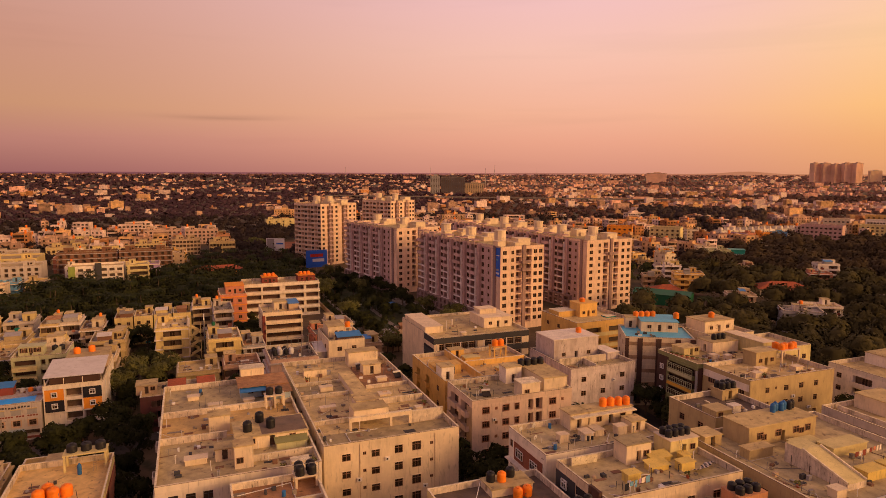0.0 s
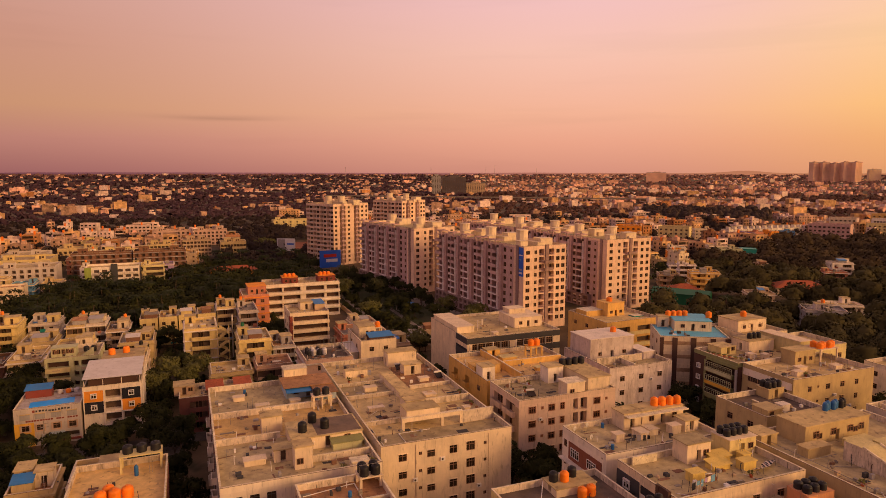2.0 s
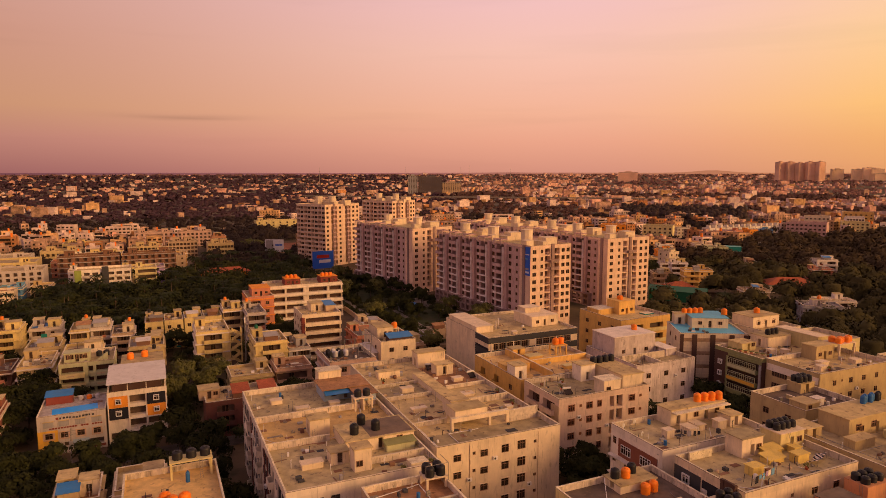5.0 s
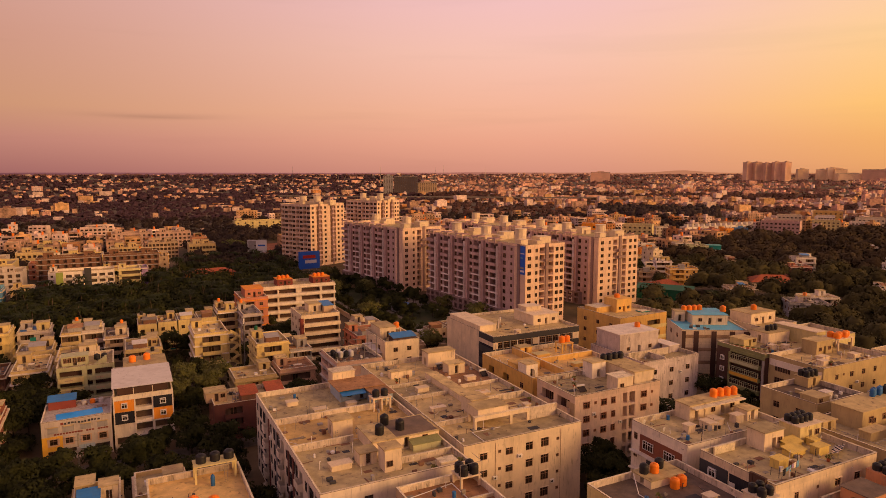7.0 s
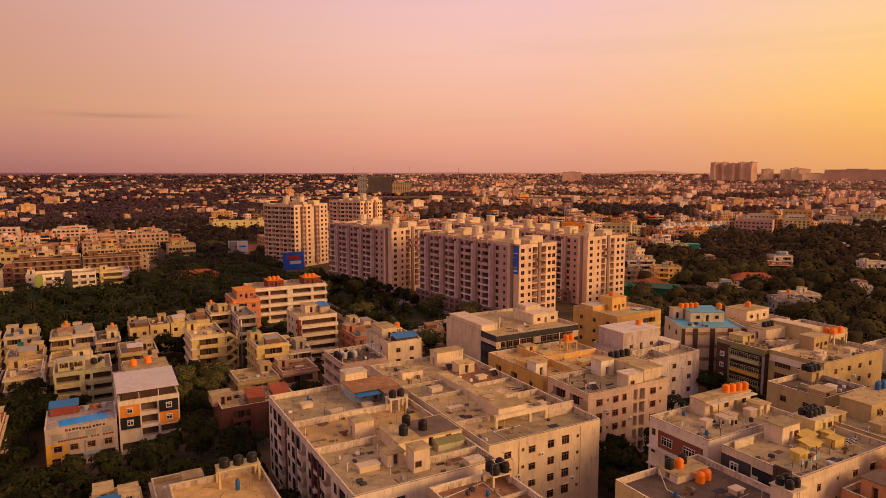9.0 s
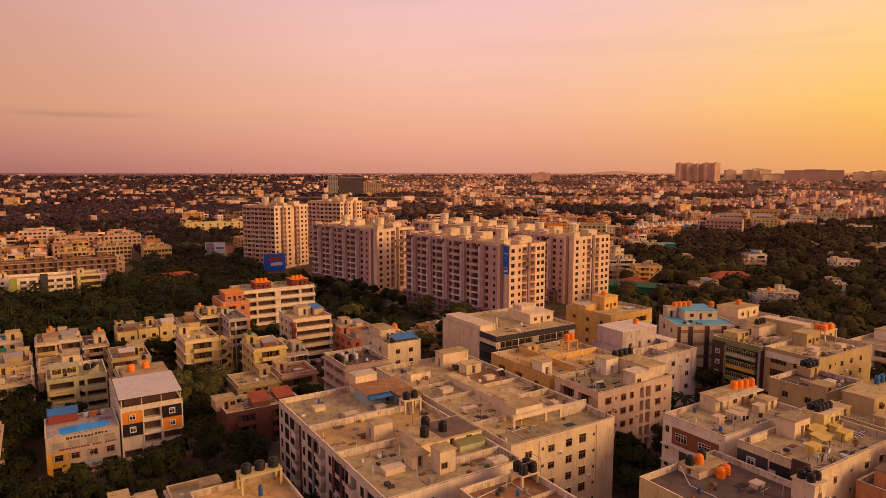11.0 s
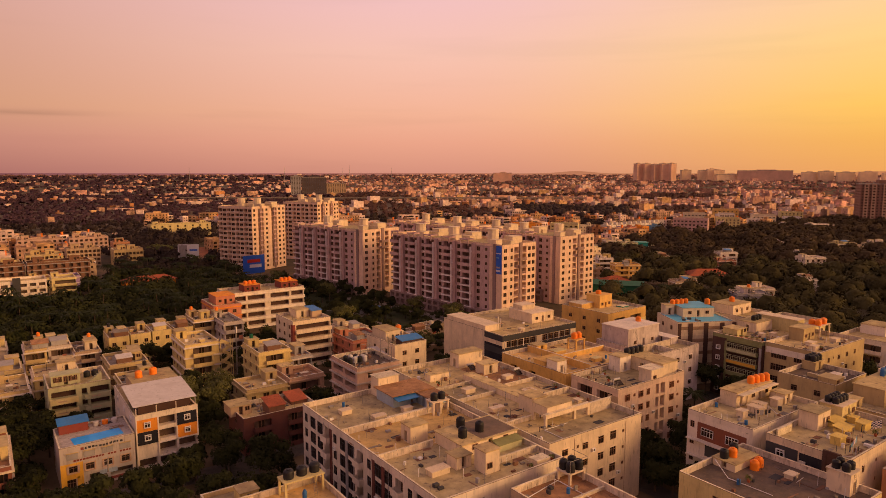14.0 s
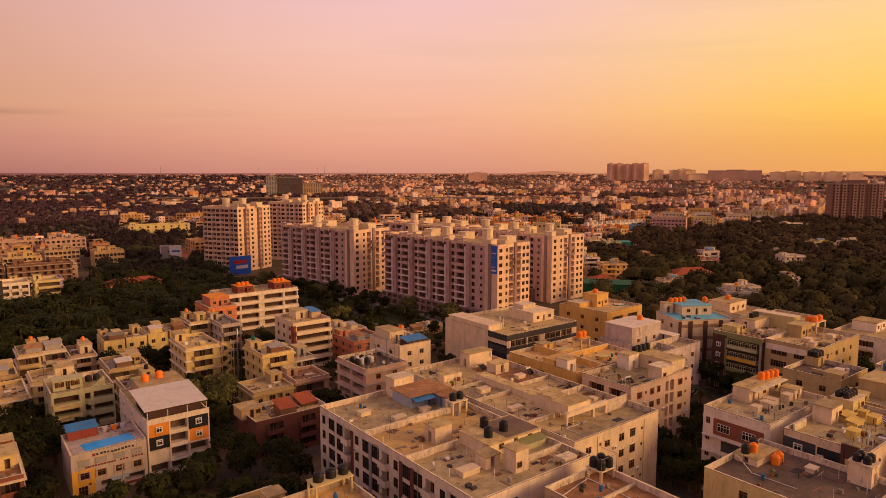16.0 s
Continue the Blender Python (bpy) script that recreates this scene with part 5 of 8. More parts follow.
roof_room(back, 134.0, 144.6, 139.0, 146.4, 18.0, 21.4, CREAM, door="S")
for wx in (136.0, 138.6, 142.6):
    part("window", frame_mesh(1.3, 1.2, "wood"), None, back, at=pose(*at_roof(back, wx, 138.97), 19.1))
tank_at(140.0, 143.0, 21.4, "orange", 0.85, 1.6)
building("cream apartment wing with side windows", 138.6, 150.0, 118.4, 131.6, 18.6, 5, LEMON, {"S": [W13(0.2), W13(0.5), W13(0.8)]})

# ochre office block
roof_room(y2, 121.0, 128.0, 182.0, 188.0, 14.6, 19.2, OCHRE, door="S", roof=OCHRE)
roof_box(y2, 114.0, 121.0, 184.0, 190.0, 14.6, 16.6, OCHRE, "raised_terrace")
tank_at(124.0, 185.0, 19.2, "orange", 1.0, 1.4)
roof_box(y2, 129.0, 133.0, 178.0, 181.0, 14.6, 15.0, TEALSHEET, "green_sheet")
panel(y2, "S", 0.02, 1.0, 10.6, 11.8, LEMON, "pale_band", 0.12)
panel(y2, "S", 0.02, 1.0, 6.8, 8.0, LEMON, "pale_band", 0.12)

# house with orange and black panels: three columns, four floors
for u0, u1, z0, z1, mt in ((0.02, 0.34, 8.6, 11.3, ORANGE), (0.66, 0.98, 8.6, 11.3, NAVY), (0.02, 0.34, 5.8, 8.5, NAVY), (0.66, 0.98, 5.8, 8.5, ORANGE)):
    panel(o_, "S", u0, u1, z0, z1, mt, "front_panel", 0.22, "orange front panel" if mt is ORANGE else "near-black front panel")
    part("window", frame_mesh(1.3, 1.3, "box"), None, o_, at=face_frame("S", 12.6, 25.5) @ pose((u0 + u1) / 2 * 12.6, -0.36, z0 + 0.8))
panel(o_, "S", 0.34, 0.36, 2.6, 11.4, WHITE, "white_edge", 0.3)
panel(o_, "S", 0.64, 0.66, 0.2, 8.4, WHITE, "white_edge", 0.3)
panel(o_, "S", 0.0, 0.02, 0.2, 11.4, WHITE, "white_edge", 0.3)
panel(o_, "S", 0.98, 1.0, 0.2, 11.4, WHITE, "white_edge", 0.3)
for z0 in (2.6, 5.6):
    panel(o_, "S", 0.36, 0.98, z0 - 0.1, z0 + 0.2, WHITE, "white_edge", 0.3)
# solid dark brown box in place of the open, shaded top storey
lean_shed(o_, -32.6, -22.0, 174.4, 185.6, 11.4, 13.9, 14.9, BROWN, TINSHEET, "top_storey", 1.15)
for px in (-33.3, -29.3, -25.3, -21.3):
    pipe(o_, [(px, 172.9, 11.4), (px, 172.9, 13.75)], 0.09, OFFWHITE)
roof_room(o_, -31.0, -21.3, 186.6, 197.4, 11.4, 14.6, TAN, door="", roof=ROOFTAN)
roof_box(o_, -33.6, -21.0, 172.15, 172.48, 11.35, 12.45, OFFWHITE, "terrace_wall")
roof_box(o_, -33.5, -21.1, 172.1, 172.14, 12.46, 12.55, OFFWHITE, "terrace_rail")
tank_at(-29.0, 192.5, 14.6, "orange", 0.85, 1.7)
tank_at(-25.6, 193.5, 14.6, "orange", 0.85, 1.7)

# shop building with blue sheet on its roof
for u0, u1, z0_, z1_ in ((0.0, 0.075, 0.0, 5.6), (0.245, 0.29, 2.7, 5.6), (0.205, 0.29, 0.0, 2.7), (0.075, 0.245, 5.05, 5.6), (0.075, 0.245, 2.35, 3.6)):
    panel(s_, "S", u0, u1, z0_, z1_, YELLOW, "yellow_panel", 0.04, "yellow painted wall panel")
for u in (0.16, 0.38, 0.62, 0.86):
    for sx0, sx1, z0_, z1_ in ((-0.078, 0.078, 3.42, 3.56), (-0.078, 0.078, 5.02, 5.16), (-0.078, -0.062, 3.56, 5.02), (0.062, 0.078, 3.56, 5.02)):
        panel(s_, "S", u + sx0, u + sx1, z0_, z1_, DARKTAN, "window_surround", 0.16, "brown window surround")
panel(s_, "S", 0.27, 0.31, 7.95, 8.5, MAROON, "sign_bar", 0.05)
s = Shape()
for k in range(11):
    u0 = 4.4 + 0.64 * k
    s.box(u0, u0 + (0.49 if k % 3 else 0.35), -0.05, -0.003, 7.98 + 0.10 * math.sin(k * 0.9), 8.38 + 0.10 * math.sin(k * 0.9 + 0.4))
part("sign_lettering", s, DARKGREY, s_, "dark grey sign lettering", at=face_frame("S", *SIZES[s_]))
s = Shape()
for k in range(19):
    if k not in (10, 14):
        s.box(2.3 + 0.56 * k, 2.75 + 0.56 * k, -0.05, -0.003, 5.84, 6.18)
part("sign_lettering", s, MAROON, s_, "dark red sign lettering", at=face_frame("S", *SIZES[s_]))
panel(s_, "S", 0.50, 0.74, 2.0, 2.9, PALEBLUE, "shop_sign", 0.1, "blue shop sign")
for u in (0.16, 0.38, 0.62, 0.86):
    panel(s_, "S", u - 0.075, u + 0.075, 6.35, 7.65, GREY, "window_shutter", 0.09, "grey rolled-down shutter")
    panel(s_, "S", u - 0.08, u + 0.08, 7.65, 7.78, DULLCREAM, "lintel", 0.3)
panel(s_, "S", 0.56, 0.98, 0.5, 1.05, MAROON, "shop_sign", 0.1, "maroon shop sign")
bs = Shape()
bs.box(-4.6, 4.6, -1.9, 1.9, 0, 0.06)
sheet = tagged(new("tarpaulin", bs.mesh("tarpaulin", TARP)), "bright blue tarpaulin lying on a roof", "tarpaulin")
sheet.matrix_world = pose(-40.4, 175.4, 8.705, 0, 0, 5)
lean_shed(s_, -46.8, -41.4, 180.4, 183.4, 8.7, 10.6, 11.2, MAROON, BLUESHEET)
for k in range(3):
    tank_at(-39.8 + 1.8 * k, 182.0, 8.7, "orange" if k == 1 else "white", 0.6, 1.0)

panel(u_, "E", 0.0, 1.0, 0.2, 11.4, MAROON, "maroon_side", 0.05, "maroon painted side wall")

# pale green house
for fl in range(1, 4):
    for u0, u1, mt in ((0.02, 0.46, LEMON), (0.56, 0.99, GREENISH)):
        panel(q_, "S", u0, u1, 2.8 * fl - 0.35, 2.8 * fl + 0.85, mt, "terrace_front", 1.2 if u0 < 0.1 else 0.9)
        panel(q_, "S", u0 + 0.12, u0 + 0.26, 2.8 * fl + 0.2, 2.8 * fl + 0.5, TAN, "terrace_vent", 1.25 if u0 < 0.1 else 0.95)
roof_room(q_, -45.8, -39.6, 208.0, 212.0, 11.2, 13.8, GREENISH, door="S", roof=GREENISH)
tank_at(-37.6, 212.6, 11.2, "black", 0.8, 1.5)
tank_at(-35.8, 212.8, 11.2, "black", 0.8, 1.5)

# white block and orange block by the palms
for fl in range(4):
    panel(pw, "S", 0.0, 1.0, 3.5 * fl - 0.2, 3.5 * fl + 0.95, WHITE, "balcony_band", 0.9)
for x0, x1 in ((29.0, 35.6), (44.6, 52.0)):
    roof_room(pw, x0, x1, 289.0, 296.0, 14.0, 17.0, MAROON, door="S", roof=ORANGE)
    for k in range(3):
        tank_at(x0 + 1.4 + 1.8 * k, 292.0, 17.0, "orange", 0.8, 1.4)
roof_room(p_, 13.0, 20.2, 274.0, 283.4, 13.2, 16.6, BRICKPINK, door="S", roof=ORANGE)

# banded block
for fl in range(5):
    panel(r_, "S", 0.06, 1.0, 2.88 * fl - 0.2, 2.88 * fl + 0.95, CREAM, "balcony_band", 1.0)
panel(r_, "S", 0.0, 0.06, 0.5, 14.3, MAROON, "red_strip", 0.15)
panel(r_, "W", 0.9, 1.0, 0.5, 14.3, MAROON, "red_strip", 0.15)
roof_room(r_, 27.0, 31.4, 231.0, 236.4, 14.4, 17.2, CREAM, door="S")
lean_shed(r_, 31.8, 35.2, 229.0, 236.0, 14.4, 16.6, 17.0, TAN, BLUESHEET)

# small houses with clutter
lean_shed(bh, 39.5, 46.5, 184.2, 187.8, 13.0, 14.6, 15.3, BROWN, BLUESHEET)
roof_room(bh, 38.0, 43.0, 191.0, 199.0, 13.0, 16.4, CREAM, door="S")
tank_stand(bh, 43.8, 46.0, 194.0, 196.2, 13.0, 15.0, CREAM)
tank_at(44.9, 195.1, 15.0, "orange", 0.9, 1.7)
for px, py in ((37.4, 186.0), (37.6, 189.4), (46.6, 198.6)):
    antenna(px, py, 13.0, 3.2)
for k in range(7):
    tank_at(21.0 + 1.5 * (k % 4), 181.0 + 2.6 * (k // 4), 12.0, "white" if k % 2 else "black", 0.65, 1.7)
for px, py in ((25.4, 187.0), (29.8, 186.0), (30.6, 178.6), (28.0, 184.0)):
    antenna(px, py, 12.0, 3.6)
lean_shed(br, -6.2, -2.4, 168.4, 173.0, 7.6, 9.6, 10.6, BRICKBROWN, TERRACOTTA)
lean_shed(br, 0.6, 4.6, 172.0, 177.0, 7.6, 8.4, 9.4, BRICKBROWN, TERRACOTTA)
roof_room(br, -13.8, -9.0, 172.4, 177.4, 7.6, 10.0, TAN, door="S")
tank_stand(u_, -21.4, -14.8, 121.0, 124.0, 12.0, 15.0, LEMON)
for k in range(3):
    tank_at(-20.2 + 2.2 * k, 122.5, 15.0, "black", 0.85, 1.5)
tank_at(-18.8, 119.6, 12.0, "blue", 0.35, 1.9)
ladder(u_, -16.6, 120.8, 12.0, 15.0, 0, 0.7)
for px, py in ((-23.4, 111.6), (-21.4, 111.8), (-22.4, 113.4), (-19.6, 112.2)):
    tank_at(px, py, 12.0, "orange", 0.9, 1.9)
panel(u_, "E", 0.0, 1.0, 1.0, 11.0, BRICKPINK, "pink_wall_panel", 0.05)

# edge blocks
roof_room(v_, 132.0, 140.0, 86.0, 93.0, 13.0, 16.2, CREAM, door="S")
roof_box(v_, 127.0, 127.3, 79.0, 93.0, 13.0, 14.0, CREAM)
roof_room(v2, 166.0, 174.0, 108.0, 115.0, 13.0, 16.0, WHITE, door="S")

# ---- odds and ends on the roofs ----
KINDS = []


def odds():
    """The small loose things that lie about on the roofs."""
    def one(name, label, cat, build):
        root = thing(name, label, cat, pose(0, 0, 0), "roof clutter")
        build(root)
        KINDS.append([root, False])

    def pot(root):
        s = Shape()
        s.lathe(0, 0, [(0.2, 0), (0.28, 0.4), (0.31, 0.4), (0.31, 0.46)], 10)
        part("pot", s, TERRACOTTA, root)
        q = random.Random(3)
        t = Shape()
        for k in range(26):
            p = Vector((q.uniform(-0.35, 0.35), q.uniform(-0.35, 0.35), q.uniform(0.5, 1.1)))
            d = Vector((q.uniform(-0.2, 0.2), q.uniform(-0.2, 0.2), 0.12))
            e_ = Vector((d.y, -d.x, 0.05))
            t.quad(tuple(p - d), tuple(p - e_), tuple(p + d), tuple(p + e_))
        part("leaves", t, LEAFLIGHT, root)

    def blocks(root):
        q = random.Random(4)
        for k in range(3):
            s = Shape()
            s.box(-0.2, 0.2, -0.1, 0.1, 0, 0.2)
            part("block", s, CONCRETE, root, at=pose(0.28 * (k % 2), 0.1 * k, 0.2 * (k // 2), 0, 0, q.uniform(-12, 12)))

    def plank(root):
        s = Shape()
        s.box(-1.3, 1.3, -0.12, 0.12, 0, 0.05)
        part("plank", s, FRAMEWOOD, root)

    def drum(root):
        s = Shape()
        s.lathe(0, 0, [(0.28, 0), (0.3, 0.03), (0.29, 0.3), (0.3, 0.32), (0.29, 0.6), (0.3, 0.85), (0.27, 0.88)], 12)
        part("drum_body", s, TANKBLUE, root)

    def heater(root):
        s = Shape()
        s.quad((-0.9, -0.8, 0.25), (0.9, -0.8, 0.25), (0.9, 0.5, 1.05), (-0.9, 0.5, 1.05))
        s.quad((-0.9, 0.5, 0.97), (0.9, 0.5, 0.97), (0.9, -0.8, 0.17), (-0.9, -0.8, 0.17))
        part("collector", s, GLASS, root)
        t = Shape()
        t.rod((-0.95, 0.62, 1.2), (0.95, 0.62, 1.2), 0.24, 10)
        part("cylinder", t, TANKWHITE, root)
        for k in (-0.8, 0.8):
            u = Shape()
            u.rod((k, 0.6, 0), (k, 0.6, 1.0), 0.03, 5)
            part("leg", u, STEEL, root)

    one("potted_plant", "small green plant in a clay pot", "plant", pot)
    one("block_stack", "few loose grey concrete blocks on a roof", "blocks", blocks)
    one("plank", "dark loose wooden plank lying on a roof", "plank", plank)
    one("drum", "blue plastic drum on a roof", "drum", drum)
    one("solar_heater", "rooftop solar water heater with white cylinder", "solar heater", heater)


odds()
oq = random.Random(17)
for x0, x1, y0, y1, z, cnt in ((21, 30, 106, 156, 15.7, 14), (35, 44, 117, 150, 15.7, 9), (-5, 5, 102, 147, 15.3, 12), (9, 18, 101, 106, 15.3, 4), (5, 12, 82, 95, 15.5, 5), (34, 47, 68, 82, 14.0, 6), (54, 62, 88, 99, 16.5, 6), (54, 72, 71.5, 76, 16.5, 6),
                               (82, 87, 60, 74, 16.3, 5), (54, 62, 118.5, 130, 15.2, 6), (63, 79, 134, 144, 14.6, 6), (72, 82, 170, 188, 15.3, 4), (115, 124, 104, 112, 16.6, 6), (-27, -20, 106, 119, 12.0, 4), (90, 99, 90.5, 98, 16.5, 4), (114, 123, 119, 126, 16.5, 6)):
    for k in range(cnt):
        rec = KINDS[oq.choices(range(5), [1.2, 4, 4, 1.5, 0.3])[0]]
        mpos = pose(oq.uniform(x0, x1), oq.uniform(y0, y1), z, 0, 0, oq.choice([0, 90]) + oq.uniform(-14, 14) if rec[0].name.startswith("p") else oq.uniform(-8, 8))
        if rec[1]:
            copy_thing(rec[0], mpos)
        else:
            rec[0].matrix_world, rec[1] = mpos, True

# sheet canopy and pipe frames above the tan house
for x0, y0, w, hh in ((27.6, 176.0, 3.4, 4.2), (30.4, 181.0, 2.6, 5.4), (26.0, 184.4, 3.0, 3.6)):
    for pts in (((x0, y0, 12.0), (x0, y0, 12.0 + hh), (x0 + w, y0, 12.0 + hh), (x0 + w, y0, 12.0)), ((x0, y0, 12.0 + hh * 0.5), (x0 + w, y0, 12.0 + hh * 0.5))):
        pipe(th, pts, 0.08, STEEL)
lean_shed(bh, 33.6, 36.4, 186.0, 194.0, 0.0, 10.2, 11.4, GREY, TINSHEET, "canopy")
for k in range(3):
    tank_at(22.4 + 1.7 * k, 182.0 + 0.4 * k, 12.0, "white", 0.7, 1.4)
# terrace windows and steps of the pale green house
for k in range(5):
    part("window", plain_window_mesh(0.8, 1.3), None, q_, at=pose(*at_roof(q_, -45.0 + 1.1 * k, 207.86), 12.1))
s = Shape()
for k in range(7):
    s.box(0.5 * k, 0.5 * k + 0.52, 0, 1.0, 11.0, 11.3 + 0.36 * k)
part("roof_steps", s, GREENISH, q_, at=pose(*at_roof(q_, -38.6, 206.2), 0))

def roof_clutter(root, x0, x1, y0, y1, z, count, seed):
    """Crates, sheets, rods and heaps too small to pick apart, strewn over a stretch of roof."""
    q = random.Random(seed)
    s = Shape()
    for k in range(count):
        x, y = at_roof(root, q.uniform(x0, x1), q.uniform(y0, y1))
        kind, mi = q.random(), q.randrange(8)
        if kind < 0.38:
            w, d, hh = q.uniform(0.15, 0.5), q.uniform(0.15, 0.4), q.uniform(0.2, 0.8)
            s.box(x - w, x + w, y - d, y + d, z, z + hh, mi)
        elif kind < 0.58:
            s.rod((x, y, z), (x + q.uniform(-0.15, 0.15), y, z + q.uniform(0.8, 2.3)), 0.045, 5, q.choice([2, 3, 5]))
        elif kind < 0.8:
            w, d = q.uniform(0.4, 1.2), q.uniform(0.2, 0.7)
            s.box(x - w, x + w, y - d, y + d, z + 0.014, z + q.uniform(0.05, 0.1), q.choice([0, 1, 3, 3, 4]))
        elif kind < 0.92:
            a, ln = q.uniform(0, 3.14), q.uniform(1.0, 2.6)
            s.rod((x - ln * math.cos(a), y - ln * math.sin(a), z + 0.06), (x + ln * math.cos(a), y + ln * math.sin(a), z + 0.06), 0.05, 5, q.choice([1, 2, 5]))
        else:
            s.lathe(x, y, [(0.35, z), (0.3, z + 0.25), (0.12, z + 0.4)], 7, q.choice([4, 6, 7]))
    ob = part("roof_clutter", s, [CONCRETE, BRICKBROWN, STEEL, DARKGREY, FRAMEWOOD, FRAMEWHITE, GREY, TAN], root, "strewn crates, rods and sheets")
    return tagged(ob, kind="stuff")


for k, (root, x0, x1, y0, y1, z, count) in enumerate(((a, 20.6, 30.2, 106, 156, 15.7, 46), (a, 34.6, 44, 106, 150, 15.7, 40), (b, -5.6, 5.0, 102, 147, 15.3, 44), (b, 6, 18, 120.5, 130, 15.3, 18), (b, 9, 18, 101, 106, 15.3, 10), (l, 4.8, 13, 79, 96, 15.5, 16),
                                                     (m, 33, 48, 67, 82, 14.0, 26), (e, 53, 72, 87.6, 94, 16.5, 30), (f, 54, 71, 72, 80, 16.5, 34), (n, 81, 88, 59, 74, 16.3, 20), (n, 94, 110, 59, 71, 16.3, 26), (h, 91, 104, 90, 98, 16.5, 18), (c, 53.4, 63.8, 118, 130.4, 15.2, 26), (y, 54, 79, 134, 155, 14.6, 40),
                                                     (wb, 86.4, 104, 132, 137, 14.2, 14), (gb, 71, 82, 170, 190, 15.3, 14), (i_, 113, 133, 118.4, 126, 16.5, 34), (j_, 114.4, 138, 104.4, 112, 16.6, 44), (th, 19.6, 31, 174, 187, 12.0, 46), (bh, 37.4, 47, 188.4, 199.4, 13.0, 26), (r_, 22.8, 35, 223.4, 230, 14.4, 16), (br, -8.6, 0.4, 167.8, 177.6, 7.6, 26),
                                                     (u_, -27.8, -14.6, 104.6, 119, 12.0, 24), (s_, -47, -35, 178, 183.4, 8.7, 16), (q_, -46.2, -34, 204.6, 207.6, 11.0, 14), (pw, 21.6, 52.4, 285.4, 288.8, 14.0, 24), (k_, 113, 117, 139, 144, 18.6, 8))):
    roof_clutter(root, x0, x1, y0, y1, z, count, 400 + k)

# vent pipes, parapet pipes and air conditioners of the near blocks
vq = random.Random(31)
for root, x0, x1, y0, y1, z, cnt in ((a, 20.6, 44.0, 106, 156, 15.7, 9), (b, -5.8, 18.0, 101.4, 148, 15.3, 10), (e, 53, 76, 87.6, 95, 16.5, 5), (f, 54, 77, 72, 80, 16.5, 5), (c, 53.4, 63, 118, 130, 15.2, 4), (y, 54, 79, 134, 155, 14.6, 5), (l, 4.8, 13, 79, 96, 15.5, 4), (m, 33, 47, 67, 82, 14.0, 4), (n, 81, 110, 59, 78, 16.3, 6), (wb, 86.4, 104, 132, 137, 14.2, 3)):
    for k in range(cnt):
        px, py, hh = vq.uniform(x0, x1), vq.uniform(y0, y1), vq.uniform(0.7, 1.5)
        pipe(root, [(px, py, z - 0.05), (px, py, z + hh), (px + 0.22, py, z + hh)], 0.055, vq.choice([TAN, BROWN, FRAMEWHITE, DARKGREY]))
    pipe(root, [(x0 + 0.3, y0 + 0.4, z + 0.25), (x1 - 0.8, y0 + 0.4, z + 0.25)], 0.05, vq.choice([FRAMEWHITE, TAN]))
for root, face, u, zz in ((a, "S", 0.45, 12.6), (a, "S", 0.245, 9.6), (a, "S", 0.735, 6.4), (c, "S", 0.21, 11.4), (c, "S", 0.52, 8.4), (c, "S", 0.92, 5.6), (b, "W", 0.3, 11.8), (b, "W", 0.62, 8.6), (j_, "S", 0.5, 12.4), (j_, "S", 0.7, 9.2), (e, "S", 0.4, 13.0), (wb, "S", 0.66, 11.0)):
    w_, d_ = SIZES[root]
    ln_ = w_ if face in "SN" else d_
    s = Shape()
    s.box(-0.42, 0.42, -0.36, -0.01, 0, 0.6)
    unit = part("air_conditioner", s, FRAMEWHITE, root, "white air conditioner outdoor unit", at=face_frame(face, w_, d_) @ pose(u * ln_, 0, zz))
    s = Shape()
    s.lathe(0, 0, [(0.2, 0.0), (0.2, 0.02)], 10)
    part("fan_grille", s, DARKGREY, unit, at=pose(-0.1, -0.36, 0.3, 90, 0, 0))

# ---- apartment towers ----
PIERGREY = surface("grey_brown_pier_paint", (0.32, 0.215, 0.19), vary=0.08, grain=0.35, stain=GRIME, amount=0.4, size=0.4, streak=True)
# colour of the balcony side: darker and mauver, its shade put into the paint
TAUPESHADE = surface("taupe_paint_and_side_shade", (0.58, 0.395, 0.365), vary=0.12, grain=0.35, stain=GRIME, amount=0.4, size=0.4, streak=True)
# tower recess backs: dark doors, with the recess shade in their colour
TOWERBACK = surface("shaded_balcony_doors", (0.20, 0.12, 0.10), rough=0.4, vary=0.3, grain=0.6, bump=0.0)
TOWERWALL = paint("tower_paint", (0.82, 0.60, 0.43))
SLABWHITE = surface("white_slab_edge", (0.78, 0.69, 0.65), vary=0.06, grain=0.35)


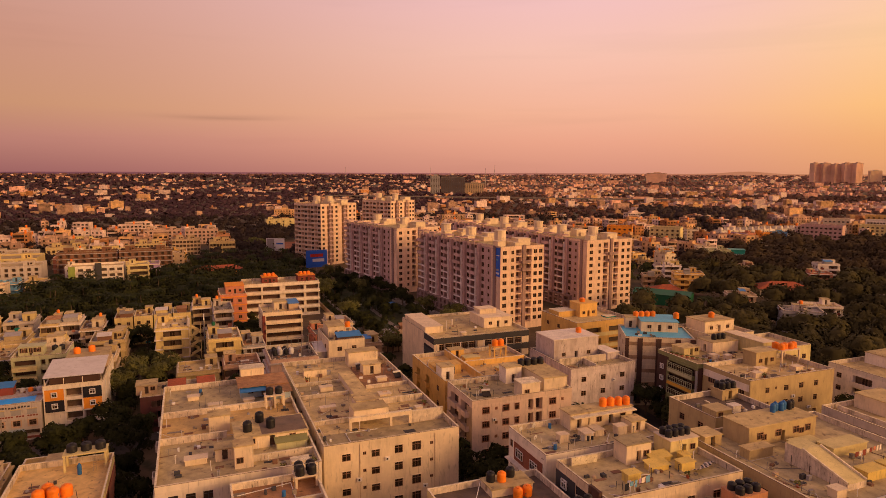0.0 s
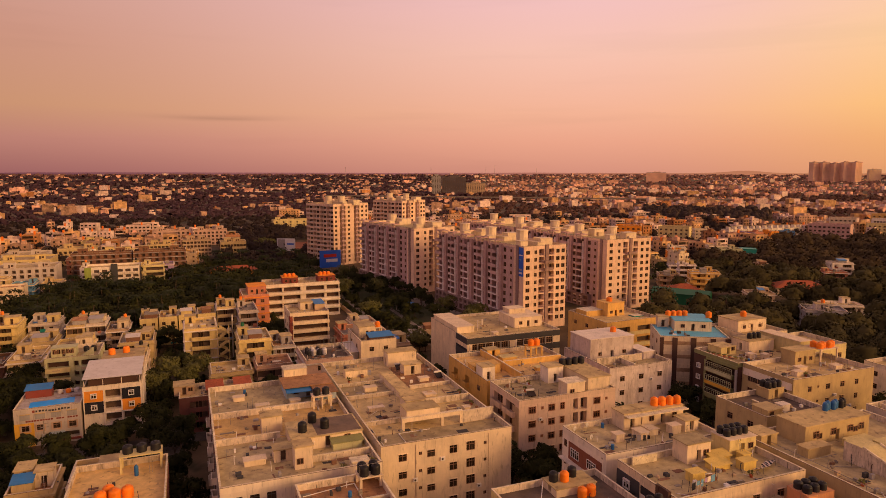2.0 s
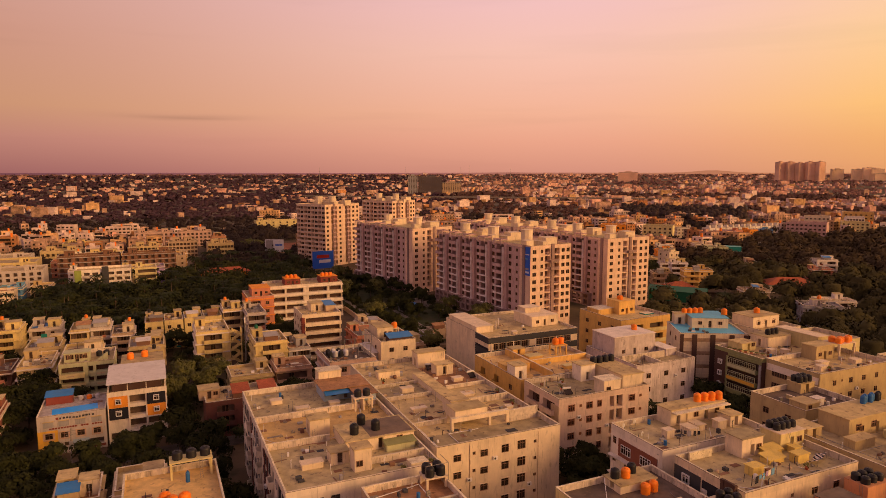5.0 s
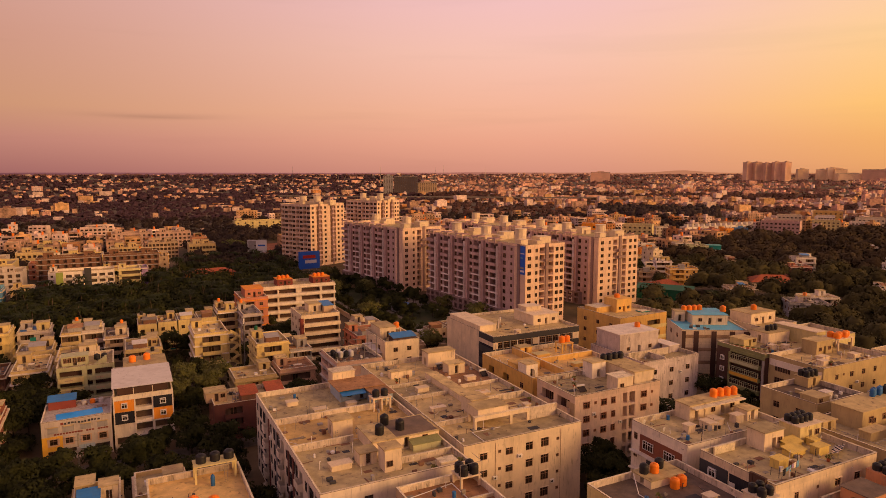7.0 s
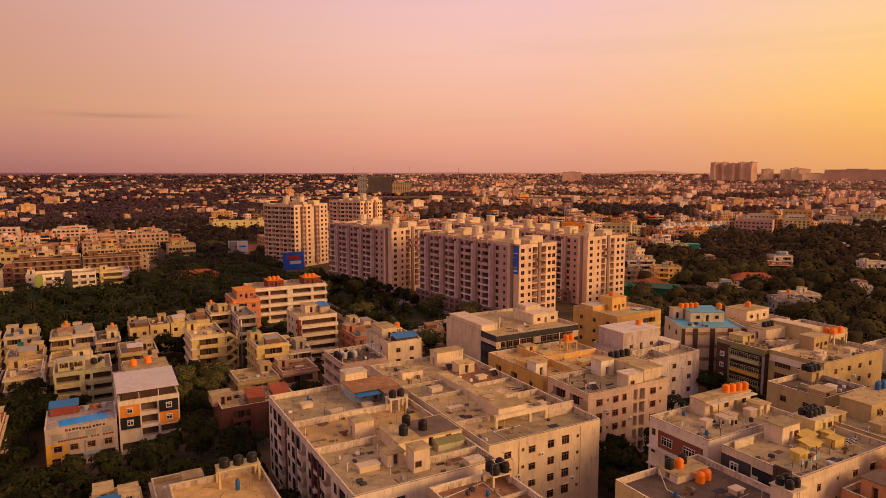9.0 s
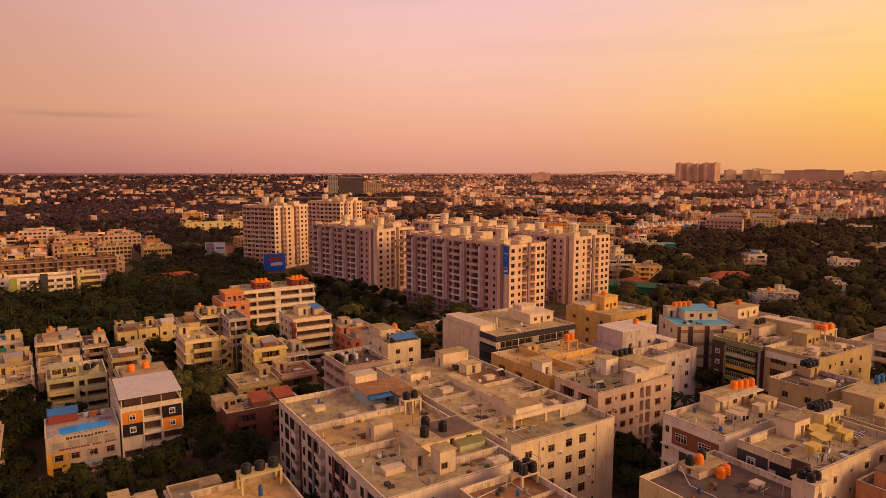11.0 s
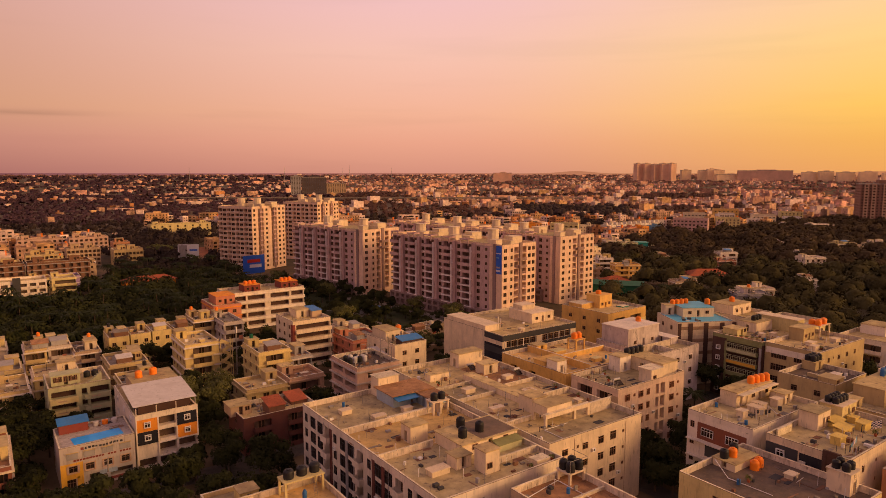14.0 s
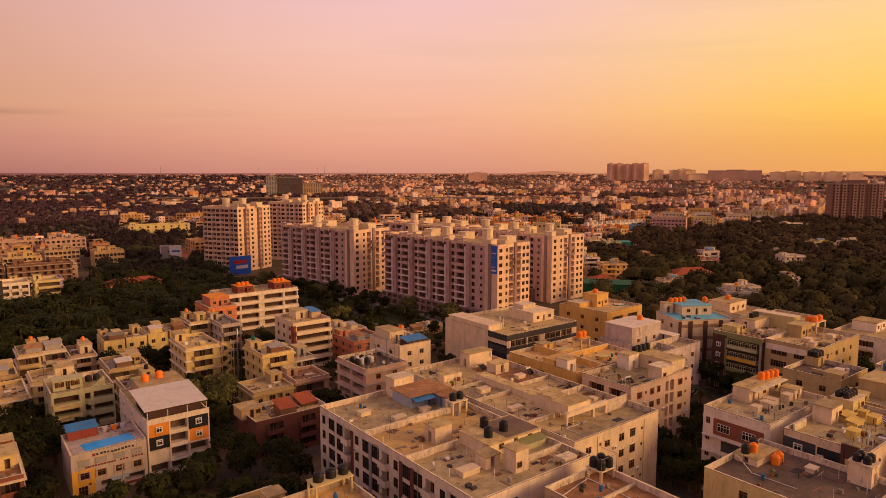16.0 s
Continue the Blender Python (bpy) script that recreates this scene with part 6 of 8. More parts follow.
def tower(label, corner, width, length, rot, top, floors, wall=TOWERWALL, bays=6, style="long"):
    """A tall block. corner: its front left corner; the front faces -y before the turn, the long balcony side -x."""
    t = pose(corner[0], corner[1], 0, 0, 0, rot) @ pose(width / 2, length / 2, 0)
    x, y, _ = t.translation
    zr = top - 1.0
    fh = 3.02
    side = []
    if style == "long":
        for k in range(bays):
            u = (k + 0.5) / bays
            if k == bays - 1:
                side += [(u - 0.25 / bays, 1.3, 0.9, 1.3, "w")]
            else:
                side += [(u - 0.18 / bays, 6.2, 0.12, 2.75, "b"), (u + 0.37 / bays, 1.8, 0.6, 1.8, "w")]
        fr = [(0.09, 1.9, 0.75, 1.6, "w"), (0.27, 1.3, 0.8, 1.5, "w"), (0.41, 2.6, 0.12, 2.5, "o"), (0.645, 2.6, 0.12, 2.5, "o"), (0.80, 1.7, 0.75, 1.6, "w"), (0.925, 1.7, 0.75, 1.6, "w")]
        piers = [0.53]
    else:
        for k in range(bays):
            u = (k + 0.5) / bays
            side += [(u - 0.24 / bays, 3.1, 0.75, 1.75, "o"), (u + 0.26 / bays, 2.7, 0.75, 1.6, "w")]
        fr = [(0.07, 1.9, 0.75, 1.6, "w"), (0.20, 1.7, 0.12, 2.4, "o"), (0.31, 1.7, 0.12, 2.4, "o"), (0.43, 1.9, 0.75, 1.6, "w"), (0.60, 1.7, 0.12, 2.4, "o"), (0.71, 1.7, 0.12, 2.4, "o"), (0.82, 1.9, 0.75, 1.6, "w"), (0.94, 1.6, 0.75, 1.6, "w")]
        piers = [0.255, 0.655]
    long = style == "long"
    # long towers: west face in the darker colour that carries its shade
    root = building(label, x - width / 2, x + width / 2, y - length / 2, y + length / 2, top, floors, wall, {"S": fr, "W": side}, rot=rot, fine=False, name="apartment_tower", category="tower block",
                    group="apartment towers", parapet=1.0, out=1.6, trim=SLABWHITE, fh=fh, rail_h=0.5, rail=SLABWHITE, recess=TOWERBACK, side=TAUPESHADE if long else None, depth=2.0)
    fw, fs = face_frame("W", width, length), face_frame("S", width, length)
    for u in piers:
        p = Shape()
        p.box(-width / 2 + u * width - 0.75, -width / 2 + u * width + 0.75, -length / 2 - 0.45, -length / 2 - 0.003, 0.0, top + 0.4)
        part("pier", p, PIERGREY, root, "grey-brown vertical pier")
    step = length / bays
    q = random.Random(int(length * 10) + floors)
    zf = lambda n: zr - n * fh          # floor level, counted from the roof down
    if long:
        for k in range(bays - 1):
            p = Shape()
            p.box((k + 0.61) * step, (k + 0.76) * step, -1.0, -0.003, 0.0, top - 0.4)
            part("pier", p, TAUPESHADE, root, "taupe pier with the side's shade in its colour", at=fw)
            p = Shape()
            p.box((k + 0.575) * step, (k + 0.608) * step, -1.75, -0.003, 0.0, top - 2.0)
            for n in range(1, floors, 2):
                p.box((k + 0.608) * step, (k + 0.64) * step, -1.6, -1.003, zf(n) - 0.2, zf(n) + 0.35)
            part("white_fin", p, SLABWHITE, root, "thin white vertical fin", at=fw)
            # boxed terraces on the upper floors of each bay, stepping in and out
            for n in (1, 2, 3, 4):
                b = cached(("boxed", round(step, 2), n % 2), lambda: boxed_terrace(step * (0.52 if n % 2 else 0.40), 2.3 if n % 2 else 1.8))
                part("boxed_balcony", b, None, root, at=fw @ pose((k + (0.31 if n % 2 else 0.36)) * step, 0, zf(n)))
            p = Shape()
            ring(p, 0.46 * step, 3.7, [(0, 0.7), (0, 1.2), (0.4, 1.2), (0.4, 0.7), (0, 0.7)], [0, 0, 0, 0])
            part("roof_pergola", p, TAUPESHADE, root, "open concrete roof pergola", at=fw @ pose((k + 0.29) * step, 0.15, top))
            for u in (0.07, 0.47):
                post = cached("pergola_post", lambda: pergola_post())
                part("pergola_post", post, None, root, at=fw @ pose((k + u) * step + 0.2, -1.5, top))
        p = Shape()
        p.box((bays - 0.58) * step, length, -0.12, -0.003, 0.0, top - 1.2)
        part("end_wall", p, wall, root, at=fw)
        p = Shape()
        p.box((bays - 0.40) * step, (bays - 0.27) * step, -0.6, -0.123, 0.0, top + 0.2)
        part("pier", p, PIERGREY, root, "grey-brown vertical pier", at=fw)
        for n in (2, 3):
            p = Shape()
            p.box(0.45 * width, 0.64 * width, -1.5, -0.453, zf(n), zf(n) + 1.1)
            part("bracket_balcony", p, PIERGREY, root, at=fs)
        rails = cached("tower_railing", tower_railing)
        for u in (0.41, 0.645):
            for n in range(1, floors + 1):
                part("railing", rails, None, root, at=fs @ pose(u * width, 0, zf(n)))
        # dark podium along the balcony side
        p = Shape()
        us, n = [0.0], int(length * 0.9 / 4)
        for c in range(n):
            us += [c * 4 + 0.6, c * 4 + 3.4]
        us.append(n * 4.0)
        plate(p, us, [0.0, 0.5, 2.8, 3.6, 5.2, 5.9], {(1 + 2 * c, r) for c in range(n) for r in (1, 3)}, -2.1, -1.3, -0.003, 1)
        part("podium", p, [PIERGREY, TOWERBACK], root, "dark grey podium storeys", at=fw)
    else:
        band = Shape()
        band.box(0.4, length - 0.4, -0.4, -0.003, 0, 0.16)
        band = band.mesh("slab_band", SLABWHITE)
        for n in range(1, floors):
            part("slab_band", band, None, root, at=fw @ pose(0, 0, zf(n) + 0.56))
        stub = Shape()
        stub.box(-1.9, 1.9, -1.3, -0.453, -0.1, 0.75)
        stub = stub.mesh("bracket_balcony", TAUPESHADE)
        for n in range(1, floors):
            for u in piers:
                part("bracket_balcony", stub, None, root, at=fs @ pose(u * width, 0, zf(n)))
    # rooms, lift towers and low blocks on the roof
    n = max(2, round(length / 24))
    for k in range(n):
        yy = -length / 2 + (k + 0.5) * length / n + q.uniform(-2, 2)
        for xx, w, d, hh, nm in ((q.uniform(-3, 0), 4.6, 5.2, q.uniform(5.4, 6.6), "lift_tower"), (q.uniform(3.5, 6), 6.0, 5.0, 3.2, "stair_room"), (q.uniform(-6.5, -4.5), 3.6, 3.6, 2.4, "roof_room"), (q.uniform(0, 4), 3.0, 7.0, 1.8, "roof_room")):
            p = Shape()
            if nm == "lift_tower":
                p.lathe(xx, yy, [(w * 0.52, zr), (w * 0.52, zr + hh - 0.3), (w * 0.58, zr + hh - 0.3), (w * 0.58, zr + hh)], 10)
            else:
                p.box(xx - w / 2, xx + w / 2, yy - 5 - d / 2, yy - 5 + d / 2, zr, zr + hh)
                p.box(xx - w / 2 - 0.2, xx + w / 2 + 0.2, yy - 5 - d / 2 - 0.2, yy - 5 + d / 2 + 0.2, zr + hh, zr + hh + 0.15)
            part(nm, p, CREAM, root)
    return root


def tower_railing():
    s = Shape()
    s.box(-1.35, 1.35, -0.16, -0.02, 0.08, 0.24)
    s.box(-1.35, 1.35, -0.12, -0.06, 0.98, 1.06)
    for c in range(8):
        xa = -1.3 + c * 0.36
        s.box(xa, xa + 0.07, -0.11, -0.07, 0.238, 0.982)
    return s.mesh("railing", TAUPESHADE)


def pergola_post():
    s = Shape()
    s.box(-0.2, 0.2, -0.2, 0.2, -1.6, 0.697)
    return s.mesh("pergola_post", TAUPESHADE)


def boxed_terrace(w, out):
    s = Shape()
    ring = [(-w / 2, 0), (-w / 2, -out), (w / 2, -out), (w / 2, 0)]
    inn = [(-w / 2 + 0.15, 0), (-w / 2 + 0.15, -out + 0.15), (w / 2 - 0.15, -out + 0.15), (w / 2 - 0.15, 0)]
    for k in range(3):
        (ax, ay), (bx, by), (cx, cy), (dx, dy) = ring[k], ring[k + 1], inn[k + 1], inn[k]
        s.quad((ax, ay, -0.35), (bx, by, -0.35), (bx, by, 1.05), (ax, ay, 1.05))
        s.quad((ax, ay, 1.05), (bx, by, 1.05), (cx, cy, 1.05), (dx, dy, 1.05), 1)
        s.quad((cx, cy, 0), (dx, dy, 0), (dx, dy, 1.05), (cx, cy, 1.05))
    s.quad(*[(x, y, 0) for x, y in inn])
    s.quad(*[(x, y, -0.35) for x, y in ring[::-1]])
    return s.mesh("boxed_balcony", [TAUPESHADE, PIERGREY])


t4 = tower("pale twelve-storey apartment tower with stacked balconies", (113.6, 226.4), 20.7, 73.0, 6.0, 33.8, 10)
tower("pale twelve-storey apartment tower beside yellow building", (166.5, 245.5), 26.0, 66.0, 5.0, 32.6, 10)
tower("pale eleven-storey apartment tower with grey balcony side", (99.5, 317.5), 25.7, 57.5, 13.0, 34.0, 10, bays=5)
tower("tall cream apartment tower with blue billboard below", (82.0, 430.0), 32.0, 28.0, 29.0, 41.4, 13, bays=4, style="square")
tower("tall cream apartment tower behind another", (138.0, 455.0), 26.0, 30.0, 29.0, 41.8, 13, bays=4, style="square")
tower("pale apartment tower behind the front row", (158.0, 312.0), 24.0, 58.0, 8.0, 33.0, 10, bays=5)


def print_board(name, label, m, w, h, legs=0.0, marks=(), face=None, note="blue printed vinyl"):
    """A printed board: backing, coloured print, plain shapes on it, and its legs."""
    root = thing(name, label, "billboard", m)
    s = Shape()
    s.box(-w / 2, w / 2, 0.0, 0.15, legs, legs + h)
    part("board", s, face or BILLBLUE, root, note)
    for x0, x1, z0, z1, mt in marks:
        p = Shape()
        p.box(x0 * w, x1 * w, -0.02, -0.004, legs + z0 * h, legs + z1 * h)
        part("printed_shape", p, mt, root)
    if legs:
        for x in (-w * 0.35, 0, w * 0.35):
            p = Shape()
            p.box(x - 0.15, x + 0.15, 0.16, 0.46, 0, legs + h * 0.9)
            part("leg", p, STEEL, root)
    return root


print_board("billboard", "large blue billboard with red and white print", pose(75, 409, 0, 0, 0, 8), 14.0, 11.0, 2.5, [(-0.3, 0.3, 0.6, 0.78, BILLRED), (-0.2, 0.35, 0.32, 0.5, BILLWHITE)])
print_board("hoarding", "large white hoarding with dark picture panel", pose(61, 503, 0, 0, 0, -24), 14.0, 9.5, 3.0, [(-0.46, -0.06, 0.06, 0.94, GREY), (0.05, 0.42, 0.5, 0.62, BILLBLUE)], BILLWHITE, "white printed vinyl")
banner = Shape()
banner.box(-2.4, 2.4, -0.06, -0.004, 0, 11.5)
bn = tagged(new("wall_banner", banner.mesh("wall_banner", BILLBLUE)), "tall blue banner on a tower wall", "banner")
for k, (x0, x1, z0, z1, mt) in enumerate(((-1.7, 1.7, 0.9, 1.7, BILLWHITE), (-1.2, 1.5, 2.3, 3.0, GREY), (-1.9, 1.9, 8.2, 8.6, BILLWHITE), (-1.4, 0.9, 6.4, 6.9, SKYBLUE))):
    q = Shape()
    q.box(x0, x1, -0.075, -0.062, z0, z1)
    part("printed_shape", q, mt, bn)
bn.matrix_world = t4.matrix_world @ face_frame("W", 20.7, 73.0) @ pose(70.4, -0.13, 21.8)

# ---- houses of the quarter ----
FOOT = [(-6.3, 18.6, 60, 149), (19.8, 51, 60, 158), (52, 111, 55, 158), (63, 95, 167, 198), (110, 143, 76, 152), (111, 136, 170, 193), (153, 180, 100, 118), (-48, -20, 170, 199), (-47, -33, 203, 219),
        (10, 21, 267, 285), (20, 54, 283, 300), (22, 36, 222, 238), (36, 48, 183, 201), (18, 32, 172, 189), (-15, 7, 166, 179), (-30, -13, 103, 125)]
PAINTS = [DULLCREAM, CREAM, DULLWHITE, WHITE, DULLYELLOW, OCHRE, PALEPINK, TAN, GREENISH, BRICKPINK, ORANGE, GREY, LILAC, SKYBLUE]
WEIGHTS = [4, 4, 3, 2.5, 6, 5, 3, 5, 1.5, 2.2, 2.0, 1.0, 0.35, 0.5]
NAMES = {AGEDYELLOW: "faded yellow", DARKTAN: "dark tan", REDBROWN: "red-brown", DULLCREAM: "weathered cream", DULLYELLOW: "weathered yellow", DULLWHITE: "dull white", CREAM: "cream", WHITE: "white", LEMON: "pale yellow", OCHRE: "ochre yellow", PALEPINK: "pale pink", TAN: "tan", GREENISH: "pale green", BRICKPINK: "brick pink", BRICKBROWN: "brown brick", ORANGE: "orange", GREY: "grey", LILAC: "lilac", SKYBLUE: "light blue"}
ROOFS = [ROOFTAN, ROOFGREY, ROOFRUST, CONCRETE]


def clear(x0, x1, y0, y1, gap=0.5):
    return all(x1 + gap < a or x0 - gap > b or y1 + gap < c or y0 - gap > d for a, b, c, d in FOOT)


CURTAINS = [BRICKPINK, SKYBLUE, MAROON, WHITE, TEALSHEET, OCHRE, NAVY]


def lived_in(ob, x0, x1, y0, y1, zr, floors, paint_mat):
    """What its people have added to a house: sheds and rooms on the roof, washing and blinds on the balconies."""
    w, d = x1 - x0, y1 - y0
    fh = zr / floors
    for k in range(random.choice([1, 2, 2, 3])):
        u, cw, fl = random.uniform(-0.38, 0.38) * w, random.uniform(0.7, 1.9), random.randrange(floors)
        s = Shape()
        s.box(u - cw / 2, u + cw / 2, -d / 2 - 1.2, -d / 2 - 1.14, fl * fh + 0.55, fl * fh + random.uniform(1.15, 2.1))
        part("cloth", s, random.choice(CURTAINS), ob)
    roof_clutter(ob, x0 + 0.6, x1 - 0.6, y0 + 0.6, y1 - 0.6, zr, 16, int(x0 * 13 + y0 * 7))
    if random.random() < 0.55:
        sx, sw = random.uniform(x0 + 0.4, x0 + w * 0.4), random.uniform(2.4, 4.5)
        lean_shed(ob, sx, sx + sw, y0 + 0.8, y0 + random.uniform(3.0, 4.6), zr, zr + 2.1, zr + 2.7, random.choice([paint_mat, GREY, BRICKBROWN]), random.choice([TINSHEET, BLUESHEET, ROOFRUST, GREY, CONCRETE]))
    if random.random() < 0.5:
        sx = random.uniform(x0 + w * 0.45, x0 + w * 0.6)
        roof_room(ob, sx, min(sx + 4.4, x1 - 0.3), y0 + d * 0.3, y0 + d * 0.62, zr, zr + random.uniform(2.4, 2.9), random.choice([paint_mat, paint_mat, CREAM, DULLYELLOW]), door="S", name="roof_room")


def house(x0, x1, y0, y1, floors, paint_mat, top=None, stair=True, tank="", balcony=True, east=False, rot=0.0, roof=None, note=""):
    """A small flat-roofed town house with its stair room and tank."""
    if x1 < 22 and y1 < 300:      # the older quarter is duller
        paint_mat = {CREAM: DULLCREAM, WHITE: DULLWHITE, LEMON: DULLYELLOW, PALEPINK: DULLCREAM}.get(paint_mat, paint_mat)
    w, d = x1 - x0, y1 - y0
    FOOT.append((x0, x1, y0, y1))
    top = top or floors * 3.0 + 0.9
    k = max(2, int(w / 3.4))
    south = [((i + 0.5) / k, 1.2, 0.95, 1.25, "w") for i in range(k)]
    if balcony:
        bw = w * random.choice([0.42, 0.55, 0.86])
        bu = random.choice([0.5, 0.3, 0.7])
        south = [q for q in south if abs(q[0] * w - bu * w) > bw / 2 + 0.9] + [(bu, bw, 0.15, 2.45, "b")]
    kd = max(2, int(d / 4.0))
    west = [((i + 0.5) / kd, 1.1, 0.95, 1.25, "w") for i in range(kd)]
    faces = {"S": south, "E" if east else "W": west}
    label = note or f"{NAMES[paint_mat]} {['', 'one', 'two', 'three', 'four', 'five'][floors]}-storey town house with flat roof"
    # two of three houses get recess backs with the shade painted in
    ob = building(label, x0, x1, y0, y1, top, floors, paint_mat, faces, rot=rot, fine=False, out=1.1, bands=(random.choice([WHITE, paint_mat, CREAM]) if balcony else None), band_out=0.45, name="house", category="house", group="town houses", parapet=0.8, roof=roof or random.choice(ROOFS), recess=random.choice([paint_mat, BACKWALL, BACKWALL]), doors=y1 < 330)
    zr = top - 0.8
    if y1 < 330:
        lived_in(ob, x0, x1, y0, y1, zr, floors, paint_mat)
    for k in range(random.choice([1, 1, 2])):
        bx, by, bw, bd = random.uniform(x0 + 1, x1 - 3), random.uniform(y0 + 1, y1 - 3), random.uniform(0.9, 2.4), random.uniform(0.9, 1.8)
        roof_box(ob, bx, bx + bw, by, by + bd, zr, zr + random.uniform(0.5, 1.5), random.choice([paint_mat, CONCRETE, COPING]), "roof_store")
    if stair:
        sw, sd = min(3.2, w * 0.4), min(4.0, d * 0.4)
        sx = x0 + 0.3 if random.random() < 0.5 else x1 - sw - 0.3
        sy = y1 - sd - 0.3
        roof_room(ob, sx, sx + sw, sy, sy + sd, zr, zr + 2.5, paint_mat, door="S")
        if tank:
            tank_at(sx + sw / 2, sy + sd / 2, zr + 2.5, tank)
    return ob


# the row in front of the palms
house(-26.2, -20.2, 256, 268, 3, LEMON, 10.2, tank="black", balcony=False)
house(-19.8, -13.6, 256, 268, 3, LEMON, 10.4, balcony=False)
house(-13.2, -7.0, 256, 268, 3, LEMON, 10.6, balcony=False)
house(-6.6, -0.4, 255, 267, 3, LEMON, 10.8, balcony=False)
house(0.2, 7.0, 256, 268, 4, PALEPINK, 12.6, tank="orange")
house(7.4, 14.0, 246, 262, 4, WHITE, 12.6, tank="orange")
house(-11.2, -1.4, 222, 238, 4, LEMON, 13.0, note="pale yellow four-storey house with banded balconies")
def zigzag_stair(x, y, width, floors, fh, mat):
    """An outside stair of slanting flights between landings, on thin posts."""
    root = thing("outside_stair", "zigzag outside stair beside a yellow house", "stair", pose(x, y, 0))
    for fl in range(floors):
        for half in (0, 1):
            z0, z1 = fl * fh + half * fh / 2, fl * fh + (half + 1) * fh / 2
            xa, xb = (0.7, width - 0.7) if half == 0 else (width - 0.7, 0.7)
            ya = 0.0 if half == 0 else 1.2
            s = Shape()
            for z_, t in ((0.0, 0.22), (0.22, 0.9)):
                y0_, y1_ = (ya, ya + 1.1) if t < 0.5 else (ya, ya + 0.08)
                for y_ in (y0_, y1_):
                    s.quad((xa, y_, z0 + z_), (xb, y_, z1 + z_), (xb, y_, z1 + z_ + t), (xa, y_, z0 + z_ + t))
                s.quad((xa, y0_, z0 + z_ + t), (xb, y0_, z1 + z_ + t), (xb, y1_, z1 + z_ + t), (xa, y1_, z0 + z_ + t))
                s.quad((xa, y1_, z0 + z_), (xb, y1_, z1 + z_), (xb, y0_, z1 + z_), (xa, y0_, z0 + z_))
            part("flight", s, mat, root)
            s = Shape()
            s.box(xb - 0.7, xb + 0.7, 0, 2.3, z1 - 0.1, z1 + 0.1) if half == 0 else s.box(xb - 0.7, xb + 0.7, 0, 2.3, z1 - 0.1, z1 + 0.1)
            part("landing", s, mat, root)
    for px in (0.05, width - 0.25):
        for py in (0.05, 2.05):
            s = Shape()
            s.box(px, px + 0.2, py, py + 0.2, 0, floors * fh + 1.0)
            part("post", s, mat, root)
    return root


zigzag_stair(-1.3, 221.4, 3.8, 4, 3.05, DULLYELLOW)
house(4.2, 13.6, 204, 217.6, 4, DULLYELLOW, 12.4, tank="green", note="cream four-storey house with green roof tank")
house(14.4, 21.0, 206, 220, 3, GREY, 9.0)
house(8.0, 18.0, 191, 201.5, 2, DARKTAN, 7.6, note="tan two-storey house with roof shed")
house(-4.5, 6.5, 189, 200, 2, AGEDYELLOW, 7.4)
house(-58.4, -50.0, 216.5, 232, 3, CREAM, 9.2)
house(-49.0, -43.4, 253.6, 266, 3, DULLCREAM, 10.4, tank="orange")
house(-43.0, -37.0, 254.6, 267, 3, WHITE, 10.4)
house(-36.4, -29.5, 250, 264, 3, TAN, 8.6, tank="orange", roof=ROOFDARK)
house(-62.6, -53.2, 266, 278, 3, WHITE, 9.4, roof=BLUESHEET)
house(-72.0, -63.6, 256, 269, 4, LEMON, 11.6, tank="orange")
house(-83.0, -74.0, 268, 282, 4, OCHRE, 12.4, tank="orange")
house(-79.0, -69.6, 238, 252, 4, DULLYELLOW, 12.0)
house(-67.4, -60.6, 222, 235, 2, BRICKBROWN, 7.2, roof=ROOFDARK)
house(-60.0, -50.5, 240, 252, 3, AGEDYELLOW, 8.6)
house(-30.5, -20.5, 226, 240, 3, AGEDYELLOW, 9.4)
house(-30.5, -21.5, 205, 218, 3, DULLCREAM, 9.2, tank="black")
house(-48.4, -38.0, 226, 238, 3, DULLYELLOW, 9.4)
house(38.0, 50.0, 212, 226, 3, BRICKPINK, 9.0)
house(47.0, 56.0, 234, 246, 2, CREAM, 7.0)
house(49.5, 58.5, 204, 214, 2, TAN, 6.6)
lg = building("long white block with leaf green end", -59.5, -33.5, 384.0, 397.0, 13.0, 4, WHITE, {"S": [((k + 0.5) / 7, 2.6, 0.15, 2.3, "b") for k in range(7)], "W": [W13(0.3), W13(0.7)]}, fine=False)
FOOT.append((-59.5, -33.5, 384, 397))
house(-31.5, -21.5, 383, 395, 4, LEMON, 13.0, note="pale yellow four-storey house behind coconut palms")
panel(lg, "S", 0.0, 0.12, 0.2, 12.9, LEAFGREEN, "green_panel", 1.0, "leaf green end panel")
panel(lg, "S", 0.48, 0.6, 0.2, 14.4, DARKGREY, "dark_panel", 1.0, "dark stair panel")
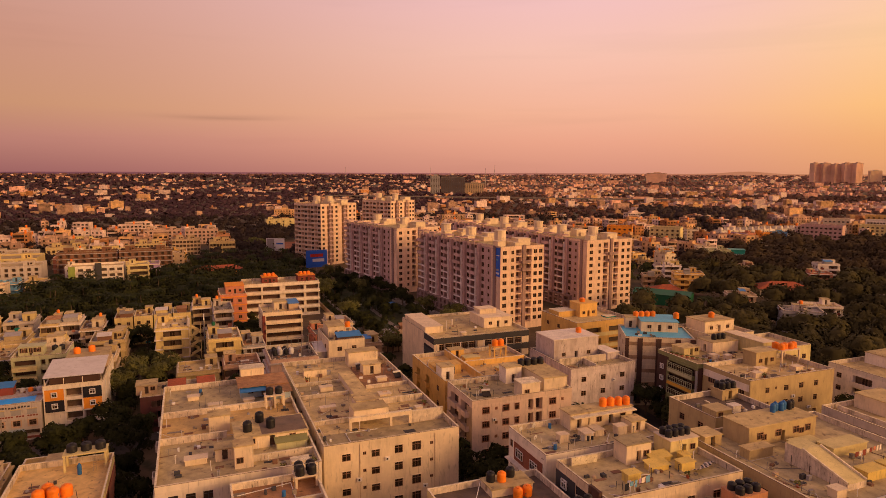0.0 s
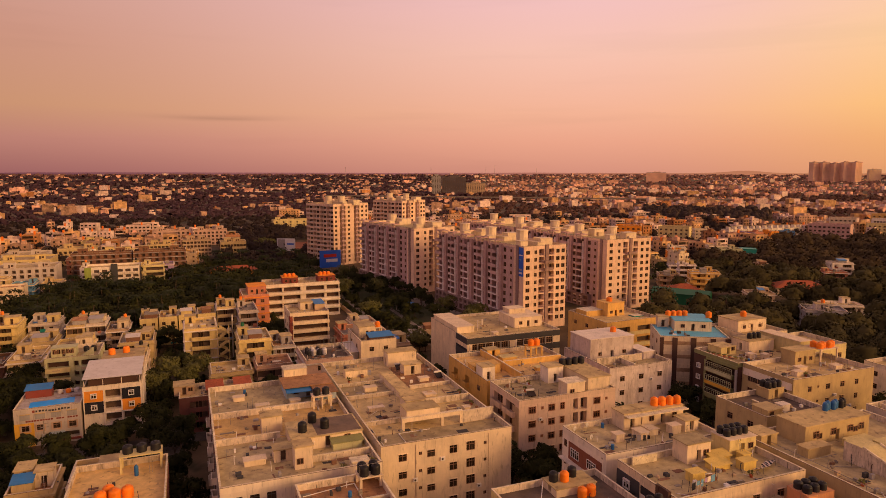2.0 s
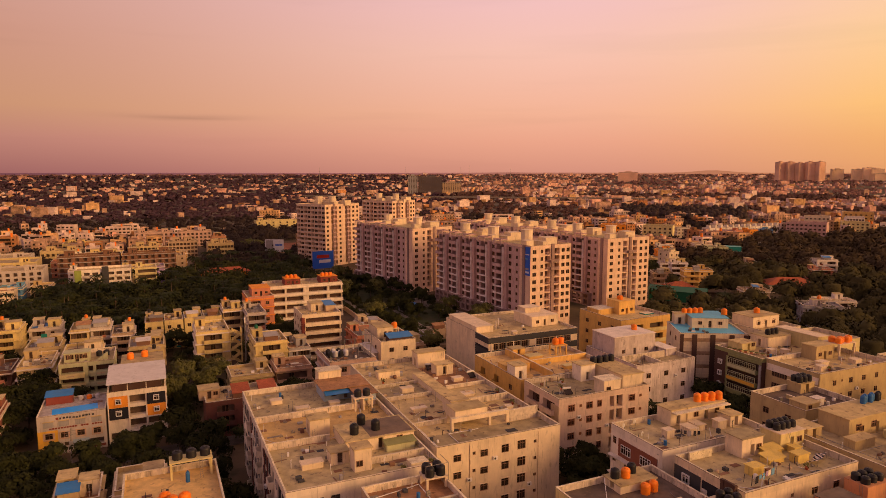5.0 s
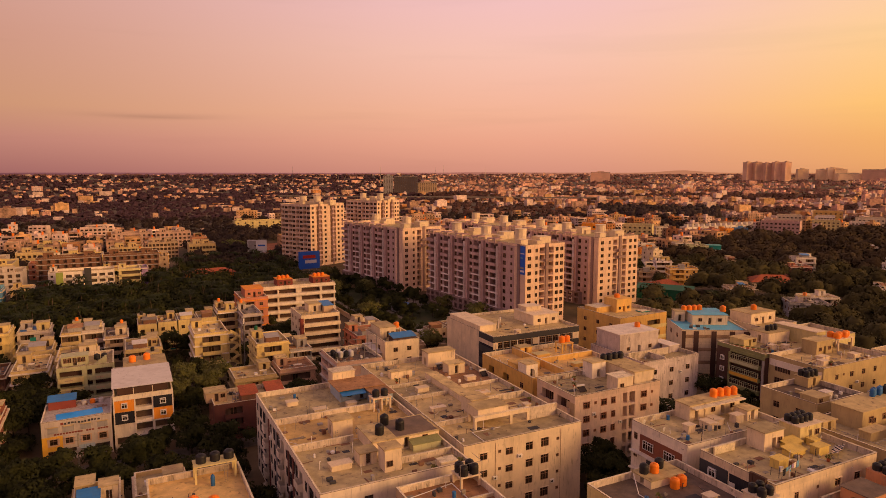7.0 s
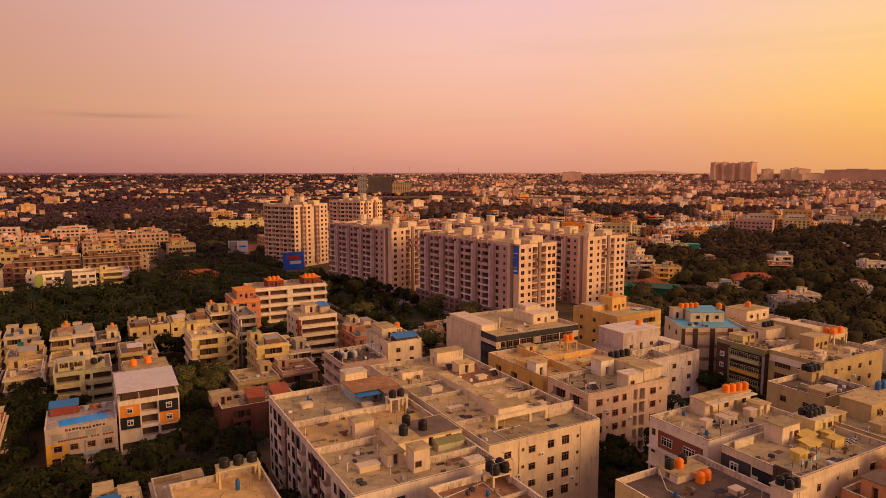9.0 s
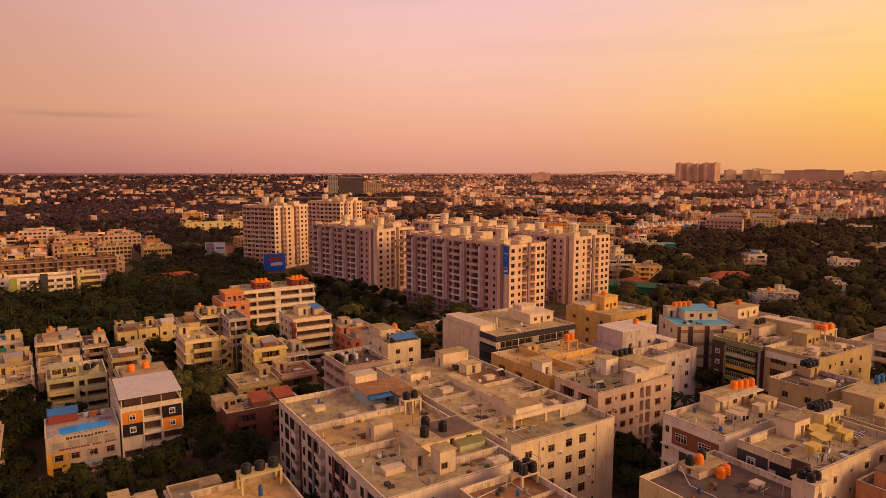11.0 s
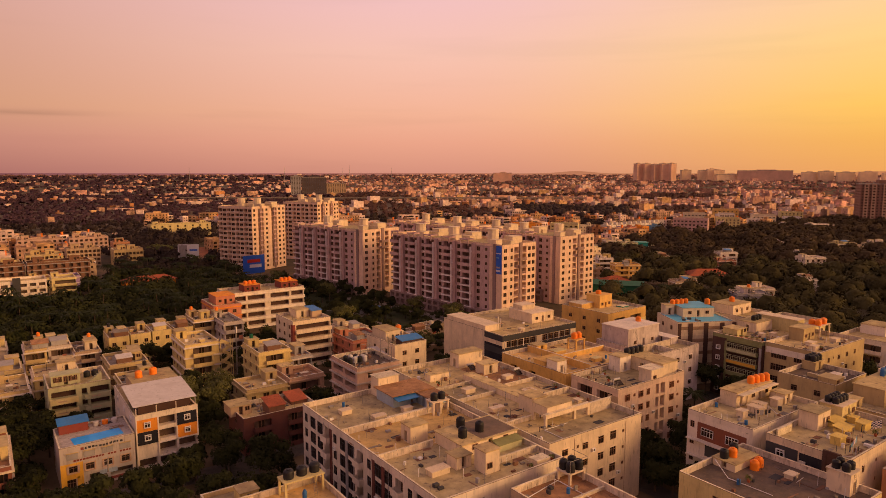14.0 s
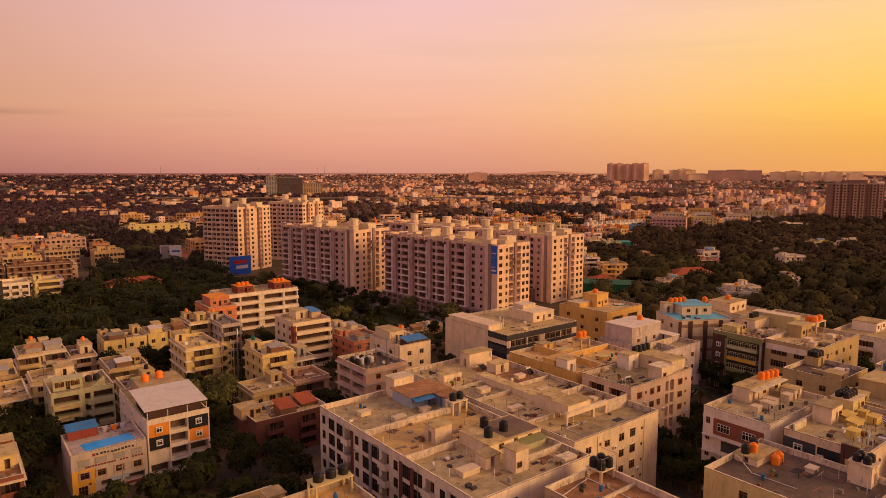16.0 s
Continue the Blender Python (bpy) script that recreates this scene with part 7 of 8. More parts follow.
for bx0, bx1, by0, by1, tp, mt in ((-72, -40, 428, 440, 15.6, BRICKBROWN), (-39, -10, 426, 438, 15.9, BRICKBROWN), (-62, -40, 470, 484, 11.5, DULLYELLOW), (-36, -16, 500, 514, 12.0, DULLCREAM), (-12, 8, 520, 534, 12.5, TAN), (14, 32, 505, 520, 11.5, DULLCREAM), (-90, -66, 500, 514, 11.5, DULLCREAM), (-3, 24, 596, 609, 13.0, ROSETAN), (-36, -6, 606, 618, 12.5, ROSETAN), (76, 133, 699, 713, 12.5, LEMON), (-112, -84, 440, 464, 12.0, DULLYELLOW), (-116, -92, 472, 494, 11.5, DULLWHITE), (-104, -76, 404, 424, 12.0, DULLWHITE), (20, 31, 546, 560, 12.5, SALMON), (-82, -64, 545, 560, 11.5, DULLYELLOW)):
    long = building("long low apartment row with open galleries and flat roof", bx0, bx1, by0, by1, tp, 5 if tp > 15 else 3 if tp < 12 else 4, mt, {"S": [((k + 0.5) / 8, 1.9, 0.6, 1.8, "o") for k in range(8)], "W": [W13(0.5)]}, fine=False, bands=(GREY if tp > 15 else None), band_out=0.12, group="apartment rows")
    FOOT.append((bx0, bx1, by0, by1))
    roof_room(long, bx0 + 3, bx0 + 8, by0 + 6, by0 + 10, tp - 1, tp + 2.4, mt, door="S")
    roof_room(long, bx1 - 9, bx1 - 4, by0 + 6, by0 + 10, tp - 1, tp + 2.2, mt, door="S")
house(-62.5, -55.5, 168.0, 187.0, 3, REDBROWN, 9.2, note="red-brown three-storey house with flat roof")
house(-39.4, -32.4, 126.0, 136.0, 3, CREAM, 9.2)
house(-30.2, -22.2, 127.0, 136.6, 3, CREAM, 9.2, stair=False)


def inside(x, y, poly):
    hit = False
    for (ax, ay), (bx, by) in zip(poly, poly[1:] + poly[:1]):
        if (ay > y) != (by > y) and x < (bx - ax) * (y - ay) / (by - ay) + ax:
            hit = not hit
    return hit


GROVE = [(-90, 292), (-85, 362), (-30, 408), (-4, 424), (8, 466), (58, 470), (72, 402), (58, 330), (22, 302), (4, 272), (-28, 270), (-66, 280)]
WOODS = [(146, 120), (146, 150), (150, 200), (185, 232), (206, 236), (240, 296), (305, 345), (400, 385), (525, 420), (760, 415), (1100, 330), (900, 40), (260, 40), (186, 90)]
ESTATE = [(58, 206), (96, 206), (108, 222), (98, 300), (88, 352), (70, 420), (56, 420), (54, 300)]
TOWERS = [(80, 420, 34), (138, 480, 40), (108, 270, 42), (122, 300, 40), (106, 345, 44), (180, 280, 48), (165, 330, 46), (130, 250, 30), (100, 440, 42), (150, 470, 40)]
OPEN = [(31, 560), (44, 700), (120, 720), (84, 500), (74, 430), (44, 440)]
LANES = lambda x, y: (x % 57.0) < 6.5 or (y % 74.0) < 7.0


def free_for_house(x, y):
    if inside(x, y, GROVE) or inside(x, y, WOODS) or inside(x, y, ESTATE) or inside(x, y, OPEN) or (436 < x < 600 and 395 < y < 500):
        return False
    return all((x - a) ** 2 + (y - b) ** 2 > r * r for a, b, r in TOWERS)


rng = random.Random(7)
spots = []
for gy in range(24):
    for gx in range(60):
        x, y = -190 + gx * 13.0 + rng.uniform(-1, 1), 280 + gy * 15.0 + rng.uniform(-1, 1)
        if x < -0.27 * y - 14 or x > 1.05 * y + 40 or LANES(x, y) or not free_for_house(x, y):
            continue
        spots.append((x, y))
crowded = lambda x, y: (x < 70 and y < 470) or noise.noise((x * 0.022, y * 0.022, 5)) > -0.06
near_spots = sorted([p for p in spots if math.hypot(*p) < 560 and crowded(*p)], key=lambda p: math.hypot(p[0] + 20, p[1]))
random.seed(11)
for x, y in near_spots[:84]:
    w, d = rng.uniform(8.0, 11.6), rng.uniform(9.0, 13.5)
    if not clear(x - w / 2, x + w / 2, y - d / 2, y + d / 2):
        continue
    fl = rng.choice([2, 3, 3, 3, 4])
    house(x - w / 2, x + w / 2, y - d / 2, y + d / 2, fl, rng.choices(PAINTS, WEIGHTS)[0], stair=rng.random() < 0.75, tank=rng.choice(["", "", "orange", "black", "orange"]), balcony=rng.random() < 0.6)


# ---- across the woods ----
def gable_house(label, x, y, w, d, wall_h, ridge_h, rot, wall, roof):
    """A low house under a hipped tile roof."""
    root = thing("tiled_house", label, "house", pose(x, y, 0, 0, 0, rot))
    s = Shape()
    s.box(-w / 2, w / 2, -d / 2, d / 2, 0, wall_h)
    part("wall", s, wall, root)
    t = Shape()
    o = 0.9
    a_, b_, c_, d_ = (-w / 2 - o, -d / 2 - o, wall_h), (w / 2 + o, -d / 2 - o, wall_h), (w / 2 + o, d / 2 + o, wall_h), (-w / 2 - o, d / 2 + o, wall_h)
    p_, q_ = (-w / 2 + d / 2, 0, wall_h + ridge_h), (w / 2 - d / 2, 0, wall_h + ridge_h)
    t.quad(a_, b_, q_, p_)
    t.quad(c_, d_, p_, q_)
    t.f += [(len(t.v), len(t.v) + 1, len(t.v) + 2), (len(t.v) + 3, len(t.v) + 4, len(t.v) + 5)]
    t.v += [b_, c_, q_, d_, a_, p_]
    t.m += [0, 0]
    part("roof", t, roof, root, "red clay tile roof")
    for u in (-0.3, 0.0, 0.3):
        part("window", plain_window_mesh(1.4, 1.4), None, root, at=pose(u * w, -d / 2 - 0.06, 1.2))
    FOOT.append((x - w / 2, x + w / 2, y - d / 2, y + d / 2))
    return root


gable_house("low house with red clay tile roof among trees", 283, 242, 24, 13, 4.5, 3.2, -35, CREAM, TERRACOTTA)
gable_house("low house with red roof by the palms", 16, 409, 26, 10, 4.5, 2.4, 4, ORANGE, TERRACOTTA)
gable_house("low house with red roof at the wood's edge", 226, 262, 13, 9, 4.0, 2.4, -20, TAN, TERRACOTTA)
grey_house = house(221, 236, 180, 192, 2, GREY, 8.6, rot=-38, stair=False, note="grey-lilac house with lattice mast at the wood's edge", roof=ROOFPALE)
roof_room(grey_house, 226, 231, 185, 189, 7.8, 10.4, LILACWHITE, door="S")
for k in range(5):
    pipe(grey_house, [(223 + 2.2 * k, 184, 7.8), (223 + 2.2 * k, 184, 9.6 if k != 1 else 13.0)], 0.09, STEEL)
pipe(grey_house, [(223, 184, 9.5), (231.8, 184, 9.5)], 0.08, STEEL)
tank_at(229.5, 187, 10.4, "orange", 0.8, 1.4)
shed = thing("green_shed", "long green sheet-metal shed beside trees", "shed", pose(213, 249, 0, 0, 0, -52))
s = Shape()
s.box(-13, 13, -6, 6, 0, 5.2)
part("wall", s, GREENSHEET, shed)
s = Shape()
s.quad((-13.5, -6.5, 5.2), (13.5, -6.5, 5.2), (13.5, 0, 6.8), (-13.5, 0, 6.8))
s.quad((-13.5, 0, 6.8), (13.5, 0, 6.8), (13.5, 6.5, 5.2), (-13.5, 6.5, 5.2))
part("roof", s, GREENSHEET, shed)
FOOT.append((200, 227, 236, 262))
for x, y, w, d, fl, mt in ((241, 229, 12, 9, 2, TAN), (252, 196, 15, 9, 2, WHITE), (250, 274, 15, 9, 3, OCHRE), (240, 290, 11, 9, 2, TAN), (352, 369, 13, 10, 3, CREAM), (270, 318, 9, 8, 2, PALEPINK), (286, 334, 10, 8, 2, CREAM), (416, 373, 14, 8, 2, WHITE), (494, 391, 13, 9, 1, WHITE), (445, 480, 17, 10, 3, CREAM), (262, 300, 9, 8, 3, PALEPINK), (300, 352, 12, 9, 3, ORANGE), (318, 372, 11, 9, 3, WHITE), (352, 272, 12, 9, 3, WHITE), (372, 226, 14, 10, 3, WHITE), (420, 252, 12, 10, 2, WHITE), (318, 300, 12, 10, 2, TAN), (470, 300, 14, 9, 2, CREAM), (300, 196, 10, 9, 2, WHITE), (345, 350, 15, 11, 3, GREENISH), (478, 252, 16, 10, 3, LEMON), (503, 246, 14, 9, 2, CREAM), (540, 252, 16, 9, 2, WHITE), (655, 352, 20, 10, 3, WHITE), (688, 342, 18, 10, 2, CREAM), (636, 372, 14, 10, 3, PALEPINK), (334, 262, 12, 8, 2, BRICKPINK)):
    house(x - w / 2, x + w / 2, y - d / 2, y + d / 2, fl, mt, rot=-30)
building("long pink apartment block behind the woods", 531, 565, 421, 437, 15.5, 4, PINK, {"S": [((k + 0.5) / 9, 2.2, 0.7, 1.6, "o") for k in range(9)], "W": [W13(0.3), W13(0.7)]}, rot=-62, fine=False)
FOOT.append((520, 576, 400, 455))
yb = building("bright yellow apartment block behind the towers", 386, 412, 458, 474, 14.8, 4, LEMON, {"S": [((k + 0.5) / 6, 2.0, 0.7, 1.6, "o") for k in range(6)], "W": [W13(0.5)]}, rot=-50, fine=False)
FOOT.append((382, 416, 445, 485))
building("orange apartment block behind the towers", 352, 374, 478, 492, 15.4, 4, ORANGE, {"S": [((k + 0.5) / 5, 2.0, 0.7, 1.6, "o") for k in range(5)]}, rot=-40, fine=False)
FOOT.append((346, 380, 468, 502))
teal = thing("teal_shed", "teal sheet-metal shed on a white house", "shed", pose(362, 352, 0, 0, 0, -40))
s = Shape()
s.box(-8, 8, -5, 5, 0, 5.6)
part("wall", s, WHITE, teal)
s = Shape()
s.box(-7, 7, -4.5, 4.5, 5.6, 8.6)
s.box(-7.4, 7.4, -4.9, 4.9, 8.6, 8.8)
part("sheet_roof", s, TEALSHEET, teal)
FOOT.append((352, 372, 342, 362))
for k in range(13):
    x = 478 + 7.4 * k
    row = house(x, x + 6.8, 481 - 0.4 * k, 491 - 0.4 * k, 2, WHITE, 7.6, stair=False, balcony=False, note="white terraced house with tall stair turret")
    roof_room(row, x + 0.4, x + 2.6, 482 - 0.4 * k, 486 - 0.4 * k, 6.8, 10.4, WHITE, door="")
for k, (x, y) in enumerate(((486, 468), (504, 466), (522, 464), (470, 462))):
    house(x, x + 11, y - 10, y, 2, (BRICKPINK, ORANGE, SKYBLUE, LILAC)[k], 7.0, balcony=False)
for x, y, w, top_, mt in ((586, 446, 20, 9.5, CREAM), (622, 432, 24, 13.0, LEMON), (652, 452, 16, 16.0, WHITE), (676, 428, 20, 10.0, WHITE), (712, 440, 26, 12.5, CREAM), (748, 424, 18, 9.5, PALEPINK), (790, 446, 26, 13.0, LEMON), (640, 486, 24, 15.0, CREAM), (730, 500, 30, 16.0, OCHRE), (690, 478, 18, 12.0, PALEPINK)):
    building("pale apartment block beyond the woods", x - w / 2, x + w / 2, y - 7, y + 7, top_, 3 if top_ < 12.6 else 4, mt, {"S": [((k + 0.5) / 6, 2.0, 0.7, 1.6, "o") for k in range(6)]}, rot=-50, fine=False, group="far apartment blocks")
    FOOT.append((x - 20, x + 20, y - 20, y + 20))
wire_pole = thing("utility_pole", "leaning grey utility pole with crossarms beside the lane", "utility pole", pose(-40.5, 163.5, 0))
s = Shape()
s.rod((0, 0, 0), (0.3, 0, 8.4), 0.14, 8)
part("shaft", s, CONCRETE, wire_pole)
for z0 in (7.0, 7.8):
    s = Shape()
    s.rod((-0.7, 0, z0), (1.2, 0, z0 + 0.1), 0.06, 5)
    part("crossarm", s, STEEL, wire_pole)
s = Shape()
s.box(-0.1, 0.6, -0.45, -0.1, 4.6, 5.6)
part("transformer_box", s, GREY, wire_pole)
pole = thing("mobile_mast", "tall thin pale mast beside houses", "mast", pose(3.4, 221, 0))
s = Shape()
s.rod((0, 0, 0), (0, 0, 17), 0.22, 8)
part("pole", s, STEEL, pole)
for k in range(3):
    s = Shape()
    s.box(-0.15, 0.15, -0.55 + 0.4 * k, -0.35 + 0.4 * k, 15.0, 16.8)
    part("panel_aerial", s, FRAMEWHITE, pole)


# ---- gardens of the tower estate ----
for x, y, w, d, mt in ((86, 236, 9, 6, TAN), (76, 231, 8, 6, TAN), (97, 225, 7, 6, CREAM), (66, 222, 8, 7, BRICKBROWN)):
    house(x - w / 2, x + w / 2, y - d / 2, y + d / 2, 1, mt, 3.9, stair=False, balcony=False)
kiosk = thing("garden_shed", "small shed with blue sheet roof in gardens", "shed", pose(83, 281, 0, 0, 0, 8))
s = Shape()
s.box(-4, 4, -2.6, 2.6, 0, 2.8)
part("wall", s, GREY, kiosk)
s = Shape()
s.box(-4.5, 4.5, -3.1, 3.1, 2.8, 2.95)
part("roof", s, BLUESHEET, kiosk)
for k, (x0, x1, y0, y1) in enumerate(((58, 95, 246, 248), (62, 64, 248, 330), (64, 90, 296, 298), (76, 78, 248, 296))):
    strip("path", "narrow pale garden path", x0, x1, y0, y1, 0.045 + 0.006 * k, CONCRETE)
for x0, x1, y0, y1 in ((56, 56.4, 214, 340), (56.4, 100, 214, 214.4), (60, 96, 344, 344.4)):
    s = Shape()
    s.box(x0, x1, y0, y1, 0, 2.1)
    tagged(new("compound_wall", s.mesh("compound_wall", TAN)), "low tan compound wall of the estate", "wall", kind="structure")
# ---- the town beyond: past counting, so joined ----
class Crowd:
    """Many boxes joined into one mesh, one material index each."""

    def __init__(self):
        self.s = Shape()

    def block(self, x, y, z, w, d, h, mi, turn=0.0, windows=True, floors=3):
        c, n = math.cos(turn), math.sin(turn)
        put = lambda u, v, k: (x + u * c - v * n, y + u * n + v * c, z + k)
        s, a, b = self.s, w / 2, d / 2
        i = len(s.v)
        t = 0.25
        s.v += [put(-a, -b, 0), put(a, -b, 0), put(a, b, 0), put(-a, b, 0), put(-a, -b, h), put(a, -b, h), put(a, b, h), put(-a, b, h),
                put(-a + t, -b + t, h), put(a - t, -b + t, h), put(a - t, b - t, h), put(-a + t, b - t, h),
                put(-a + t, -b + t, h - 0.8), put(a - t, -b + t, h - 0.8), put(a - t, b - t, h - 0.8), put(-a + t, b - t, h - 0.8)]
        for q in ((0, 1, 5, 4), (1, 2, 6, 5), (2, 3, 7, 6), (3, 0, 4, 7), (4, 5, 9, 8), (5, 6, 10, 9), (6, 7, 11, 10), (7, 4, 8, 11), (8, 9, 13, 12), (9, 10, 14, 13), (10, 11, 15, 14), (11, 8, 12, 15)):
            s.f.append(tuple(i + k for k in q))
            s.m.append(mi)
        s.f.append((i + 12, i + 13, i + 14, i + 15))
        s.m.append((3, 7, 3, 8, 9)[int(w * 131) % 5])
        if windows:
            fh = (h - 0.8) / floors
            kind = int(d * 97) % 3          # punched windows, window bands, or open galleries
            for fl in range(floors):
                z0, z1 = fl * fh + 0.9, fl * fh + 2.3
                if kind == 2:
                    # flat dark slab on the wall for the shaded gallery opening
                    self.slab(put, -a + 0.5, a * 0.45, -b - 0.04, -b, fl * fh + 0.7, fl * fh + fh - 0.35)
                    self.slab(put, -a - 0.1, a * 0.55, -b - 1.0, -b - 0.06, fl * fh - 0.1, fl * fh + 0.85, 1 if int(w * 17) % 2 else mi)
                    self.slab(put, a * 0.6, a * 0.85, -b - 0.04, -b, z0, z1)
                else:
                    if fl:
                        self.slab(put, -a - 0.35, a + 0.35, -b - 0.6, -b - 0.06, fl * fh - 0.1, fl * fh + (0.75 if (floors + int(w * 7)) % 2 else 0.1), mi)
                    k = max(2, int(w / 3.4))
                    half = 0.6 if kind == 0 else 1.1
                    for q in range(k):
                        u = -a + (q + 0.5) * w / k
                        self.slab(put, u - half, u + half, -b - 0.05, -b, z0, z1)
                k = max(2, int(d / 4))
                for q in range(k):
                    v = -b + (q + 0.5) * d / k
                    self.slab(put, -a - 0.05, -a, v - 0.7, v + 0.7, z0, z1)
            if int(w * 53) % 3 == 0:
                self.slab(put, a * 0.2, a * 0.2 + 1.4, b * 0.3, b * 0.3 + 1.4, h - 0.8, h + 2.2, 10)

    def slab(self, put, u0, u1, v0, v1, z0, z1, mi=4):
        s = self.s
        i = len(s.v)
        s.v += [put(u0, v0, z0), put(u1, v0, z0), put(u1, v1, z0), put(u0, v1, z0), put(u0, v0, z1), put(u1, v0, z1), put(u1, v1, z1), put(u0, v1, z1)]
        for q in ((4, 5, 6, 7), (0, 1, 5, 4), (1, 2, 6, 5), (2, 3, 7, 6), (3, 0, 4, 7)):
            s.f.append(tuple(i + k for k in q))
            s.m.append(mi)

    def done(self, name, label, category):
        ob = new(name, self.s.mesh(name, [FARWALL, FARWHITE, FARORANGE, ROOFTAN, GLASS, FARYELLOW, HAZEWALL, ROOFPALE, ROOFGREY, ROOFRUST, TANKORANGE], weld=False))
        return tagged(ob, label, category, kind="stuff")


FARTREES = []          # x, y, radius
crowd = Crowd()
for k, (x, y) in enumerate(spots):
    if (x, y) in near_spots[:84]:
        continue
    if not crowded(x, y) or rng.random() < 0.12:
        FARTREES.append((x, y, rng.uniform(3.5, 6.5)))
        continue
    if not clear(x - 6, x + 6, y - 7, y + 7, 0.0):
        continue
    fl = rng.choice([2, 3, 3, 3, 4, 4])
    h = fl * 3.0 + 0.8
    w, d = rng.uniform(8, 12), rng.uniform(9, 14)
    mi = rng.choices([0, 1, 2, 5], [8, 2, 2.5, 3.5] if x < 60 else [5, 4, 2, 3])[0]
    crowd.block(x, y, 0, w, d, h, mi, rng.uniform(-0.05, 0.05), True, fl)
    if rng.random() < 0.6:
        crowd.block(x + rng.uniform(-3, 3), y + 2, h - 0.8, 3.0, 3.4, 2.8, mi, 0, False)
    if rng.random() < 0.5:
        FARTREES.append((x + 6.5, y - 7.0, rng.uniform(2.0, 4.2)))
crowd.done("town_houses", "crowded cream, white and orange town houses with flat roofs", "houses")

# farther quarters, thinning out among trees
crowd = Crowd()
for ring, (r0, r1, pitch) in enumerate(((520, 900, 15.0), (900, 1500, 18.5), (1500, 2400, 27.0), (2400, 3300, 38.0), (3300, 4650, 52.0))):
    rows = int((r1 - r0) / pitch)
    for i in range(rows):
        r = r0 + (i + 0.5) * pitch
        cols = int(radians(104) * r / pitch)
        for j in range(cols):
            az = radians(-18) + radians(104) * (j + 0.5) / cols + rng.uniform(-0.3, 0.3) * pitch / r
            rr = r + rng.uniform(-0.4, 0.4) * pitch
            x, y = rr * math.sin(az), rr * math.cos(az)
            if (y < 640 and x < 1.05 * y + 46 and y > 280 and x > -0.27 * y - 14) or inside(x, y, WOODS):
                continue
            if 820 < rr < 1040 and 0.67 < az < 0.835:
                continue
            q = noise.noise((x * 0.006, y * 0.006, 1.5)) + 0.7 * noise.noise((x * 0.021, y * 0.021, 2.5))
            if az < 0.45:
                q = 0.6 * q + 0.55 * noise.noise((x * 0.09, y * 0.09, 4.5))
            z = ground_height(rr)
            if q < 0.04 + 0.22 * min(1.0, max(0.0, (0.62 - az) / 0.5)):
                if rng.random() < (0.45 if rr > 1900 else 0.1 if az > 0.5 else 0.0):
                    continue
                FARTREES.append((x, y, rng.uniform(0.22, 0.34) * pitch))
                continue
            if rng.random() < 0.12:
                FARTREES.append((x + pitch * 0.4, y + pitch * 0.3, rng.uniform(0.15, 0.24) * pitch))
            fl = rng.choice([1, 2, 2, 2, 3, 3] if ring == 0 else [1, 1, 1, 2, 2])
            big = 0.85 + 0.25 * ring * rng.random() ** 3
            w, d, h = rng.uniform(6.5, 12.5) * big, rng.uniform(7, 11) * big, fl * 3.1 + 0.8
            if rng.random() < 0.05:
                w, fl = w * rng.uniform(1.8, 3.4), 4
                h = fl * 3.1 + 0.8
            # with distance more houses take the walls that have haze in their colour
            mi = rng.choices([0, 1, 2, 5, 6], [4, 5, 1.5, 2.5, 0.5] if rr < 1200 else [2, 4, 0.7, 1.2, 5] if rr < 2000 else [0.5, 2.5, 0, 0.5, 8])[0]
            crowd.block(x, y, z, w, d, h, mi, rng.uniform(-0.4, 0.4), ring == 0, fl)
            if rng.random() < (0.5 if ring == 0 else 0.2):
                crowd.block(x, y, z + h - 0.8, w * 0.35, d * 0.35, 3.0, mi, 0, False)
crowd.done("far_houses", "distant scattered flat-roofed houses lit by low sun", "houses")


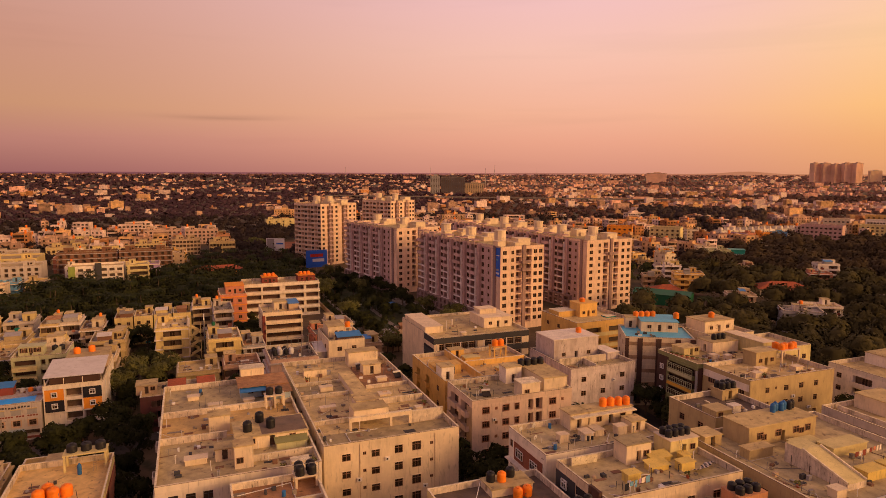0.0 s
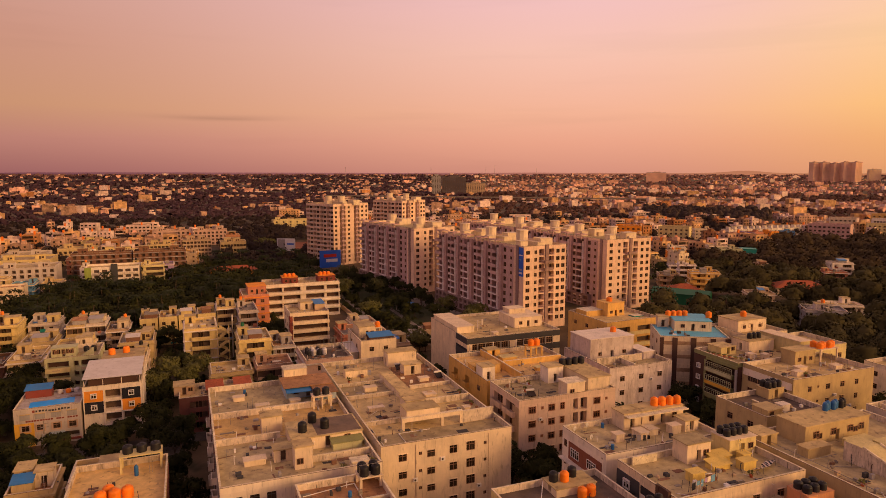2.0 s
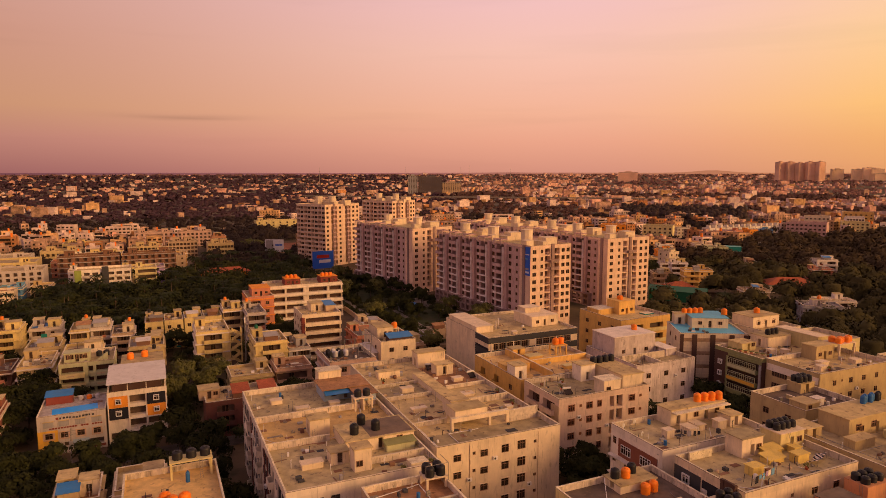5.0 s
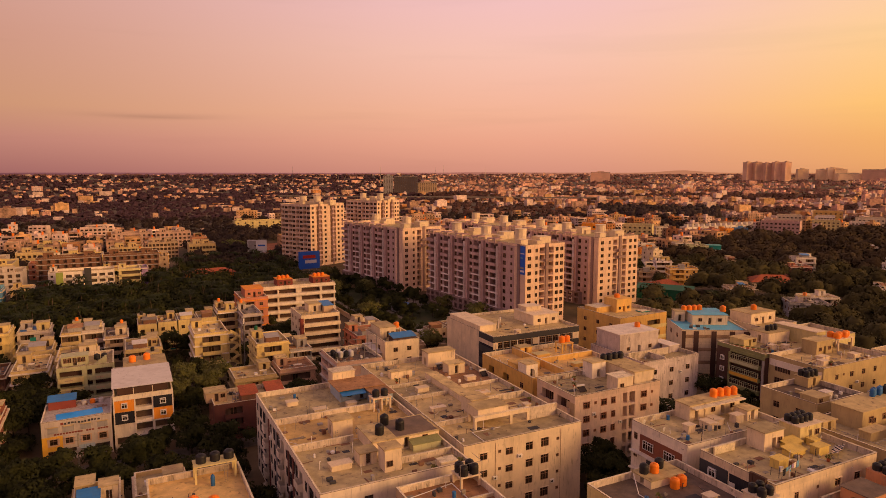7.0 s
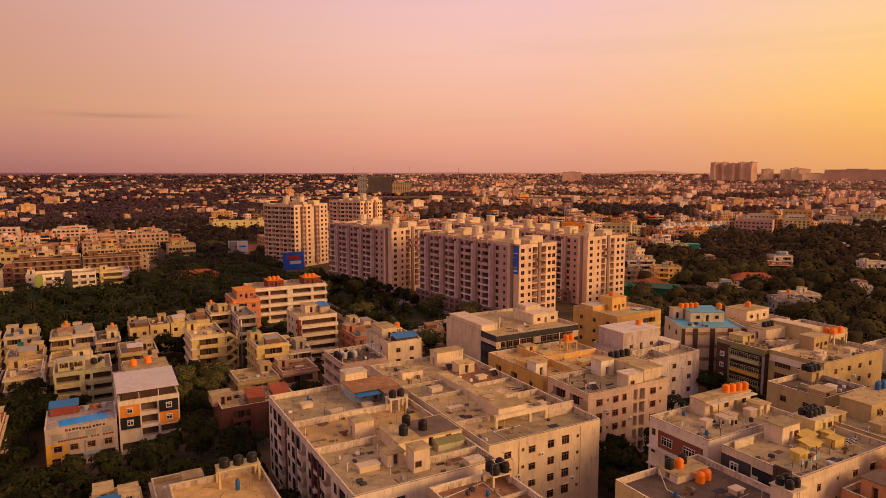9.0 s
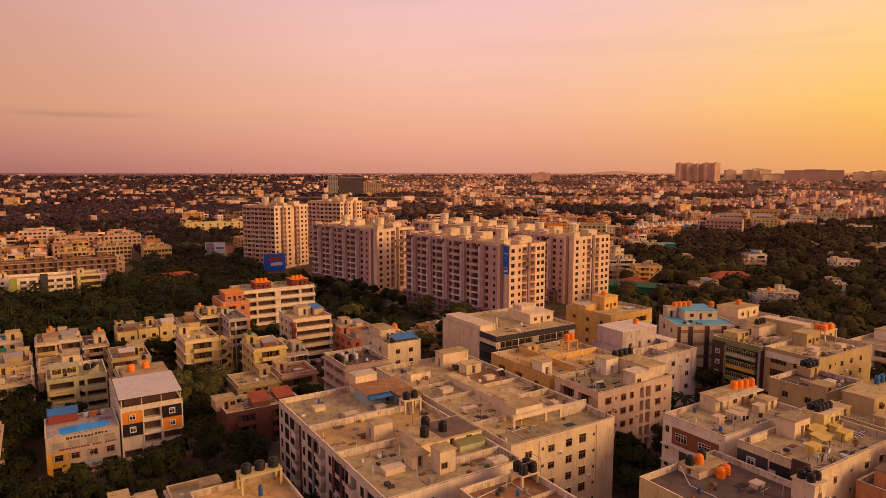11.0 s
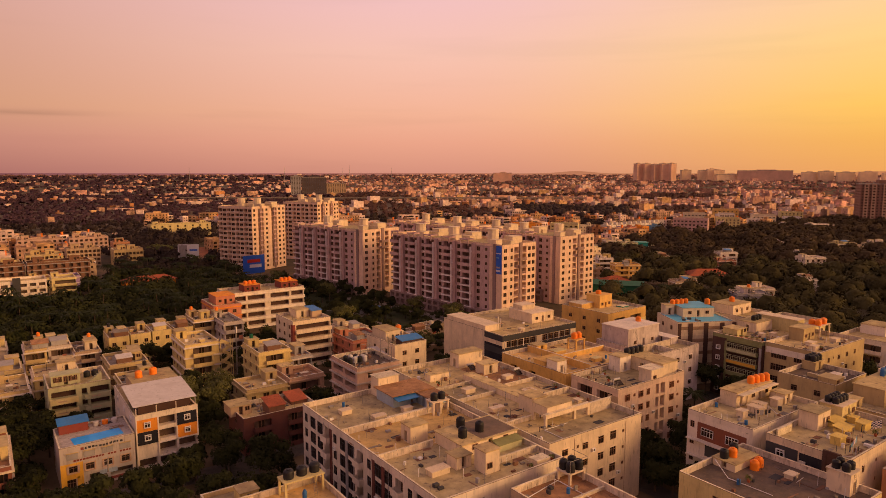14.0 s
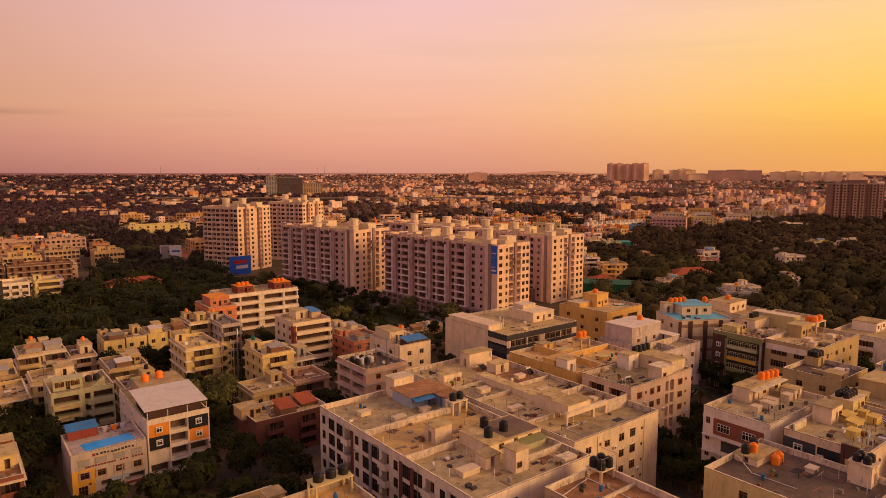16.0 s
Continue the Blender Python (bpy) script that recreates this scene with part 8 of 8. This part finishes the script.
def high_rise(label, az, dist, w, h, d=22.0, paint_mat=TAN, turn=0.0, floors=None, cols=None, strips=()):
    x, y = dist * math.sin(radians(az)), dist * math.cos(radians(az))
    z = ground_height(dist)
    s = Shape()
    floors = floors or int(h / 3.2)
    cols = cols or max(3, int(w / 6))
    holes = [((c + 0.25) * w / cols, (c + 0.75) * w / cols, f_ * h / floors + 0.8, f_ * h / floors + 2.5, 0.8, True) for f_ in range(floors) for c in range(cols)]
    facade(s, "S", w, d, 0, h, holes)
    for fc in "WEN":
        side = [((c + 0.3) * d / 6, (c + 0.7) * d / 6, f_ * h / floors + 0.8, f_ * h / floors + 2.4, 0.6, True) for f_ in range(floors) for c in range(6)] if dist < 1000 and fc != "N" else []
        facade(s, fc, w, d, 0, h, side)
    root = thing("high_rise", label, "tower block", pose(x, y, z, 0, 0, -az + turn), "distant high-rises")
    # beyond 2500 m the openings take the wall paint, paled as by haze
    part("wall", s, [paint_mat, paint_mat if dist > 2500 else BACKWALL], root)
    for u in strips:
        t = Shape()
        t.box((u - 0.5) * w - 2.2, (u - 0.5) * w + 2.2, -d / 2 - 1.2, -d / 2 - 0.003, 0, h + 0.8)
        strip_ = part("pale_bay", t, DARKTAN, root, "pale projecting window bay")
        for f_ in range(floors):
            part("window", cached("bay_window", lambda: plain_window_mesh(2.2, 1.5)), None, strip_, at=pose((u - 0.5) * w, -d / 2 - 1.34, f_ * h / floors + 0.9))
    t = Shape()
    t.box(-w / 2, w / 2, -d / 2, d / 2, h, h + 1.2)
    part("roof", t, CONCRETE, root)
    q = Shape()
    q.box(-w * 0.15, w * 0.2, -d * 0.25, d * 0.25, h + 1.2, h + 5)
    part("lift_room", q, paint_mat, root)
    return root


# ---- trees ----
def leaf_mesh(name, centres, radii, per, size, mat, squash=0.75, seed=1, lift=0.15, rough=0.28, rugged=1.0, single=False):
    """Many small bent leaves on the lumpy shells round the centres, as one mesh."""
    r = np.random.default_rng(seed)
    c, ra = np.repeat(np.asarray(centres, float), per, 0), np.repeat(np.asarray(radii, float), per)
    n = len(c)
    v = r.normal(size=(n, 3))
    v[:, 2] = np.where(v[:, 2] < -0.25, -v[:, 2], v[:, 2])
    v /= np.linalg.norm(v, axis=1, keepdims=True)
    lump = 0.78 + 0.22 * np.sin(v[:, 0] * 5 + c[:, 0]) * np.cos(v[:, 1] * 4 + c[:, 1]) + rugged * r.uniform(-0.16, 0.12, n)
    p = c + v * (ra * lump)[:, None] * np.array([1, 1, squash])
    nrm = v + r.normal(scale=0.40 if single else 0.2 + 0.25 * rugged, size=(n, 3))
    nrm /= np.linalg.norm(nrm, axis=1, keepdims=True)
    t = np.cross(nrm, r.normal(size=(n, 3)))
    t /= np.linalg.norm(t, axis=1, keepdims=True)
    b = np.cross(nrm, t)
    many = np.repeat(np.asarray(per), per) if np.ndim(per) else np.full(n, 200)
    s = (size * ra * np.sqrt(200 / many) if size < 0.5 else np.full(n, size - 0.25)) * r.uniform(0.6, 1.35, n)
    s = s[:, None]
    # each leaf clump is a small three-sided cap with its point outwards
    a1, a2 = 2.1 + r.uniform(-0.3, 0.3, (n, 1)), 4.2 + r.uniform(-0.3, 0.3, (n, 1))
    base = [p + t * s, p + (t * np.cos(a1) + b * np.sin(a1)) * s, p + (t * np.cos(a2) + b * np.sin(a2)) * s]
    verts = np.stack([*base, p + nrm * s * (0.3 + 0.45 * rugged)], 1).reshape(-1, 3)
    each, tris = 4, 3
    faces = (np.arange(n)[:, None] * 4 + np.array([0, 1, 3, 1, 2, 3, 2, 0, 3])[None]).ravel()
    if single:
        each, tris = 3, 1
        verts, faces = np.stack(base, 1).reshape(-1, 3), np.arange(3 * n)
    me = bpy.data.meshes.new(name)
    me.vertices.add(each * n)
    me.vertices.foreach_set("co", verts.ravel())
    me.loops.add(3 * tris * n)
    me.loops.foreach_set("vertex_index", faces)
    me.polygons.add(tris * n)
    me.polygons.foreach_set("loop_start", np.arange(tris * n) * 3)
    me.materials.append(mat)
    me.update(calc_edges=True)
    soft = v * (1 - 0.5 * lift) + r.normal(scale=rough, size=(n, 3)) + np.array([0, 0, lift])
    soft /= np.linalg.norm(soft, axis=1, keepdims=True)
    me.normals_split_custom_set_from_vertices(np.repeat(soft, each, 0).tolist())
    return me


def make_tree(h, spread, mat, seed, label):
    q = random.Random(seed)
    root = thing("tree", label, "tree", pose(0, 0, 0), "street trees")
    s = Shape()
    fork = h * 0.4
    s.lathe(0, 0, [(0.28, 0), (0.2, fork * 0.5), (0.16, fork)], 8)
    centres, radii = [], []
    for k in range(9):
        a, rr = q.uniform(0, 6.28), spread * q.uniform(0.15, 0.62)
        cpt = (rr * math.cos(a), rr * math.sin(a), h * q.uniform(0.36, 0.82))
        centres.append(cpt)
        radii.append(spread * q.uniform(0.38, 0.56))
        s.rod((0, 0, fork * 0.9), cpt, 0.07, 5)
    part("trunk", s, BARK, root)
    part("crown", leaf_mesh("crown", centres, radii, 230, 0.51, mat, 0.8, seed), None, root)
    return root


def make_palm(h, seed):
    q = random.Random(seed)
    root = thing("coconut_palm", "tall coconut palm with drooping fronds", "palm tree", pose(0, 0, 0), "coconut palms")
    s = Shape()
    lean = q.uniform(-0.8, 0.8)
    pts = [(lean * (t / 5) ** 2, 0, h * t / 5) for t in range(6)]
    for p0, p1 in zip(pts, pts[1:]):
        s.rod(p0, p1, 0.16, 6)
    part("trunk", s, BARK, root)
    fr = Shape()
    top = Vector(pts[-1])
    for k in range(24):
        a = k * 2.4 + q.uniform(-0.2, 0.2)
        out = Vector((math.cos(a), math.sin(a), 0))
        side = Vector((-math.sin(a), math.cos(a), 0))
        up, ln = q.uniform(0.05, 1.0), q.uniform(3.8, 5.2)
        last = None
        for j in range(6):
            t = j / 5
            p = top + out * ln * t * (1 - 0.15 * t) + Vector((0, 0, up * 1.6 * t - (1.1 + 1.5 * (1 - up)) * t * t * 1.15))
            wd = 0.34 * math.sin(math.pi * (0.12 + 0.82 * t))
            dr = Vector((0, 0, -0.35 * wd))
            now = (p - side * wd + dr, p, p + side * wd + dr)
            if last:
                fr.quad(tuple(last[0]), tuple(last[1]), tuple(now[1]), tuple(now[0]))
                fr.quad(tuple(last[1]), tuple(last[2]), tuple(now[2]), tuple(now[1]))
            last = now
    part("crown", fr, PALMLEAF, root)
    return root


protos = [make_tree(8.5, 4.2, LEAF, 1, "dense dark green street tree"), make_tree(10.5, 5.2, LEAF, 2, "tall broad dark green tree"), make_tree(6.5, 3.2, LEAF, 3, "small bushy dark green tree"), make_tree(9.5, 5.6, LEAFLIGHT, 4, "wide light green tree")]
palms = [make_palm(h, 20 + k) for k, h in enumerate((8.0, 9.5, 11.0))]
tq = random.Random(5)
LANE_TREES = [(-53, 211, 1), (-57, 204, 0), (-60, 199, 1), (-54, 203, 0), (-24, 165, 2), (-54, 166, 0), (-60, 160, 1), (-28, 158, 0), (-44, 156, 0), (-37, 157, 0), (-62, 150, 0), (-55, 140, 1), (-60, 134, 0), (54, 105, 0), (58, 111, 2), (62, 105, 0), (66, 110, 0), (71, 106, 2), (75, 111, 0), (55, 112, 0), (50, 108, 0), (68, 104, 2), (79, 103, 0), (79, 95, 2), (50, 101, 2), (48.4, 104, 2), (49.2, 118, 0), (48.2, 131, 0), (49, 138, 2), (48.4, 146, 0), (79.5, 110, 0), (82, 106, 2), (84, 112, 0), (108, 101, 2), (107.2, 114, 0), (108.4, 125, 2), (107.6, 137, 0), (109, 149, 0), (113, 97, 0),
              (-45, 141, 1), (-51, 137, 0), (-43, 131, 1), (-44, 120, 0), (-57, 146, 1), (-38, 141, 2), (-33, 142, 0), (-24, 139, 2), (-17, 128, 0), (-58, 190, 0), (-54, 183, 1), (-57, 176, 0), (-66, 175, 1), (9, 183, 2), (12, 180, 0), (-19, 190, 3), (-18, 197, 0), (-24, 202, 2), (-8, 204, 3), (-13, 212, 0),
              (-13.5, 148, 1), (-12.5, 158, 0), (-14, 136, 0), (-16, 184, 0), (-11, 196, 3), (-15.5, 204, 3), (-7.5, 184, 2), (-18, 165, 1), (-12, 124, 1), (-10.8, 112, 0), (-15, 98, 1), (-36, 154, 2), (-30, 156, 2), (-25, 160, 2),
              (-19, 158, 0), (-50, 160, 2), (-40, 148, 0), (-33, 148, 2), (-26, 146, 0), (-20, 140, 1), (-50, 150, 1), (-56, 158, 0), (-48, 192, 1), (-42, 194, 0), (-52, 190, 1), (-49, 200, 0), (-36, 222, 0), (-20, 248, 0), (-15, 246, 1),
              (-9, 246, 0), (-25, 247, 1), (17, 246, 0), (20, 242, 1), (14, 232, 0), (19, 230, 1), (48.6, 112, 0), (48.0, 124, 2), (49, 98, 0), (80, 124, 1), (81.5, 118, 2), (108, 131, 1), (107.5, 120, 0), (107, 143, 1), (108, 108, 0),
              (116, 98, 2), (119, 90, 1), (118, 82, 0), (100, 158, 2), (106, 160, 0), (84, 160, 2), (47.8, 176, 2), (54, 184, 0), (58, 178, 2), (146, 94, 1), (150, 88, 0), (148, 104, 1)]
used = set()


def plant(proto, x, y, z=0.0, scale=1.0):
    m = pose(x, y, z, 0, 0, tq.uniform(0, 360))
    if id(proto) not in used:
        used.add(id(proto))
        proto.matrix_world = m
        return proto
    return copy_thing(proto, m)


for x, y, k in LANE_TREES:
    plant(protos[k], x, y)
for x, y in ((48, 536), (53, 542), (45, 545), (49, 549), (56, 535)):
    plant(protos[3], x, y)
for x, y, k in ((84.5, 124.5, 0), (83, 118, 1), (127, 99, 0), (110, 99, 0), (137, 196, 1), (206, 214, 1), (214, 222, 0)):
    plant(palms[k], x, y)
for k in range(130):
    x, y = tq.uniform(55, 104), tq.uniform(204, 410)
    if inside(x, y, ESTATE) and not (58 < x < 90 and 372 < y < 412) and clear(x - 2, x + 2, y - 2, y + 2):
        plant(protos[tq.choice([0, 2, 2, 2, 3])], x, y)
for k in range(1900):
    x, y = tq.uniform(-90, 75), tq.uniform(268, 470)
    if inside(x, y, GROVE) and not (58 < x < 90 and 372 < y < 412) and clear(x - 3, x + 3, y - 3, y + 3) and not (-2 < x < 33 and 390 < y < 420):
        if tq.random() < 0.2:
            plant(palms[tq.randrange(3)], x, y)
        elif tq.random() < 0.75:
            FARTREES.append((x, y, tq.uniform(3.2, 5.6)))

for k in range(110):
    x, y = tq.uniform(14, 84), tq.uniform(412, 475)
    if clear(x - 2, x + 2, y - 2, y + 2) and not (38 < x < 84 and y < 425) and x < y - 385:
        FARTREES.append((x, y, tq.uniform(2.4, 5.0)))
for k in range(260):
    x, y = tq.uniform(55, 106), tq.uniform(204, 412)
    if inside(x, y, ESTATE) and clear(x - 1, x + 1, y - 1, y + 1):
        FARTREES.append((x, y, tq.uniform(1.0, 2.6)))
for k in range(330):
    x, y = tq.uniform(30, 122), tq.uniform(430, 720)
    if inside(x, y, OPEN) and not (64 < x < 112 and 505 < y < 592) and not (50 < x < 72 and 470 < y < 506):
        FARTREES.append((x, y, tq.uniform(3.0, 6.5)))
for k in range(420):
    x, y = tq.uniform(-88, 30), tq.uniform(150, 285)
    if clear(x - 1.2, x + 1.2, y - 1.2, y + 1.2, 0.2) and not (-36 < x < 8 and y < 160):
        FARTREES.append((x, y, tq.uniform(1.6, 3.4)))
strip("earth_plot", "bare red earth plot beside a tower", 68, 110, 522, 590, 0.05, REDEARTH)
# woods and far crowns, past counting
wood = []
for k in range(9000):
    x, y = tq.uniform(146, 1100), tq.uniform(40, 420)
    if inside(x, y, WOODS) and clear(x - 3, x + 11, y - 3, y + 9) and x < 1.6 * y + 520:
        wood.append((x, y, tq.uniform(2.6, 7.4)))
wood = wood[:4200]


def canopy_mesh(name, crowns, mat, squash, fill):
    """The leafy inside of many crowns: low lumpy caps, joined."""
    q = np.random.default_rng(12)
    rows, cols = 3, 10
    v, f = [], []
    for x, y, z, r in crowns:
        i = len(v)
        wob = q.uniform(0.55, 1.2, (rows, cols))
        ph = q.uniform(0, 6.28)
        for a in range(rows):
            el = a * 0.5 - 0.1
            for b in range(cols):
                k = r * fill * wob[a, b]
                v.append((x + k * math.cos(el) * math.cos(ph + 6.2832 * b / cols), y + k * math.cos(el) * math.sin(ph + 6.2832 * b / cols), z + k * squash * math.sin(el)))
        v.append((x, y, z + r * fill * squash))
        for a in range(rows - 1):
            for b in range(cols):
                c = (b + 1) % cols
                f.append((i + a * cols + b, i + a * cols + c, i + (a + 1) * cols + c, i + (a + 1) * cols + b))
        for b in range(cols):
            f.append((i + (rows - 1) * cols + b, i + (rows - 1) * cols + (b + 1) % cols, i + rows * cols))
    me = bpy.data.meshes.new(name)
    me.from_pydata(v, [], f)
    me.materials.append(mat)
    me.polygons.foreach_set("use_smooth", [True] * len(f))
    me.update()
    return me


wood_z = [(x, y, r * (0.6 + 0.5 * (int(x * 7) % 5) / 4), r) for x, y, r in wood]
# the farther woodland takes leaves with brownish haze in their colour
for name, label, lo, hi, mat in (("woodland", "dense dark green woodland", 0, 430, WOODLEAF), ("far_woodland", "woodland farther off with brown haze in its colour", 430, 2000, HAZEWOOD)):
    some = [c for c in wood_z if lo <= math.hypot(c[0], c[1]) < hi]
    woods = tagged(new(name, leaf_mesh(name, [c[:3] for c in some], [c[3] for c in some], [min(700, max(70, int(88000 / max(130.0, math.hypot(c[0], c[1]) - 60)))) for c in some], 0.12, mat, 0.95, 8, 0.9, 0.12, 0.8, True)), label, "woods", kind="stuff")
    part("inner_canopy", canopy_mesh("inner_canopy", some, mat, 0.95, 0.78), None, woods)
belt = []
for k in range(420):
    az, rr = tq.uniform(0.67, 0.835), tq.uniform(820, 1040)
    belt.append((rr * math.sin(az), rr * math.cos(az), tq.uniform(4.0, 11.0), tq.uniform(3.5, 7.0)))
belts = tagged(new("tree_belt", leaf_mesh("tree_belt", [c[:3] for c in belt], [c[3] for c in belt], 60, 0.12, MIDLEAF, 1.15, 14, 0.9, 0.12, 0.8, True)), "dark belt of tall trees across the town", "trees", kind="stuff")
part("inner_canopy", canopy_mesh("inner_canopy", belt, MIDLEAF, 1.15, 0.8), None, belts)
near = [t for t in FARTREES if math.hypot(t[0], t[1]) < 900]
far = [t for t in FARTREES if math.hypot(t[0], t[1]) >= 900]
# past 430 m the leaf colour carries a mauve haze tint
for name, label, lo, hi, mat in (("garden_trees", "dark green garden trees between houses", 0, 430, LEAF), ("town_trees", "trees among the town houses with mauve haze tint", 430, 900, MIDLEAF)):
    some = [t for t in near if lo <= math.hypot(t[0], t[1]) < hi]
    gardens = tagged(new(name, leaf_mesh(name, [(x, y, r * 0.8) for x, y, r in some], [r for _, _, r in some], [min(170, max(40, int(34000 / max(150.0, math.hypot(x, y) - 60)))) for x, y, r in some], 0.10, mat, 0.9, 9)), label, "trees", kind="stuff")
    part("inner_canopy", canopy_mesh("inner_canopy", [(x, y, r * 0.8, r) for x, y, r in some], mat, 0.9, 0.62), None, gardens)
# far leaves hold the haze: reddish to the right, violet to the left
for name, label, lo, hi, mat, flat in (("far_trees", "distant tree cover between houses, reddened with haze colour", 900, 1900, FARLEAF, 0.5), ("farthest_trees", "tree cover towards the horizon in pale haze colour", 1900, 9000, HAZELEAF, 0.28), ("dim_trees", "far tree cover with violet haze in its colour", 900, 4000, VIOLETHAZELEAF, 0.4)):
    some = [t for t in far if lo <= math.hypot(t[0], t[1]) < hi and (mat is VIOLETHAZELEAF) == (math.atan2(t[0], t[1]) < 0.42 and math.hypot(t[0], t[1]) < 4000)]
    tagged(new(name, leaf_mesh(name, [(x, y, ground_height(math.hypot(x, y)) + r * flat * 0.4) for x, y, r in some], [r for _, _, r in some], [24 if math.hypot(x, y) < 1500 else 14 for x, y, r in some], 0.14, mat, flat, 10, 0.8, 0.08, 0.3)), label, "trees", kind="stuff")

# ---- distant landmarks ----
# FARBLOCK and FARPALE are lightened to stand for the haze before them
FARBLOCK = surface("far_haze_pink_block_paint", (0.80, 0.52, 0.36), vary=0.12, grain=0.02, bump=0.0)
OFFICEGLASS = surface("greenish_office_glazing", (0.115, 0.095, 0.10), rough=0.35, vary=0.2, grain=0.05, bump=0.0)
FARPALE = surface("far_haze_pale_block_paint", (0.88, 0.66, 0.42), vary=0.12, grain=0.02, bump=0.0)
for k in range(5):
    high_rise("distant brown residential high-rise against the sky", 51.15 + k * 0.68, 3200, 31, 82 if k != 2 else 78, d=26.0, turn=30 if k % 2 else 42, paint_mat=FARBLOCK)
for az, w, h in ((55.0, 46, 50), (56.3, 40, 48), (57.0, 45, 55), (57.5, 50, 50), (58.3, 120, 30)):
    high_rise("distant pale apartment block on the horizon", az, 3300, w, h, turn=24, paint_mat=FARPALE)
high_rise("long distant brown apartment slab", 60.9, 3300, 230, 48, paint_mat=FARBLOCK)
for az, w, h in ((64.0, 60, 40), (65.1, 60, 44), (66.4, 70, 40), (67.8, 70, 42), (69.2, 60, 38)):
    high_rise("distant pale apartment block on the horizon", az, 3300, w, h, turn=24, paint_mat=FARPALE)
high_rise("distant brown apartment block on the horizon", 39.6, 3000, 84, 42, paint_mat=FARBLOCK)
high_rise("dark glazed office block", 22.35, 1820, 66, 47, paint_mat=OFFICEGLASS)
high_rise("low pale banded wing of an office block", 24.2, 1830, 56, 30, paint_mat=TAN)
high_rise("pale concrete wing of an office block", 20.8, 1800, 26, 50, paint_mat=GREY)
high_rise("brown residential tower among trees", 66.7, 880, 54, 49, 30.0, paint_mat=DUSKBROWN, floors=15, cols=14, turn=10, strips=(0.10, 0.24, 0.45, 0.58, 0.80, 0.93))
high_rise("dark brown residential tower among trees", 71.2, 890, 62, 50, paint_mat=BRICKBROWN, floors=15, cols=14)


flyover = thing("flyover", "long pale elevated road crossing the town", "elevated road", pose(800, 1136, 0, 0, 0, -36))
s = Shape()
s.box(-620, 260, -6, 6, 7.0, 8.2)
part("deck", s, CONCRETE, flyover)
for k in (-5.8, 5.6):
    s = Shape()
    s.box(-620, 260, k, k + 0.2, 8.2, 9.2)
    part("barrier", s, CONCRETE, flyover)
for k in range(22):
    s = Shape()
    s.box(-600 + 40 * k - 1, -600 + 40 * k + 1, -1.5, 1.5, 0, 7.0)
    part("pier", s, CONCRETE, flyover)
for az, dist, hgt in ((20.4, 2400, 74), (25.2, 2300, 72), (26.0, 2600, 80), (29.6, 2500, 70), (13.0, 2700, 70)):
    mast = thing("radio_mast", "thin distant radio mast on the horizon", "mast", pose(dist * math.sin(radians(az)), dist * math.cos(radians(az)), ground_height(dist)), "distant masts")
    s = Shape()
    s.lathe(0, 0, [(1.2, 0), (0.8, hgt * 0.5), (0.4, hgt)], 6)
    part("shaft", s, STEEL, mast)
